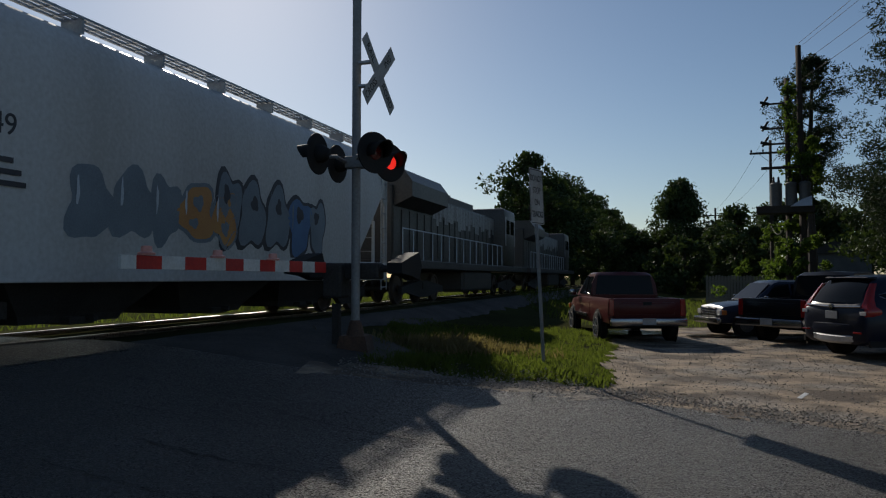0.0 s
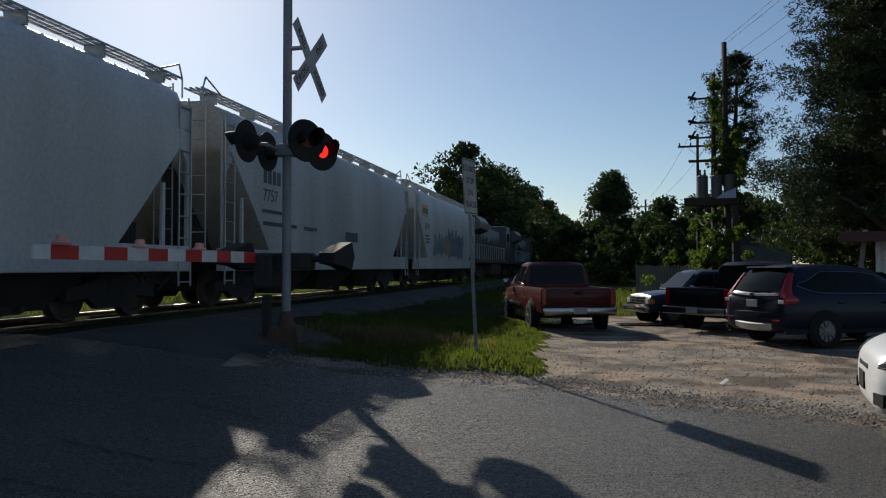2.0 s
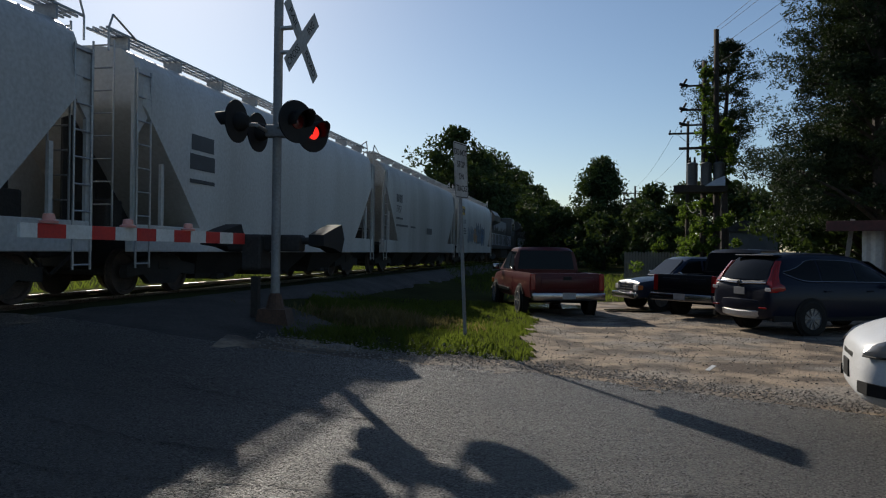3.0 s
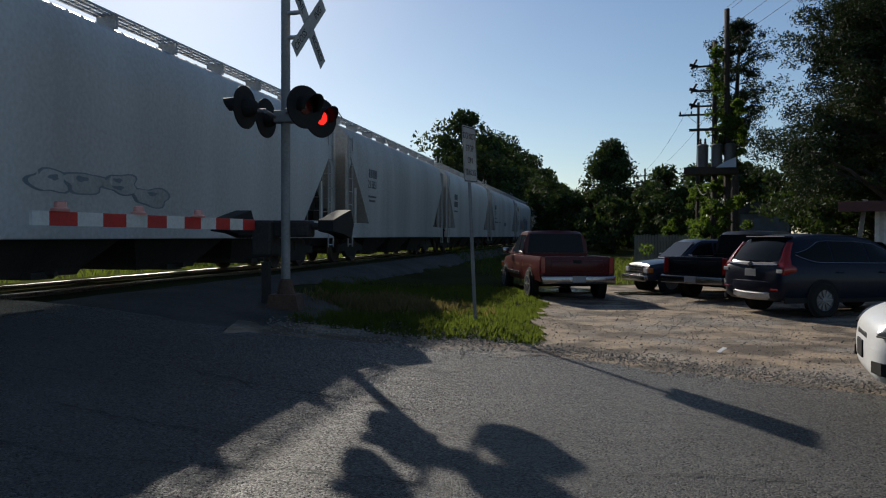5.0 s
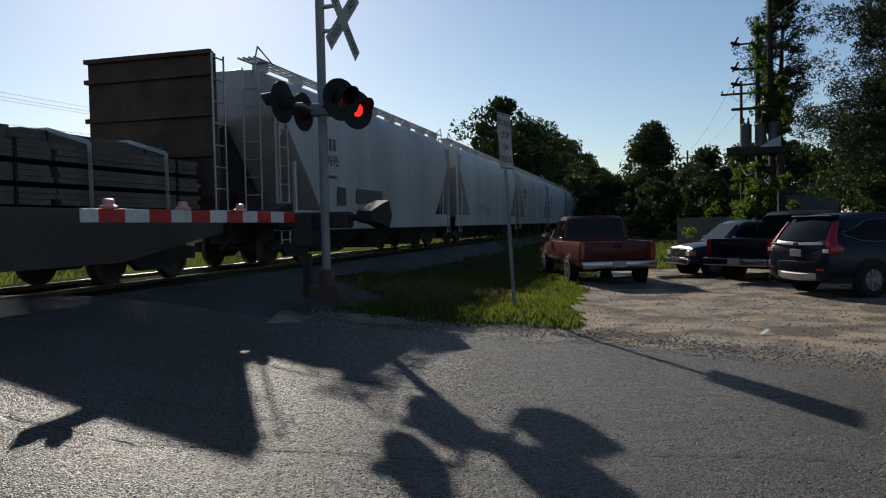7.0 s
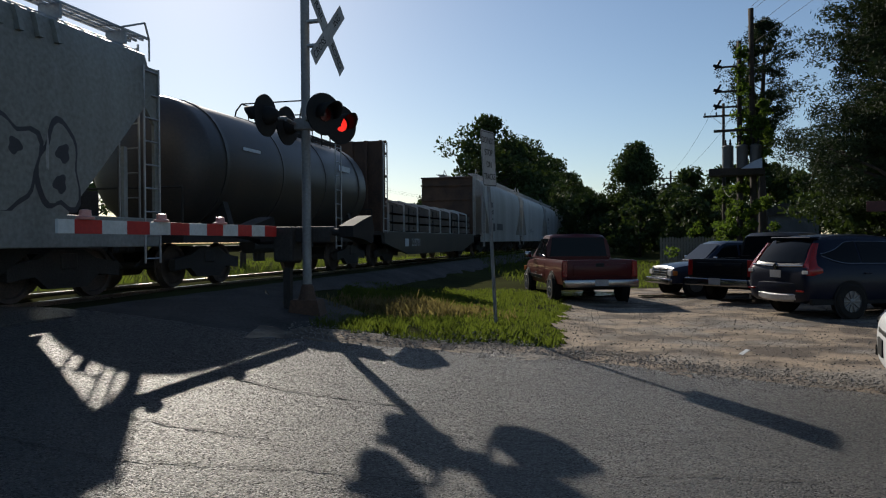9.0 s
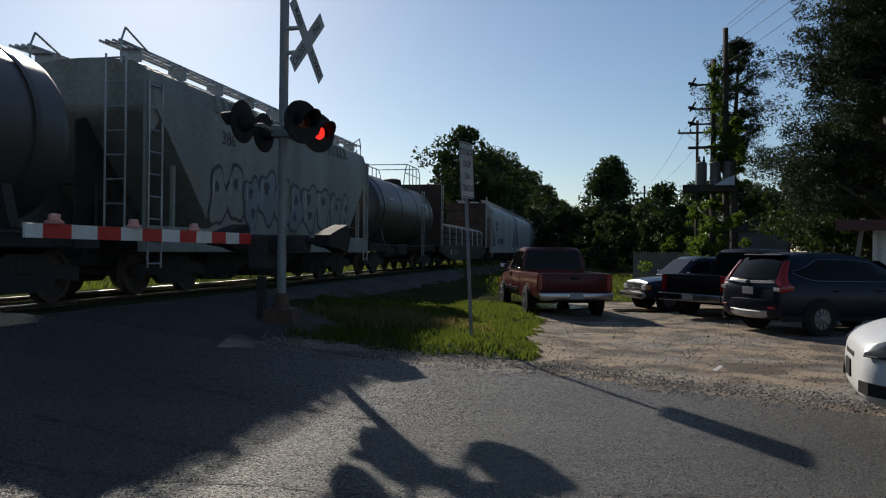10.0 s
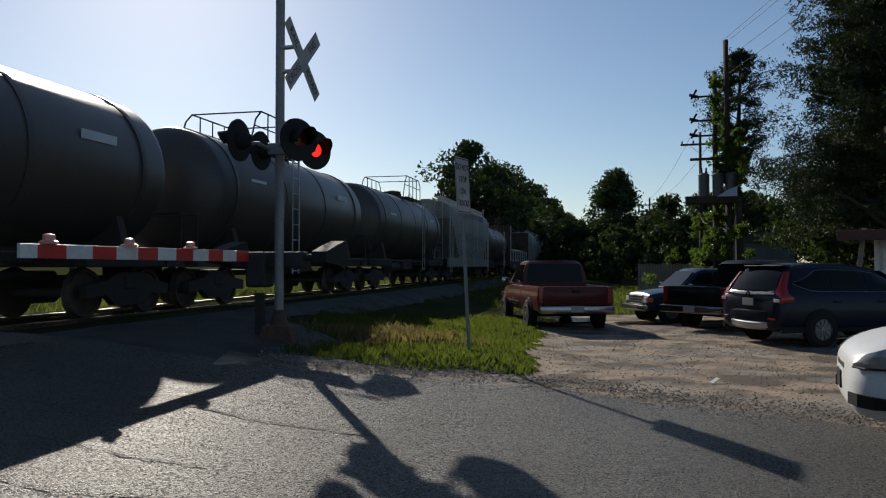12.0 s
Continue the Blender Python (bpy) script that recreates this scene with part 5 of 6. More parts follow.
    # the trim bar bends up towards the lamps, with a plain badge in the middle
    bm = B()
    pipe(bm, [(x, -0.965 + 0.06 * abs(x) ** 2, 1.035 + 0.035 * abs(x)) for x in [-0.72 + 0.144 * i for i in range(11)]], 0.022, 8)
    bar = part("tail_trim", bm, CHROME, c, smooth=True)
    bm = B()
    lathe(bm, [(-1.0, 0.005), (-0.998, 0.055), (-0.96, 0.06)], "y", 16, (0, 0, 1.035))
    part("badge", bm, CHROME, bar)
    bm = B()
    box(bm, (0, -0.985, 0.88), (0.32, 0.015, 0.15), 0.004)
    part("number_plate", bm, PLATE, c)
    bm = B()
    loft(bm, [[(x, y + 0.16 * abs(x / 0.86) ** 3, z) for x in [-0.86 + 0.172 * i for i in range(11)]] + [(x, -0.8, z) for x in [0.8 - 0.16 * i for i in range(11)]] for y, z in ((-0.97, 0.72), (-1.01, 0.7), (-1.02, 0.6), (-1.0, 0.5))])
    bump = part("rear_bumper", bm, NAVY_PAINT, c, smooth=True)
    bm = B()
    loft(bm, [[(x, y + 0.16 * abs(x / 0.8) ** 3, z + 0.05 * abs(x / 0.8) ** 2) for x in [-0.8 + 0.16 * i for i in range(11)]] + [(x, -0.82, z) for x in [0.74 - 0.148 * i for i in range(11)]] for y, z in ((-1.0, 0.48), (-1.025, 0.46), (-1.01, 0.36), (-0.95, 0.32))])
    part("skid_trim", bm, ALU, bump, smooth=True)
    bm = B()
    box(bm, (0, -0.52, 1.61), (1.14, 0.22, 0.035), 0.015)
    part("roof_spoiler", bm, NAVY_PAINT, c)
    return c


def white_sedan():
    c = thing("sedan", Matrix(), "white four-door sedan waiting at the crossing", "car", "waiting vehicles")
    hw = 0.92
    # nose at +0; the car reaches back along -Y
    bm = B()
    st = []
    for y, w, zb, zt in ((0.0, 0.5, 0.34, 0.63), (-0.05, 0.66, 0.26, 0.71), (-0.16, 0.78, 0.22, 0.79), (-0.36, 0.86, 0.2, 0.86), (-0.7, 0.9, 0.19, 0.93), (-1.2, hw, 0.19, 0.98), (-1.7, hw, 0.19, 1.0), (-3.2, hw, 0.19, 0.98), (-4.2, 0.91, 0.2, 1.0), (-4.8, 0.86, 0.26, 0.96), (-5.0, 0.72, 0.36, 0.9)):
        st.append((y, [(0, zb), (w * 0.75, zb), (w - 0.05, zb + 0.05), (w, zb + 0.2), (w, zb + (zt - zb) * 0.6), (w - 0.03, zt - 0.1), (w - 0.1, zt - 0.015), (w * 0.6, zt + 0.02), (0, zt + 0.045)]))
    shell(bm, st)
    ob = part("body", bm, PEARL_PAINT, c, smooth=True)
    sub = ob.modifiers.new("soft", "SUBSURF")
    sub.levels = sub.render_levels = 2
    bm = B()
    st = []
    for y, w1, z1 in ((-1.45, 0.78, 0.97), (-2.2, 0.64, 1.4), (-2.6, 0.62, 1.46), (-3.4, 0.62, 1.45), (-3.9, 0.64, 1.32), (-4.4, 0.74, 1.02)):
        st.append((y, [(0, 0.93), (0.6, 0.93), (0.84, 0.93), (0.83, 0.97), (w1 + (0.83 - w1) * 0.45, 0.95 + (z1 - 0.95) * 0.6), (w1, z1 - 0.03), (w1 - 0.12, z1), (0, z1 + 0.02)]))
    shell(bm, st)
    part("cabin", bm, GLASS_DARK, c, smooth=True)
    bm = B()
    box(bm, (0, -3.0, 1.475), (1.16, 1.3, 0.03), 0.012)
    part("roof", bm, PEARL_PAINT, c)
    for sx in (-1, 1):
        # wrapped headlamp, proud of the wing
        bm = B()
        rings = []
        for y, x, z0, z1 in ((-0.06, 0.61, 0.645, 0.69), (-0.14, 0.735, 0.645, 0.755), (-0.25, 0.81, 0.65, 0.80), (-0.4, 0.858, 0.655, 0.845), (-0.58, 0.882, 0.67, 0.885), (-0.74, 0.896, 0.7, 0.905), (-0.86, 0.902, 0.78, 0.905)):
            rings.append([(sx * (x + 0.012), y + 0.02, z0), (sx * (x + 0.018), y + 0.025, (z0 + z1) / 2), (sx * (x - 0.012), y + 0.01, z1), (sx * (x - 0.12), y - 0.08, (z0 + z1) / 2)])
        loft(bm, rings)
        hl = part("headlamp", bm, LAMP_GLASS, c, smooth=True)
        bm = B()
        pipe(bm, [(r[0][0] + sx * 0.004, r[0][1] + 0.004, r[0][2] - 0.004) for r in rings], 0.009, 6)
        part("lamp_seal", bm, PLASTIC, hl)
        for y, x, z in ((-0.3, 0.842, 0.735), (-0.52, 0.884, 0.775)):
            bm = B()
            lathe(bm, [(0.0, 0.05), (0.02, 0.05), (0.026, 0.035), (0.012, 0.005)], "x", 18)
            part("reflector_bowl", bm, CHROME, hl, smooth=True, at=pose(sx * x, y, z, 0, 0, 35 if sx > 0 else 145))
        bm = B()
        box(bm, (sx * 0.918, -0.66, 0.7), (0.02, 0.12, 0.05), 0.008)
        part("side_marker", bm, ORANGE_LAMP, hl)
        # lower dark intake at the corner
        bm = B()
        rings = []
        for y, x, z0, z1 in ((-0.02, 0.52, 0.34, 0.43), (-0.07, 0.68, 0.335, 0.435), (-0.18, 0.795, 0.335, 0.43), (-0.34, 0.868, 0.35, 0.42), (-0.42, 0.892, 0.385, 0.415)):
            rings.append([(sx * (x + 0.008), y + 0.012, z0), (sx * (x + 0.008), y + 0.012, z1), (sx * (x - 0.06), y - 0.05, z1), (sx * (x - 0.06), y - 0.05, z0)])
        loft(bm, rings)
        part("intake", bm, PLASTIC, c)
        for y in (-1.0, -3.85):
            dark_arch(c, sx * (hw + 0.006) - 0.006, y, 0.4)
            wheel(c, sx * (hw - 0.055), y, 0.33, 0.22, 7)
        bm = B()
        box(bm, (sx * 1.0, -1.9, 1.0), (0.18, 0.1, 0.13), 0.04)
        part("mirror", bm, PEARL_PAINT, c, smooth=True)
    bm = B()
    box(bm, (0, -0.03, 0.6), (0.55, 0.05, 0.07), 0.02)
    part("grille", bm, PLASTIC, c)
    bm = B()
    box(bm, (0.05, 0.002, 0.47), (0.3, 0.016, 0.15), 0.006)
    part("plate_holder", bm, PLASTIC, c)
    return c


pickup(pose(5.03, 19.6, 0, 0, 0, 1), RED_PAINT, "faded red older pickup truck with chrome bumper", "parked vehicles", W=1.98)
pickup(pose(9.1, 18.97, 0, 0, 0, -60), BLACK_PAINT, "black pickup truck with silver bumper, parked nose in", "parked vehicles", topper=False, old=False)
pickup(pose(11.35, 21.9, 0, 0, 0, 94) @ Matrix.Scale(0.87, 4), BLUE_PAINT, "dark blue pickup truck with chrome grille", "parked vehicles", front=True)
suv()
SEDAN = white_sedan()

# ---- trees and plants ----
def leaf_cloud(rng, centres, radii, per, size, flat=0.75, thin=0.55):
    """Many small leaf quads scattered in uneven clumps; returns vertices and faces."""
    vs = []
    centres, radii = np.asarray(centres, float), np.asarray(radii, float)
    k = np.repeat(np.arange(len(centres)), per)
    n = len(k)
    d = rng.normal(size=(n, 3))
    d /= np.linalg.norm(d, axis=1)[:, None]
    r = radii[k] * rng.uniform(0.25, 1.0, n) ** 0.6 * rng.uniform(0.75, 1.15, n)
    p = centres[k] + d * r[:, None] * np.array([1, 1, flat])
    a = rng.normal(size=(n, 3))
    a /= np.linalg.norm(a, axis=1)[:, None]
    b = np.cross(a, rng.normal(size=(n, 3)))
    b /= np.linalg.norm(b, axis=1)[:, None]
    s = size * rng.uniform(0.6, 1.3, n)[:, None]
    v = np.stack([p - a * s, p + b * s * thin, p + a * s, p - b * s * thin], axis=1).reshape(-1, 3)
    f = np.arange(n * 4).reshape(-1, 4)
    return v, f


def leaf_mesh(name, parent, material, v, f):
    me = bpy.data.meshes.new(name)
    me.vertices.add(len(v))
    me.vertices.foreach_set("co", v.astype(np.float32).ravel())
    me.loops.add(f.size)
    me.loops.foreach_set("vertex_index", f.astype(np.int32).ravel())
    me.polygons.add(len(f))
    me.polygons.foreach_set("loop_start", (np.arange(len(f)) * f.shape[1]).astype(np.int32))
    me.materials.append(material)
    me.update(calc_edges=True)
    ob = new(name, me)
    ob.parent = parent
    return ob


def limb(bm, pts, r0, r1, n=7):
    rings = []
    for i, p in enumerate(pts):
        a, b = Vector(pts[max(i - 1, 0)]), Vector(pts[min(i + 1, len(pts) - 1)])
        q = (b - a).to_track_quat("Z", "Y").to_matrix()
        r = r0 + (r1 - r0) * i / (len(pts) - 1)
        rings.append([Vector(p) + q @ Vector((r * math.cos(2 * math.pi * k / n), r * math.sin(2 * math.pi * k / n), 0)) for k in range(n)])
    loft(bm, rings)


def tree(x, y, height, spread, seed, kind="broad", bare=0.3, label="", clumps=46, per=70, size=0.3, group="trees"):
    """A tapered trunk with bent limbs, and a crown of leaf clumps at the limbs' ends."""
    rng = np.random.default_rng(seed)
    rnd = random.Random(seed)
    z0 = ground_z(x, y) - 0.1
    t = thing("pine_tree" if "pine" in kind else "tree", pose(x, y, z0, 0, 0, rnd.uniform(0, 360)), label or ("tall dark pine tree with clumped needles" if "pine" in kind else "dark green broad-leaved tree in full leaf"), "tree", group)
    bm = B()
    lean = (rnd.uniform(-0.04, 0.04) * height, rnd.uniform(-0.04, 0.04) * height)
    axis = [(lean[0] * k * k + 0.1 * math.sin(k * 7 + seed), lean[1] * k * k, height * 0.97 * k) for k in (0, 0.15, 0.3, 0.45, 0.6, 0.75, 0.9, 1.0)]
    r0 = 0.018 * height + 0.06
    limb(bm, axis, r0, 0.04, 9)
    cs, rs = [], []
    for i in range(clumps):
        k = rnd.uniform(0, 1)
        h = bare + (1 - bare) * k
        if kind == "pine":
            reach = spread * (1.0 - 0.75 * k ** 1.3) * rnd.uniform(0.35, 1.05)
        elif kind == "old_pine":
            reach = spread * math.sqrt(max(0.04, 1 - (2 * k - 1.0) ** 2)) * (1.1 - 0.35 * k) * rnd.uniform(0.35, 1.0)
        elif kind == "cone":
            reach = spread * (1.02 - k) ** 0.8 * rnd.uniform(0.4, 1.0)
        else:
            reach = spread * math.sqrt(max(0.05, 1 - (2 * k - 0.85) ** 2)) * rnd.uniform(0.3, 1.05)
        a = rnd.uniform(0, 2 * math.pi)
        base = Vector((lean[0] * h * h, lean[1] * h * h, height * h * 0.95))
        tip = base + Vector((reach * math.cos(a), reach * math.sin(a), reach * rnd.uniform(-0.1, 0.35)))
        if i % (4 if "pine" in kind else 2) == 0 and reach > 0.4:
            mid = base.lerp(tip, 0.5) + Vector((0, 0, -0.08 * reach + rnd.uniform(-0.1, 0.1)))
            limb(bm, [base - Vector((0, 0, 0.25 * reach)), mid, tip], (0.006 if "pine" in kind else 0.01) * height * (1.05 - h) + 0.02, 0.012, 5)
        cs.append(tip)
        rs.append(spread * (rnd.uniform(0.14, 0.24) if kind == "old_pine" else rnd.uniform(0.1, 0.17) if "pine" in kind else rnd.uniform(0.16, 0.28)))
        if "pine" in kind:
            for k2 in (0.72, 0.42):
                cs.append(base.lerp(tip, k2) + Vector((rnd.uniform(-0.3, 0.3), rnd.uniform(-0.3, 0.3), rnd.uniform(-0.1, 0.3))))
                rs.append(0.1 * spread)
    part("trunk", bm, BARK, t)
    v, f = leaf_cloud(rng, [tuple(c) for c in cs], rs, per, size, 0.8 if kind == "old_pine" else 0.6 if "pine" in kind else 0.8, 0.3 if "pine" in kind else 0.5)
    leaf_mesh("crown", t, PINE if "pine" in kind else LEAF, v, f)
    return t


# beyond the track
def far_side_woods():
    rnd = random.Random(12)
    for az, dist, h, w in ((6.8, 80, 14.7, 5.6), (7.4, 86, 13.2, 5.0), (8.8, 90, 13.0, 5.2), (9.9, 108, 15.6, 6.4), (10.7, 125, 15.0, 5.6), (11.6, 140, 16.5, 6.0), (12.4, 165, 16.0, 6), (13.0, 190, 16.5, 6.5), (13.7, 225, 16.5, 7.5), (14.4, 280, 17, 8.5), (5.0, 95, 9, 4.5), (3.0, 80, 7.5, 4.0), (7.4, 110, 10, 5)):
        x, y = dist * math.sin(radians(az)), dist * math.cos(radians(az))
        tree(x, y, h, w, int(dist), "broad", bare=0.1, clumps=90, per=130, size=0.13 + dist * 0.0013, group="trees beyond the track")


far_side_woods()
tree(-22.5, 55.5, 9.0, 3.6, 5, "broad", bare=0.45, clumps=40, per=60, size=0.16, group="trees beyond the track")
tree(-9.5, 44.5, 7.6, 3.0, 6, "broad", bare=0.25, clumps=44, per=80, size=0.16, group="trees beyond the track")


# on the near side: dark woods behind the lot
def near_side_woods():
    tree(27.3, 86, 13.4, 6.2, 41, "cone", bare=0.08, clumps=130, per=140, size=0.2, label="tall dense conical evergreen tree", group="trees behind the lot")
    rnd = random.Random(77)
    for x, y, h, w in ((22.5, 88, 6.5, 4.2), (25, 92, 7.5, 4.5), (31, 84, 8.0, 4.6), (33, 78, 7.0, 4.2), (23.5, 72, 5.5, 4), (28, 70, 5.5, 4.5), (26.5, 66, 8.2, 3.4), (30, 64, 8.6, 3.6), (33.5, 66, 8.4, 4), (36, 62, 9, 4.4), (40, 62, 9.5, 5), (44, 60, 10, 5), (29, 100, 8, 5), (36, 104, 9, 6), (20.5, 97, 6, 4), (40, 90, 11, 6)):
        tree(x, y, h, w, int(x * 10 + y), "broad", bare=0.08, clumps=52, per=80, size=0.24, group="trees behind the lot")
    for x, y, h, w in ((23.6, 47.2, 16.4, 3.2),):
        tree(x, y, h, w, 61, "old_pine", bare=0.5, clumps=110, per=80, size=0.1, group="pine trees")
    for x, y, h, w in ((19.3, 26.0, 18.6, 4.9), (23.5, 27.5, 19.5, 6.0), (27.5, 26, 19, 7), (22.8, 31.5, 17, 5), (32, 30, 18, 7), (25.5, 34, 18, 6.5)):
        tree(x, y, h, w, int(x * 13), "pine", bare=0.16, clumps=230, per=230, size=0.085, group="pine trees")
    for x, y, h, w in ((22.0, 30.5, 7.0, 3.0), (24.5, 30, 7.5, 4), (29, 29, 7, 4), (34, 27, 7, 4), (26, 38, 8, 5), (32, 40, 9, 5)):
        tree(x, y, h, w, int(x * 17), "broad", bare=0.05, clumps=50, per=90, size=0.17, group="understorey trees")


near_side_woods()


def hedge(x0, y0, x1, y1, h, seed, name="hedge", material=None, label="leafy overgrown green hedge", w=0.9):
    rng = np.random.default_rng(seed)
    L = math.hypot(x1 - x0, y1 - y0)
    n = int(L * 3.2)
    k = rng.uniform(0, 1, n)
    c = np.stack([x0 + (x1 - x0) * k + rng.uniform(-w, w, n), y0 + (y1 - y0) * k + rng.uniform(-w, w, n), rng.uniform(0.1, 1, n) * h * rng.uniform(0.6, 1.0, n)], 1)
    v, f = leaf_cloud(rng, c, np.full(n, 0.42), 60, 0.11)
    ob = leaf_mesh(name, None, material or VINE, v, f)
    return tagged(ob, label, "hedge", kind="stuff")


hedge(14.2, 31.5, 22.0, 27.0, 1.9, 3)
hedge(13.0, 34.5, 15.5, 33.0, 2.6, 4)


# ---- grass ----
def grass(name, place, count, seed, height, material, label):
    rng = np.random.default_rng(seed)
    vs = []
    got = 0
    while got < count:
        x, y, hk = place(rng)
        if x is None:
            continue
        z = soil_z(x, y) - 0.01
        a = rng.uniform(0, 6.283)
        h = height * hk * rng.uniform(0.5, 1.2)
        w = 0.006 + 0.006 * rng.uniform()
        lx, ly = rng.normal(0, 0.28, 2) * h
        dx, dy = w * math.cos(a), w * math.sin(a)
        vs += [(x - dx, y - dy, z), (x + dx, y + dy, z), (x + dx * 0.6 + lx * 0.4, y + dy * 0.6 + ly * 0.4, z + h * 0.6), (x + lx, y + ly, z + h)]
        got += 1
    v = np.array(vs)
    ob = leaf_mesh(name, None, material, v, np.arange(len(v)).reshape(-1, 4))
    return tagged(ob, label, "grass", kind="stuff")


def verge(rng):
    x = rng.uniform(-1.35, 4.6)
    y = rng.uniform(10.2, 22)
    if y < road_far(x) + 0.45 + 0.25 * noise.noise((x * 2, y * 2, 9)) or in_lot(x, y):
        return None, None, None
    u = x * N_.x + y * N_.y
    if u > 6.9 or noise.noise((x * 2.6, y * 2.6, 17)) < -0.3 or rng.uniform() > 1.3 - (y - 10) * 0.075:
        return None, None, None
    return x, y, 0.55 + 0.6 * max(0, noise.noise((x * 1.1, y * 1.1, 1))) + (0.5 if y < road_far(x) + 1.6 else 0)


def tuft(rng):
    x, y = rng.normal(0.25, 0.75), rng.normal(14.2, 0.5)
    return x, y, 0.4 + 0.5 * max(0, noise.noise((x * 2.2, y * 2.2, 31))) + 0.45 * math.exp(-((x - 0.2) / 0.8) ** 2) * rng.uniform()


def field(rng):
    x, y = rng.uniform(4, 18), rng.uniform(24, 60)
    if in_lot(x, y):
        return None, None, None
    return x, y, 1.0


def far_field(rng):
    s, u = rng.uniform(8, 60), rng.uniform(13, 30)
    p = plan(u, s)
    return p.x, p.y, 1.0


grass("verge_grass", verge, 30000, 1, 0.15, GRASS, "bright green backlit grass on the road verge")
grass("dry_grass_tuft", tuft, 5200, 2, 0.31, STRAW, "tuft of dry straw-coloured grass beside the signal")
grass("field_grass", field, 9000, 3, 0.3, GRASS, "rough green grass behind the parked cars")
grass("trackside_grass", far_field, 9000, 4, 0.35, GRASS, "sunlit grass beyond the track")


# ---- stones ----
def stones(name, place, count, seed, size, material, label):
    rng = np.random.default_rng(seed)
    vs, fs = [], []
    base = np.array([(1, 0, 0), (0, 1, 0), (-1, 0, 0), (0, -1, 0), (0, 0, 0.45), (0, 0, -0.5)], float)
    tri = [(0, 1, 4), (1, 2, 4), (2, 3, 4), (3, 0, 4), (1, 0, 5), (2, 1, 5), (3, 2, 5), (0, 3, 5)]
    got = 0
    while got < count:
        x, y, z = place(rng)
        if x is None:
            continue
        s = size * rng.uniform(0.3, 1.0) ** 1.6 * rng.uniform(0.7, 1.3, 3)
        a = rng.uniform(0, 6.28)
        p = base * s + rng.normal(0, 0.15 * size, (6, 3)) * 0.6
        q = np.stack([p[:, 0] * math.cos(a) - p[:, 1] * math.sin(a) + x, p[:, 0] * math.sin(a) + p[:, 1] * math.cos(a) + y, p[:, 2] + z], 1)
        o = len(vs)
        vs += q.tolist()
        fs += [(i + o, j + o, k + o) for i, j, k in tri]
        got += 1
    return tagged(raw(name, vs, fs, material), label, "gravel", kind="stuff")


def shoulder(rng):
    x = rng.uniform(-1.6, 9)
    y = road_far(x) + rng.normal(0.45, 0.4)
    if rng.uniform() > 1.1 - abs(x - 3) * 0.12:
        return None, None, None
    return x, y, ground_z(x, y) + 0.03


def lot_place(rng):
    x, y = rng.uniform(0, 11), rng.uniform(7, 20)
    if not in_lot(x, y):
        return None, None, None
    return x, y, ground_z(x, y) + 0.02 + 0.022 * noise.noise((x * 0.8, y * 0.8, 2))


def bed_place(rng):
    s, o = rng.uniform(6, 40), rng.choice((-1, 1)) * rng.uniform(0.85, 3.0)
    z = RAIL_Z - 0.16 - max(0, abs(o) - 1.7) * 0.33
    p = plan(TRACK_U - o, s)
    return p.x, p.y, z


stones("shoulder_gravel", shoulder, 9000, 5, 0.022, PEBBLE, "loose gravel along the asphalt edge")
stones("lot_gravel", lot_place, 8000, 6, 0.02, PEBBLE, "scattered stones on the dirt lot")
stones("ballast_stones", bed_place, 5000, 7, 0.04, BALLAST, "crushed ballast stones beside the rails")

# ---- cracks in the asphalt, a puddle, litter ----
def crack(pts, seed, width=0.02):
    rnd = random.Random(seed)
    vs, fs = [], []
    line = []
    for (x0, y0), (x1, y1) in zip(pts[:-1], pts[1:]):
        n = max(2, int(math.hypot(x1 - x0, y1 - y0) / 0.06))
        for i in range(n):
            k = i / n
            line.append((x0 + (x1 - x0) * k + rnd.uniform(-0.025, 0.025), y0 + (y1 - y0) * k + rnd.uniform(-0.025, 0.025)))
    for i, (x, y) in enumerate(line):
        w = width * rnd.uniform(0.25, 1.0)
        z = ground_z(x, y) + 0.03 + 0.012 * noise.noise((x * 0.7, y * 0.7, 7))
        vs += [(x, y - w, z), (x, y + w, z)]
        if i:
            fs.append((2 * i - 2, 2 * i, 2 * i + 1, 2 * i - 1))
    tagged(raw("asphalt_crack", vs, fs, TAR), "dark ragged crack filled with dirt in the asphalt", "crack", "cracks in the road", "structure")


TAR = mat("crack_dirt", (0.018, 0.017, 0.016), (0.03, 0.028, 0.025), rough=0.95, bump=0.3)
crack([(-1.9, 7.5), (-0.9, 7.1), (0.1, 6.9), (0.6, 6.5)], 1)
crack([(-2.6, 6.0), (-1.6, 5.7), (-0.9, 5.6)], 2, 0.014)
crack([(1.1, 9.2), (2.4, 8.9), (3.0, 8.2), (3.1, 7.6)], 3, 0.016)
crack([(1.6, 5.0), (2.2, 4.9), (2.9, 4.7)], 4, 0.014)
crack([(-2.4, 9.0), (-1.0, 8.6), (0.4, 8.7), (1.2, 8.2)], 5, 0.013)
crack([(-3.2, 7.0), (-2.4, 6.8), (-1.8, 6.9)], 6, 0.012)
crack([(-2.9, 5.2), (-1.9, 4.9), (-0.6, 5.0), (0.3, 4.8)], 8, 0.012)
crack([(-1.5, 8.1), (-0.2, 7.9), (1.2, 7.6), (2.6, 7.4)], 9, 0.009)
crack([(0.4, 9.7), (1.6, 9.5), (2.6, 9.1)], 10, 0.012)
crack([(2.2, 6.9), (2.9, 6.5), (3.7, 6.4)], 11, 0.01)
crack([(-3.6, 8.2), (-2.6, 7.9), (-1.6, 8.0)], 12, 0.012)
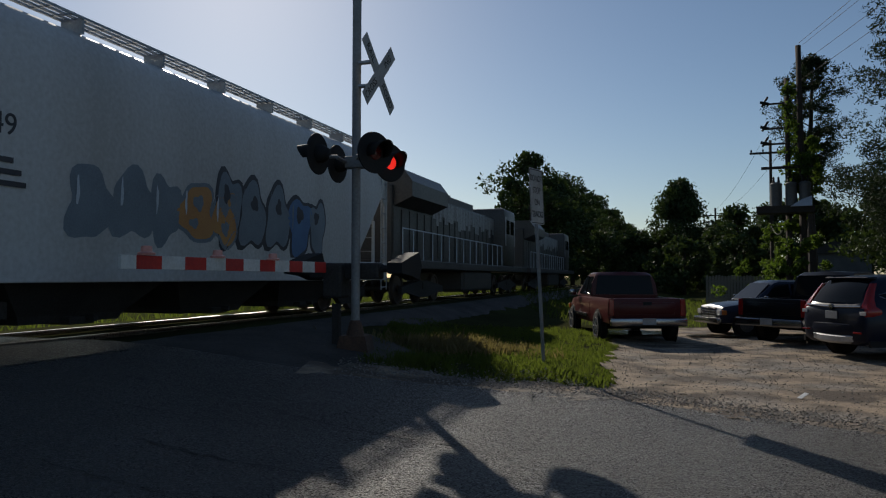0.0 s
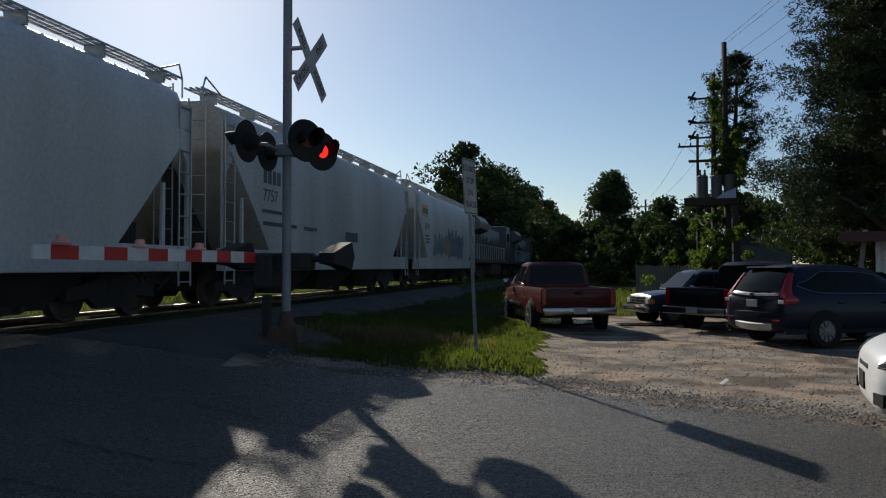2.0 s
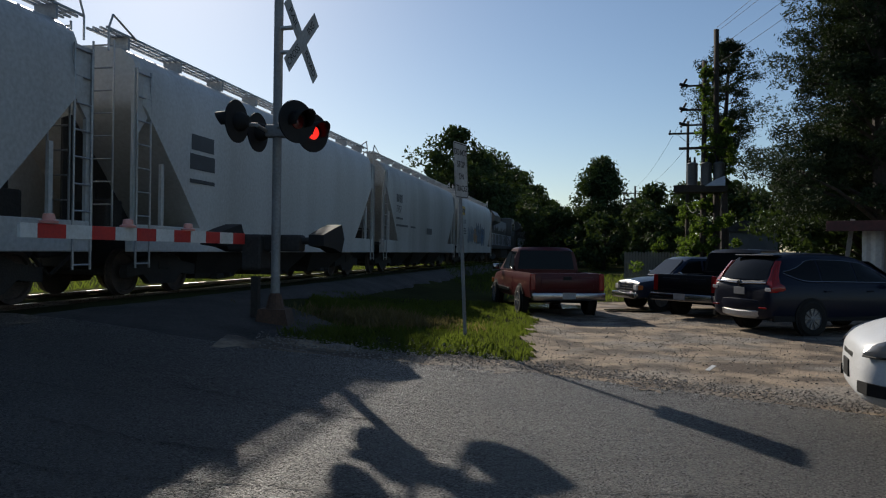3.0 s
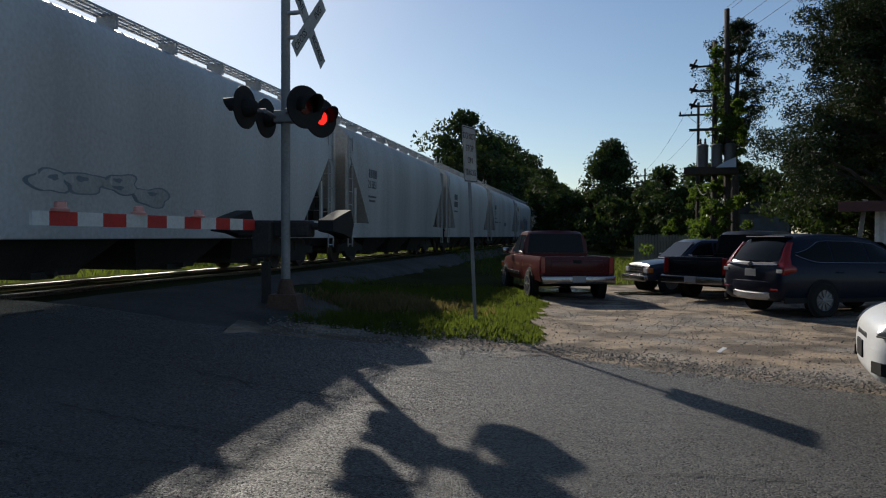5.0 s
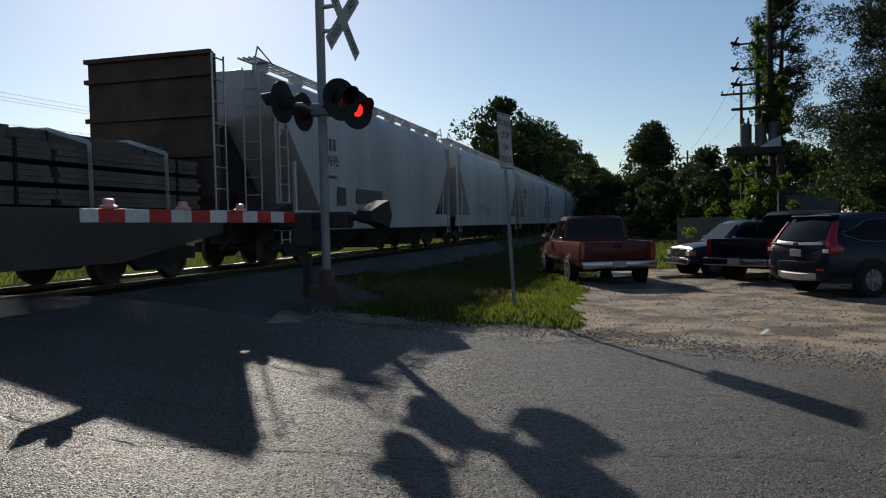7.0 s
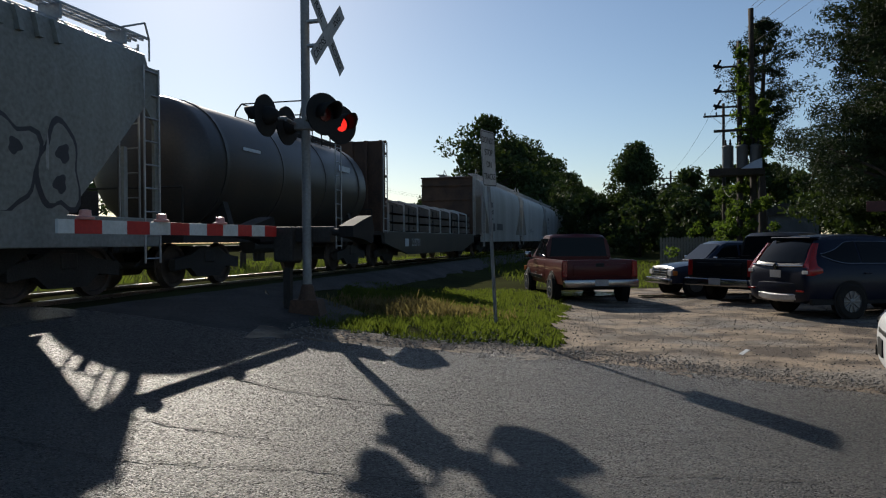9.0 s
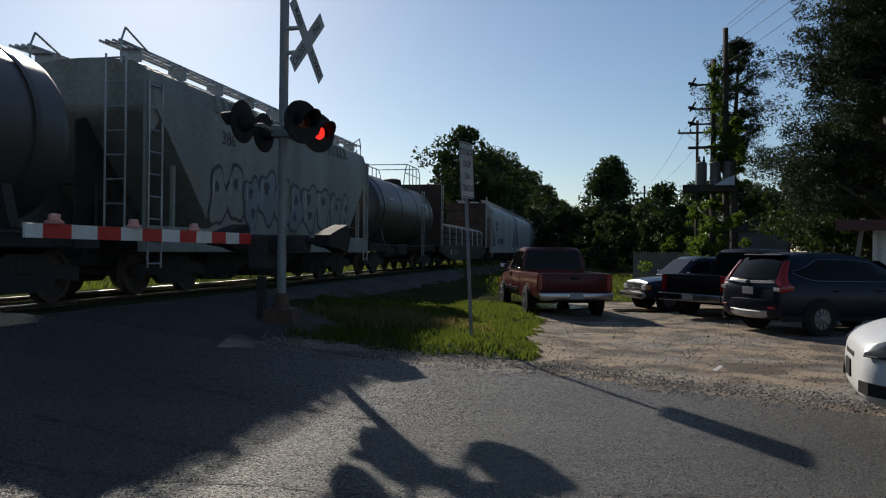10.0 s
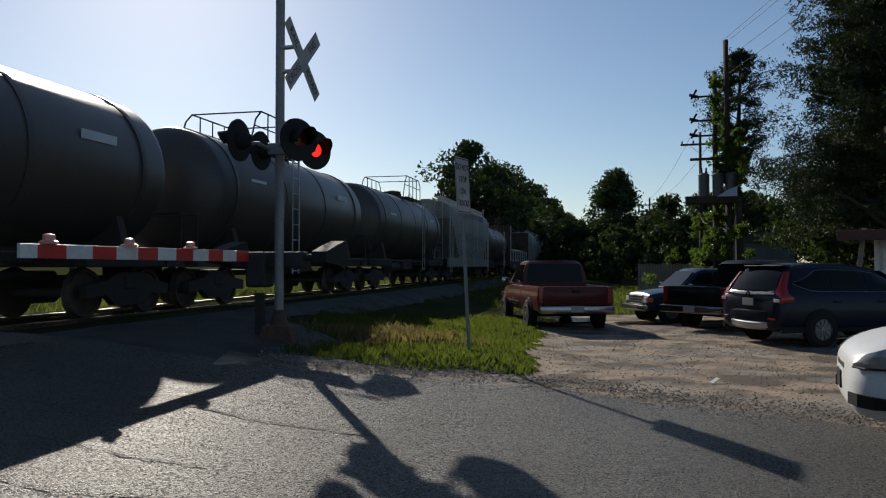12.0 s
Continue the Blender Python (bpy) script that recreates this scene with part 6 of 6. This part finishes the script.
crack([(0.8, 5.9), (1.9, 5.7), (2.8, 5.8)], 13, 0.008)
crack([(3.4, 6.4), (3.5, 6.0), (3.3, 5.6)], 7, 0.012)


def puddle(x, y, a, b, seed):
    bm = B()
    ring = []
    for i in range(28):
        t = 2 * math.pi * i / 28
        k = 1 + 0.25 * noise.noise((math.cos(t) * 1.3, math.sin(t) * 1.3, seed))
        ring.append(bm.verts.new((a * k * math.cos(t), b * k * math.sin(t), 0)))
    bm.faces.new(ring)
    ob = part("puddle", bm, WATER, at=pose(x, y, 0.062))
    tagged(ob, "shallow puddle of muddy water under the red pickup", "puddle", kind="structure")


WATER = mat("muddy_water", (0.05, 0.042, 0.032), (0.04, 0.033, 0.025), rough=0.08, bump=0, spec=0.5)
puddle(5.3, 21.6, 1.5, 0.9, 2)
puddle(7.6, 20.6, 1.0, 0.35, 5)

bm = B()
box(bm, (0, 0, 0), (0.15, 0.07, 0.006), 0.002)
for v in bm.verts:
    v.co.z += 0.03 * math.sin(v.co.x * 14)
tagged(part("litter", bm, WHITE_SHEET, at=pose(4.86, 10.1, 0.06, 4, -3, 25)), "crumpled white paper scrap lying on the dirt", "litter")


# ---- utility poles and wires ----
def pole(x, y, top, r=0.15, arms=(), label="weathered wooden utility pole with crossarm", lean=0.0):
    p = thing("utility_pole", pose(x, y, ground_z(x, y) - 0.2, 0, lean, 0), label, "utility pole", "utility poles")
    bm = B()
    limb(bm, [(0, 0, 0), (0.02, 0, top * 0.5), (0, 0, top + 0.2)], r, r * 0.62, 12)
    part("shaft", bm, WOOD_POLE, p, smooth=True)
    for z, half, ang in arms:
        rot = Matrix.Rotation(radians(ang), 3, "Z")
        bm = B()
        box(bm, (0, 0, z), (2 * half, 0.1, 0.12), 0.01, rot)
        arm = part("crossarm", bm, WOOD_POLE, p)
        for k in (-0.92, -0.35, 0.35, 0.92):
            c = rot @ Vector((half * k, 0, 0))
            bm = B()
            lathe(bm, [(z + 0.06, 0.02), (z + 0.12, 0.055), (z + 0.17, 0.05), (z + 0.22, 0.025), (z + 0.25, 0.03)], "z", 10, (c.x, c.y, 0))
            part("insulator", bm, PLASTIC, arm)
        for sg in (-1, 1):
            a, b = rot @ Vector((sg * half * 0.6, -0.06, 0)), rot @ Vector((0, -0.06, 0))
            bm = B()
            rod(bm, (a.x, a.y, z), (b.x, b.y, z - 0.6), 0.015, n=6)
            part("brace", bm, GALV, arm)
    return p


def wire(a, b, sag, r=0.009, name="power_line", label="thin black overhead power line"):
    a, b = Vector(a), Vector(b)
    bm = B()
    pts = [a.lerp(b, k / 14) - Vector((0, 0, sag * 4 * (k / 14) * (1 - k / 14))) for k in range(15)]
    pipe(bm, pts, r, 5)
    return tagged(part(name, bm, BLACK), label, "power line", "overhead wires")


tall = pole(15.85, 32.4, 12.0, 0.19, label="tall dark utility pole overgrown with climbing vine", lean=-0.6)
twin = pole(15.3, 32.65, 10.6, 0.17, label="dark wooden pole of a transformer platform")
mid_pole = pole(19.55, 43.9, 9.9, 0.14, arms=((9.35, 1.15, -20),))
far_pole = pole(29.5, 79.8, 9.2, 0.16, arms=((8.6, 1.3, -20), (7.9, 1.3, -20)))
pole(9.0, -26.0, 12.5, 0.18, arms=((12.0, 1.3, 0),))
for k, (dx, z) in enumerate(((-0.1, 12.1), (0.1, 12.05), (0.05, 11.2), (-0.1, 10.4))):
    wire((15.85 + dx, 32.4, z), (8.0 + 0.65 * k, -26.0, 12.3), 0.5)
wire((15.85, 32.4, 11.6), (19.5, 43.9, 9.6), 0.3)
wire((15.85, 32.4, 11.0), (20.4, 43.6, 9.6), 0.3)
wire((19.0, 44.1, 9.6), (29.2, 79.8, 8.85), 0.6)
wire((20.4, 43.6, 9.6), (30.2, 79.8, 8.85), 0.6)
wire((15.4, 32.5, 5.0), (19.5, 43.9, 4.9), 1.0, 0.02)


def transformer_bank():
    t = thing("transformer_bank", pose(15.1, 32.3, 0, 0, 0, -24), "grey pole-mounted transformers on a timber platform", "transformers")
    bm = B()
    box(bm, (-0.1, 0, 4.55), (2.3, 0.9, 0.12), 0.01)
    box(bm, (-0.1, -0.42, 4.7), (2.3, 0.06, 0.22))
    part("platform", bm, WOOD_POLE, t)
    bm = B()
    quad_panel(bm, [(0.1, -0.5, 4.75), (0.95, -0.5, 4.75), (0.95, -0.35, 5.2), (0.55, -0.35, 5.05)], 0.04)
    part("side_board", bm, ALU, t)
    for k, x in enumerate((-0.45, 0.15, 0.7)):
        bm = B()
        lathe(bm, [(4.62, 0.2), (4.64, 0.24), (5.75, 0.24), (5.8, 0.26), (5.86, 0.2), (5.9, 0.02)], "z", 18, (x, 0, 0))
        can = part("transformer", bm, CAN_GREY, t, smooth=True)
        for dx in (-0.1, 0.1):
            bm = B()
            lathe(bm, [(5.86, 0.05), (5.95, 0.06), (6.0, 0.035), (6.08, 0.05), (6.14, 0.02)], "z", 8, (x + dx, 0, 0))
            part("bushing", bm, PLASTIC, can)
    bm = B()
    box(bm, (0.0, 0.1, 6.55), (2.1, 0.1, 0.12), 0.01)
    part("crossarm", bm, WOOD_POLE, t)
    for z in (8.3, 9.4, 7.6):
        bm = B()
        box(bm, (-0.5, 0, z), (0.9, 0.08, 0.08), 0.01)
        arm = part("cutout_arm", bm, WOOD_POLE, t)
        bm = B()
        rod(bm, (-0.98, -0.05, z - 0.1), (-0.74, -0.05, z + 0.32), 0.05, n=8)
        rod(bm, (-1.05, -0.05, z + 0.1), (-0.7, -0.05, z), 0.07, n=8)
        part("fuse_cutout", bm, PLASTIC, arm)
    return t


transformer_bank()


def climbing_vine(x, y, z0, z1, r, seed, per=70):
    rng = np.random.default_rng(seed)
    n = int((z1 - z0) * 5)
    a, k = rng.uniform(0, 6.28, n), rng.uniform(0, 1, n)
    rad = r * (1.15 - 0.8 * k ** 2)
    c = np.stack([x + rad * np.cos(a) * 0.6, y + rad * np.sin(a) * 0.6, z0 + (z1 - z0) * k], 1)
    v, f = leaf_cloud(rng, c, np.full(n, 0.3), per, 0.085)
    ob = leaf_mesh("climbing_vine", None, VINE, v, f)
    return tagged(ob, "green vine climbing the utility pole", "vine", kind="stuff")


climbing_vine(16.05, 32.3, 0, 8.0, 0.95, 3, 120)
climbing_vine(15.2, 32.6, 0, 4.2, 0.6, 4)
climbing_vine(15.35, 32.6, 5.5, 10.4, 0.3, 9, 60)
climbing_vine(19.4, 43.5, 0, 5.0, 1.1, 5)
climbing_vine(17.6, 42.0, 0, 2.6, 2.2, 6)

# beyond the track: a line of poles along it
line = [Vector((-19.5, 56.7, 0)) + D_ * k for k in (-45, 0, 45, 90)]
for q in line:
    pole(q.x, q.y, 10.0, 0.15, arms=((9.5, 0.7, -17 + 90),), label="wooden utility pole beyond the railway track")
for a, b in zip(line[:-1], line[1:]):
    for dx, z in ((-0.5, 9.85), (0.5, 9.85), (0.0, 8.4), (0.0, 10.2)):
        wire((a.x + dx, a.y, z), (b.x + dx, b.y, z), 0.5)


# ---- the shed, its sign and the far buildings ----
CORRUGATED = mat("corrugated_metal", (0.62, 0.62, 0.6), (0.38, 0.37, 0.35), rough=0.5, metal=0.15, fine=10, coarse=1.2, bump=0.05, streak=True)
FASCIA = mat("dark_red_fascia", (0.12, 0.03, 0.025), (0.06, 0.025, 0.02), rough=0.6, fine=14, bump=0.1)
PALE_BOARD = mat("pale_notice_board", (0.8, 0.78, 0.7), (0.66, 0.63, 0.55), rough=0.6, fine=6, coarse=2, bump=0.02)
NEON = mat("unlit_glass_tube", (0.75, 0.75, 0.72), (0.6, 0.6, 0.58), rough=0.2, bump=0)
MAROON = mat("maroon_sign_paint", (0.13, 0.018, 0.03), (0.08, 0.012, 0.02), rough=0.4, bump=0.02)
PICKET = mat("grey_fence_board", (0.28, 0.25, 0.21), (0.15, 0.13, 0.11), rough=0.85, fine=20, bump=0.3, streak=True)


def shed():
    s = thing("shed", pose(12.75, 18.0, 0, 0, 0, -41), "low corrugated metal shed with dark red roof edge", "shed")
    L, W, H = 7.0, 4.0, 2.35
    bm = B()
    n = int(L / 0.1)
    prof = []
    for i in range(n + 1):
        prof.append((L * i / n, 0.0 if i % 2 else -0.028))
    loft(bm, [[(x, y, z) for x, y in prof] for z in (0.0, H)], closed=False)
    box(bm, (L / 2, W, H / 2), (L, 0.08, H))
    box(bm, (0.04, W / 2, H / 2), (0.08, W, H))
    box(bm, (L - 0.04, W / 2, H / 2), (0.08, W, H))
    box(bm, (L / 2, 0.05, H / 2), (L - 0.1, 0.06, H))
    part("wall", bm, CORRUGATED, s)
    bm = B()
    rot = Matrix.Rotation(radians(4), 3, "X")
    box(bm, (L / 2 - 0.15, W / 2, H + 0.22), (L + 1.2, W + 1.3, 0.1), 0.01, rot)
    part("roof", bm, CORRUGATED, s)
    bm = B()
    box(bm, (L / 2 - 0.15, -0.66, H + 0.1), (L + 1.2, 0.06, 0.26), 0.008)
    part("fascia", bm, FASCIA, s)
    bm = B()
    box(bm, (0.92, -0.06, 1.75), (0.62, 0.04, 0.95), 0.006)
    notice = part("notice_board", bm, PALE_BOARD, s, "pale yellowed notice board")
    bm = B()
    box(bm, (0.8, -0.085, 1.95), (0.2, 0.008, 0.3))
    part("notice", bm, YELLOW_PLATE, notice)
    for x in (0.55, 1.3):
        bm = B()
        box(bm, (x, -0.07, 1.2), (0.09, 0.08, 2.4))
        part("door_post", bm, PICKET, s)
    bm = B()
    box(bm, (-0.35, -0.3, 1.3), (0.11, 0.06, 2.7), 0.005, Matrix.Rotation(radians(7), 3, "Y"))
    part("leaning_board", bm, PICKET, s)
    bm = B()
    pipe(bm, [(2.0, -0.62, 2.3), (2.0, -1.0, 2.45), (2.0, -1.15, 2.3)], 0.03)
    lathe(bm, [(2.3, 0.03), (2.22, 0.08), (2.08, 0.16), (2.07, 0.1)], "z", 16, (2.0, -1.15, 0))
    part("barn_lamp", bm, WHITE_SHEET, s, smooth=True)
    return s


shed()


def arrow_sign():
    s = thing("arrow_sign", pose(8.38, 11.38, -0.1, 0, 0, -36), "maroon arrow-tailed shop sign outlined with unlit tubes", "shop sign")
    # the tail of the sign is notched; it reaches away to one side of its post
    def tail(k, grow):
        return [(0.0 - grow, 4.12 - grow), (0.42 - grow * 0.2, 4.53), (0.1 - grow, 4.93 + grow), (2.6 + grow, 4.93 + grow), (2.6 + grow, 4.12 - grow)]
    bm = B()
    prism(bm, [(x + 0.18, z) for x, z in tail(0, -0.1)], -0.06, 0.06, "y")
    part("panel", bm, MAROON, s)
    bm = B()
    o = [(x + 0.18, z) for x, z in tail(0, -0.055)]
    for a, b in zip(o, o[1:] + o[:1]):
        rod(bm, (a[0], -0.07, a[1]), (b[0], -0.07, b[1]), 0.014, n=8)
    part("border", bm, WHITE_SHEET, s)
    bm = B()
    o = [(x + 0.12, z) for x, z in tail(0, 0.06)]
    for a, b in zip(o, o[1:] + o[:1]):
        rod(bm, (a[0], -0.1, a[1]), (b[0], -0.1, b[1]), 0.016, n=8)
    part("tube", bm, NEON, s)
    bm = B()
    rod(bm, (1.9, 0.12, 0), (1.9, 0.12, 5.0), 0.07, n=12)
    part("post", bm, GALV, s)
    for k in range(3):
        bm = B()
        box(bm, (0.95 + 0.5 * k, -0.064, 4.53), (0.34, 0.006, 0.34))
        part("lettering", bm, WHITE_SHEET, s)
    return s


arrow_sign()


def far_building():
    b = thing("building", pose(33.0, 62.0, 0, 0, 0, -28), "low grey building half hidden by trees", "building")
    bm = B()
    box(bm, (0, 0, 1.8), (5.0, 6.0, 3.6))
    part("wall", bm, CAN_GREY, b)
    bm = B()
    prism(bm, [(-2.8, 3.6), (2.8, 3.6), (2.8, 3.75), (0, 4.6), (-2.8, 3.75)], -3.3, 3.3, "y")
    part("roof", bm, UNDER, b)


far_building()


def picket_fence(x0, y0, x1, y1, h):
    f = thing("fence", pose(0, 0, 0), "weathered grey board fence behind the lot", "fence")
    L = math.hypot(x1 - x0, y1 - y0)
    n = int(L / 0.16)
    ang = math.degrees(math.atan2(y1 - y0, x1 - x0))
    bm = B()
    prism(bm, [(-0.07, 0), (0.07, 0), (0.07, h - 0.06), (0, h), (-0.07, h - 0.06)], -0.011, 0.011, "y")
    first = None
    for i in range(n):
        k = i / n
        m = pose(x0 + (x1 - x0) * k, y0 + (y1 - y0) * k, ground_z(x0, y0) - 0.1 + 0.03 * math.sin(i * 5), 0, 0, ang)
        first = part("fence_board", bm, PICKET, f, at=m) if first is None else again(first, m)
    for z in (0.5, h - 0.45):
        bm = B()
        box(bm, (L / 2, 0.03, z), (L, 0.035, 0.09))
        part("fence_rail", bm, PICKET, f, at=pose(x0, y0, 0, 0, 0, ang))


picket_fence(15.2, 42.6, 18.2, 41.2, 1.9)


def sedan_motion():
    rows = []
    for t, back in ((0.0, 0.1), (3.0, 0.06), (6.0, 0.08), (9.5, 0.03), (10.5, 0.0), (12.0, 0.0)):
        p = SEDAN_NOSE - SEDAN_WAY * back
        rows.append((t, Matrix.Translation((p.x, p.y, ground_z(p.x, p.y) + 0.02)) @ Matrix.Rotation(math.atan2(-SEDAN_WAY.x, SEDAN_WAY.y), 4, "Z")))
    SEDAN.scale = (1.12, 1.12, 1.16)
    walk(SEDAN, rows)


SEDAN_WAY = Vector((-0.885, 0.465, 0)).normalized()
SEDAN_NOSE = Vector((4.76, 7.05, 0))


motions()
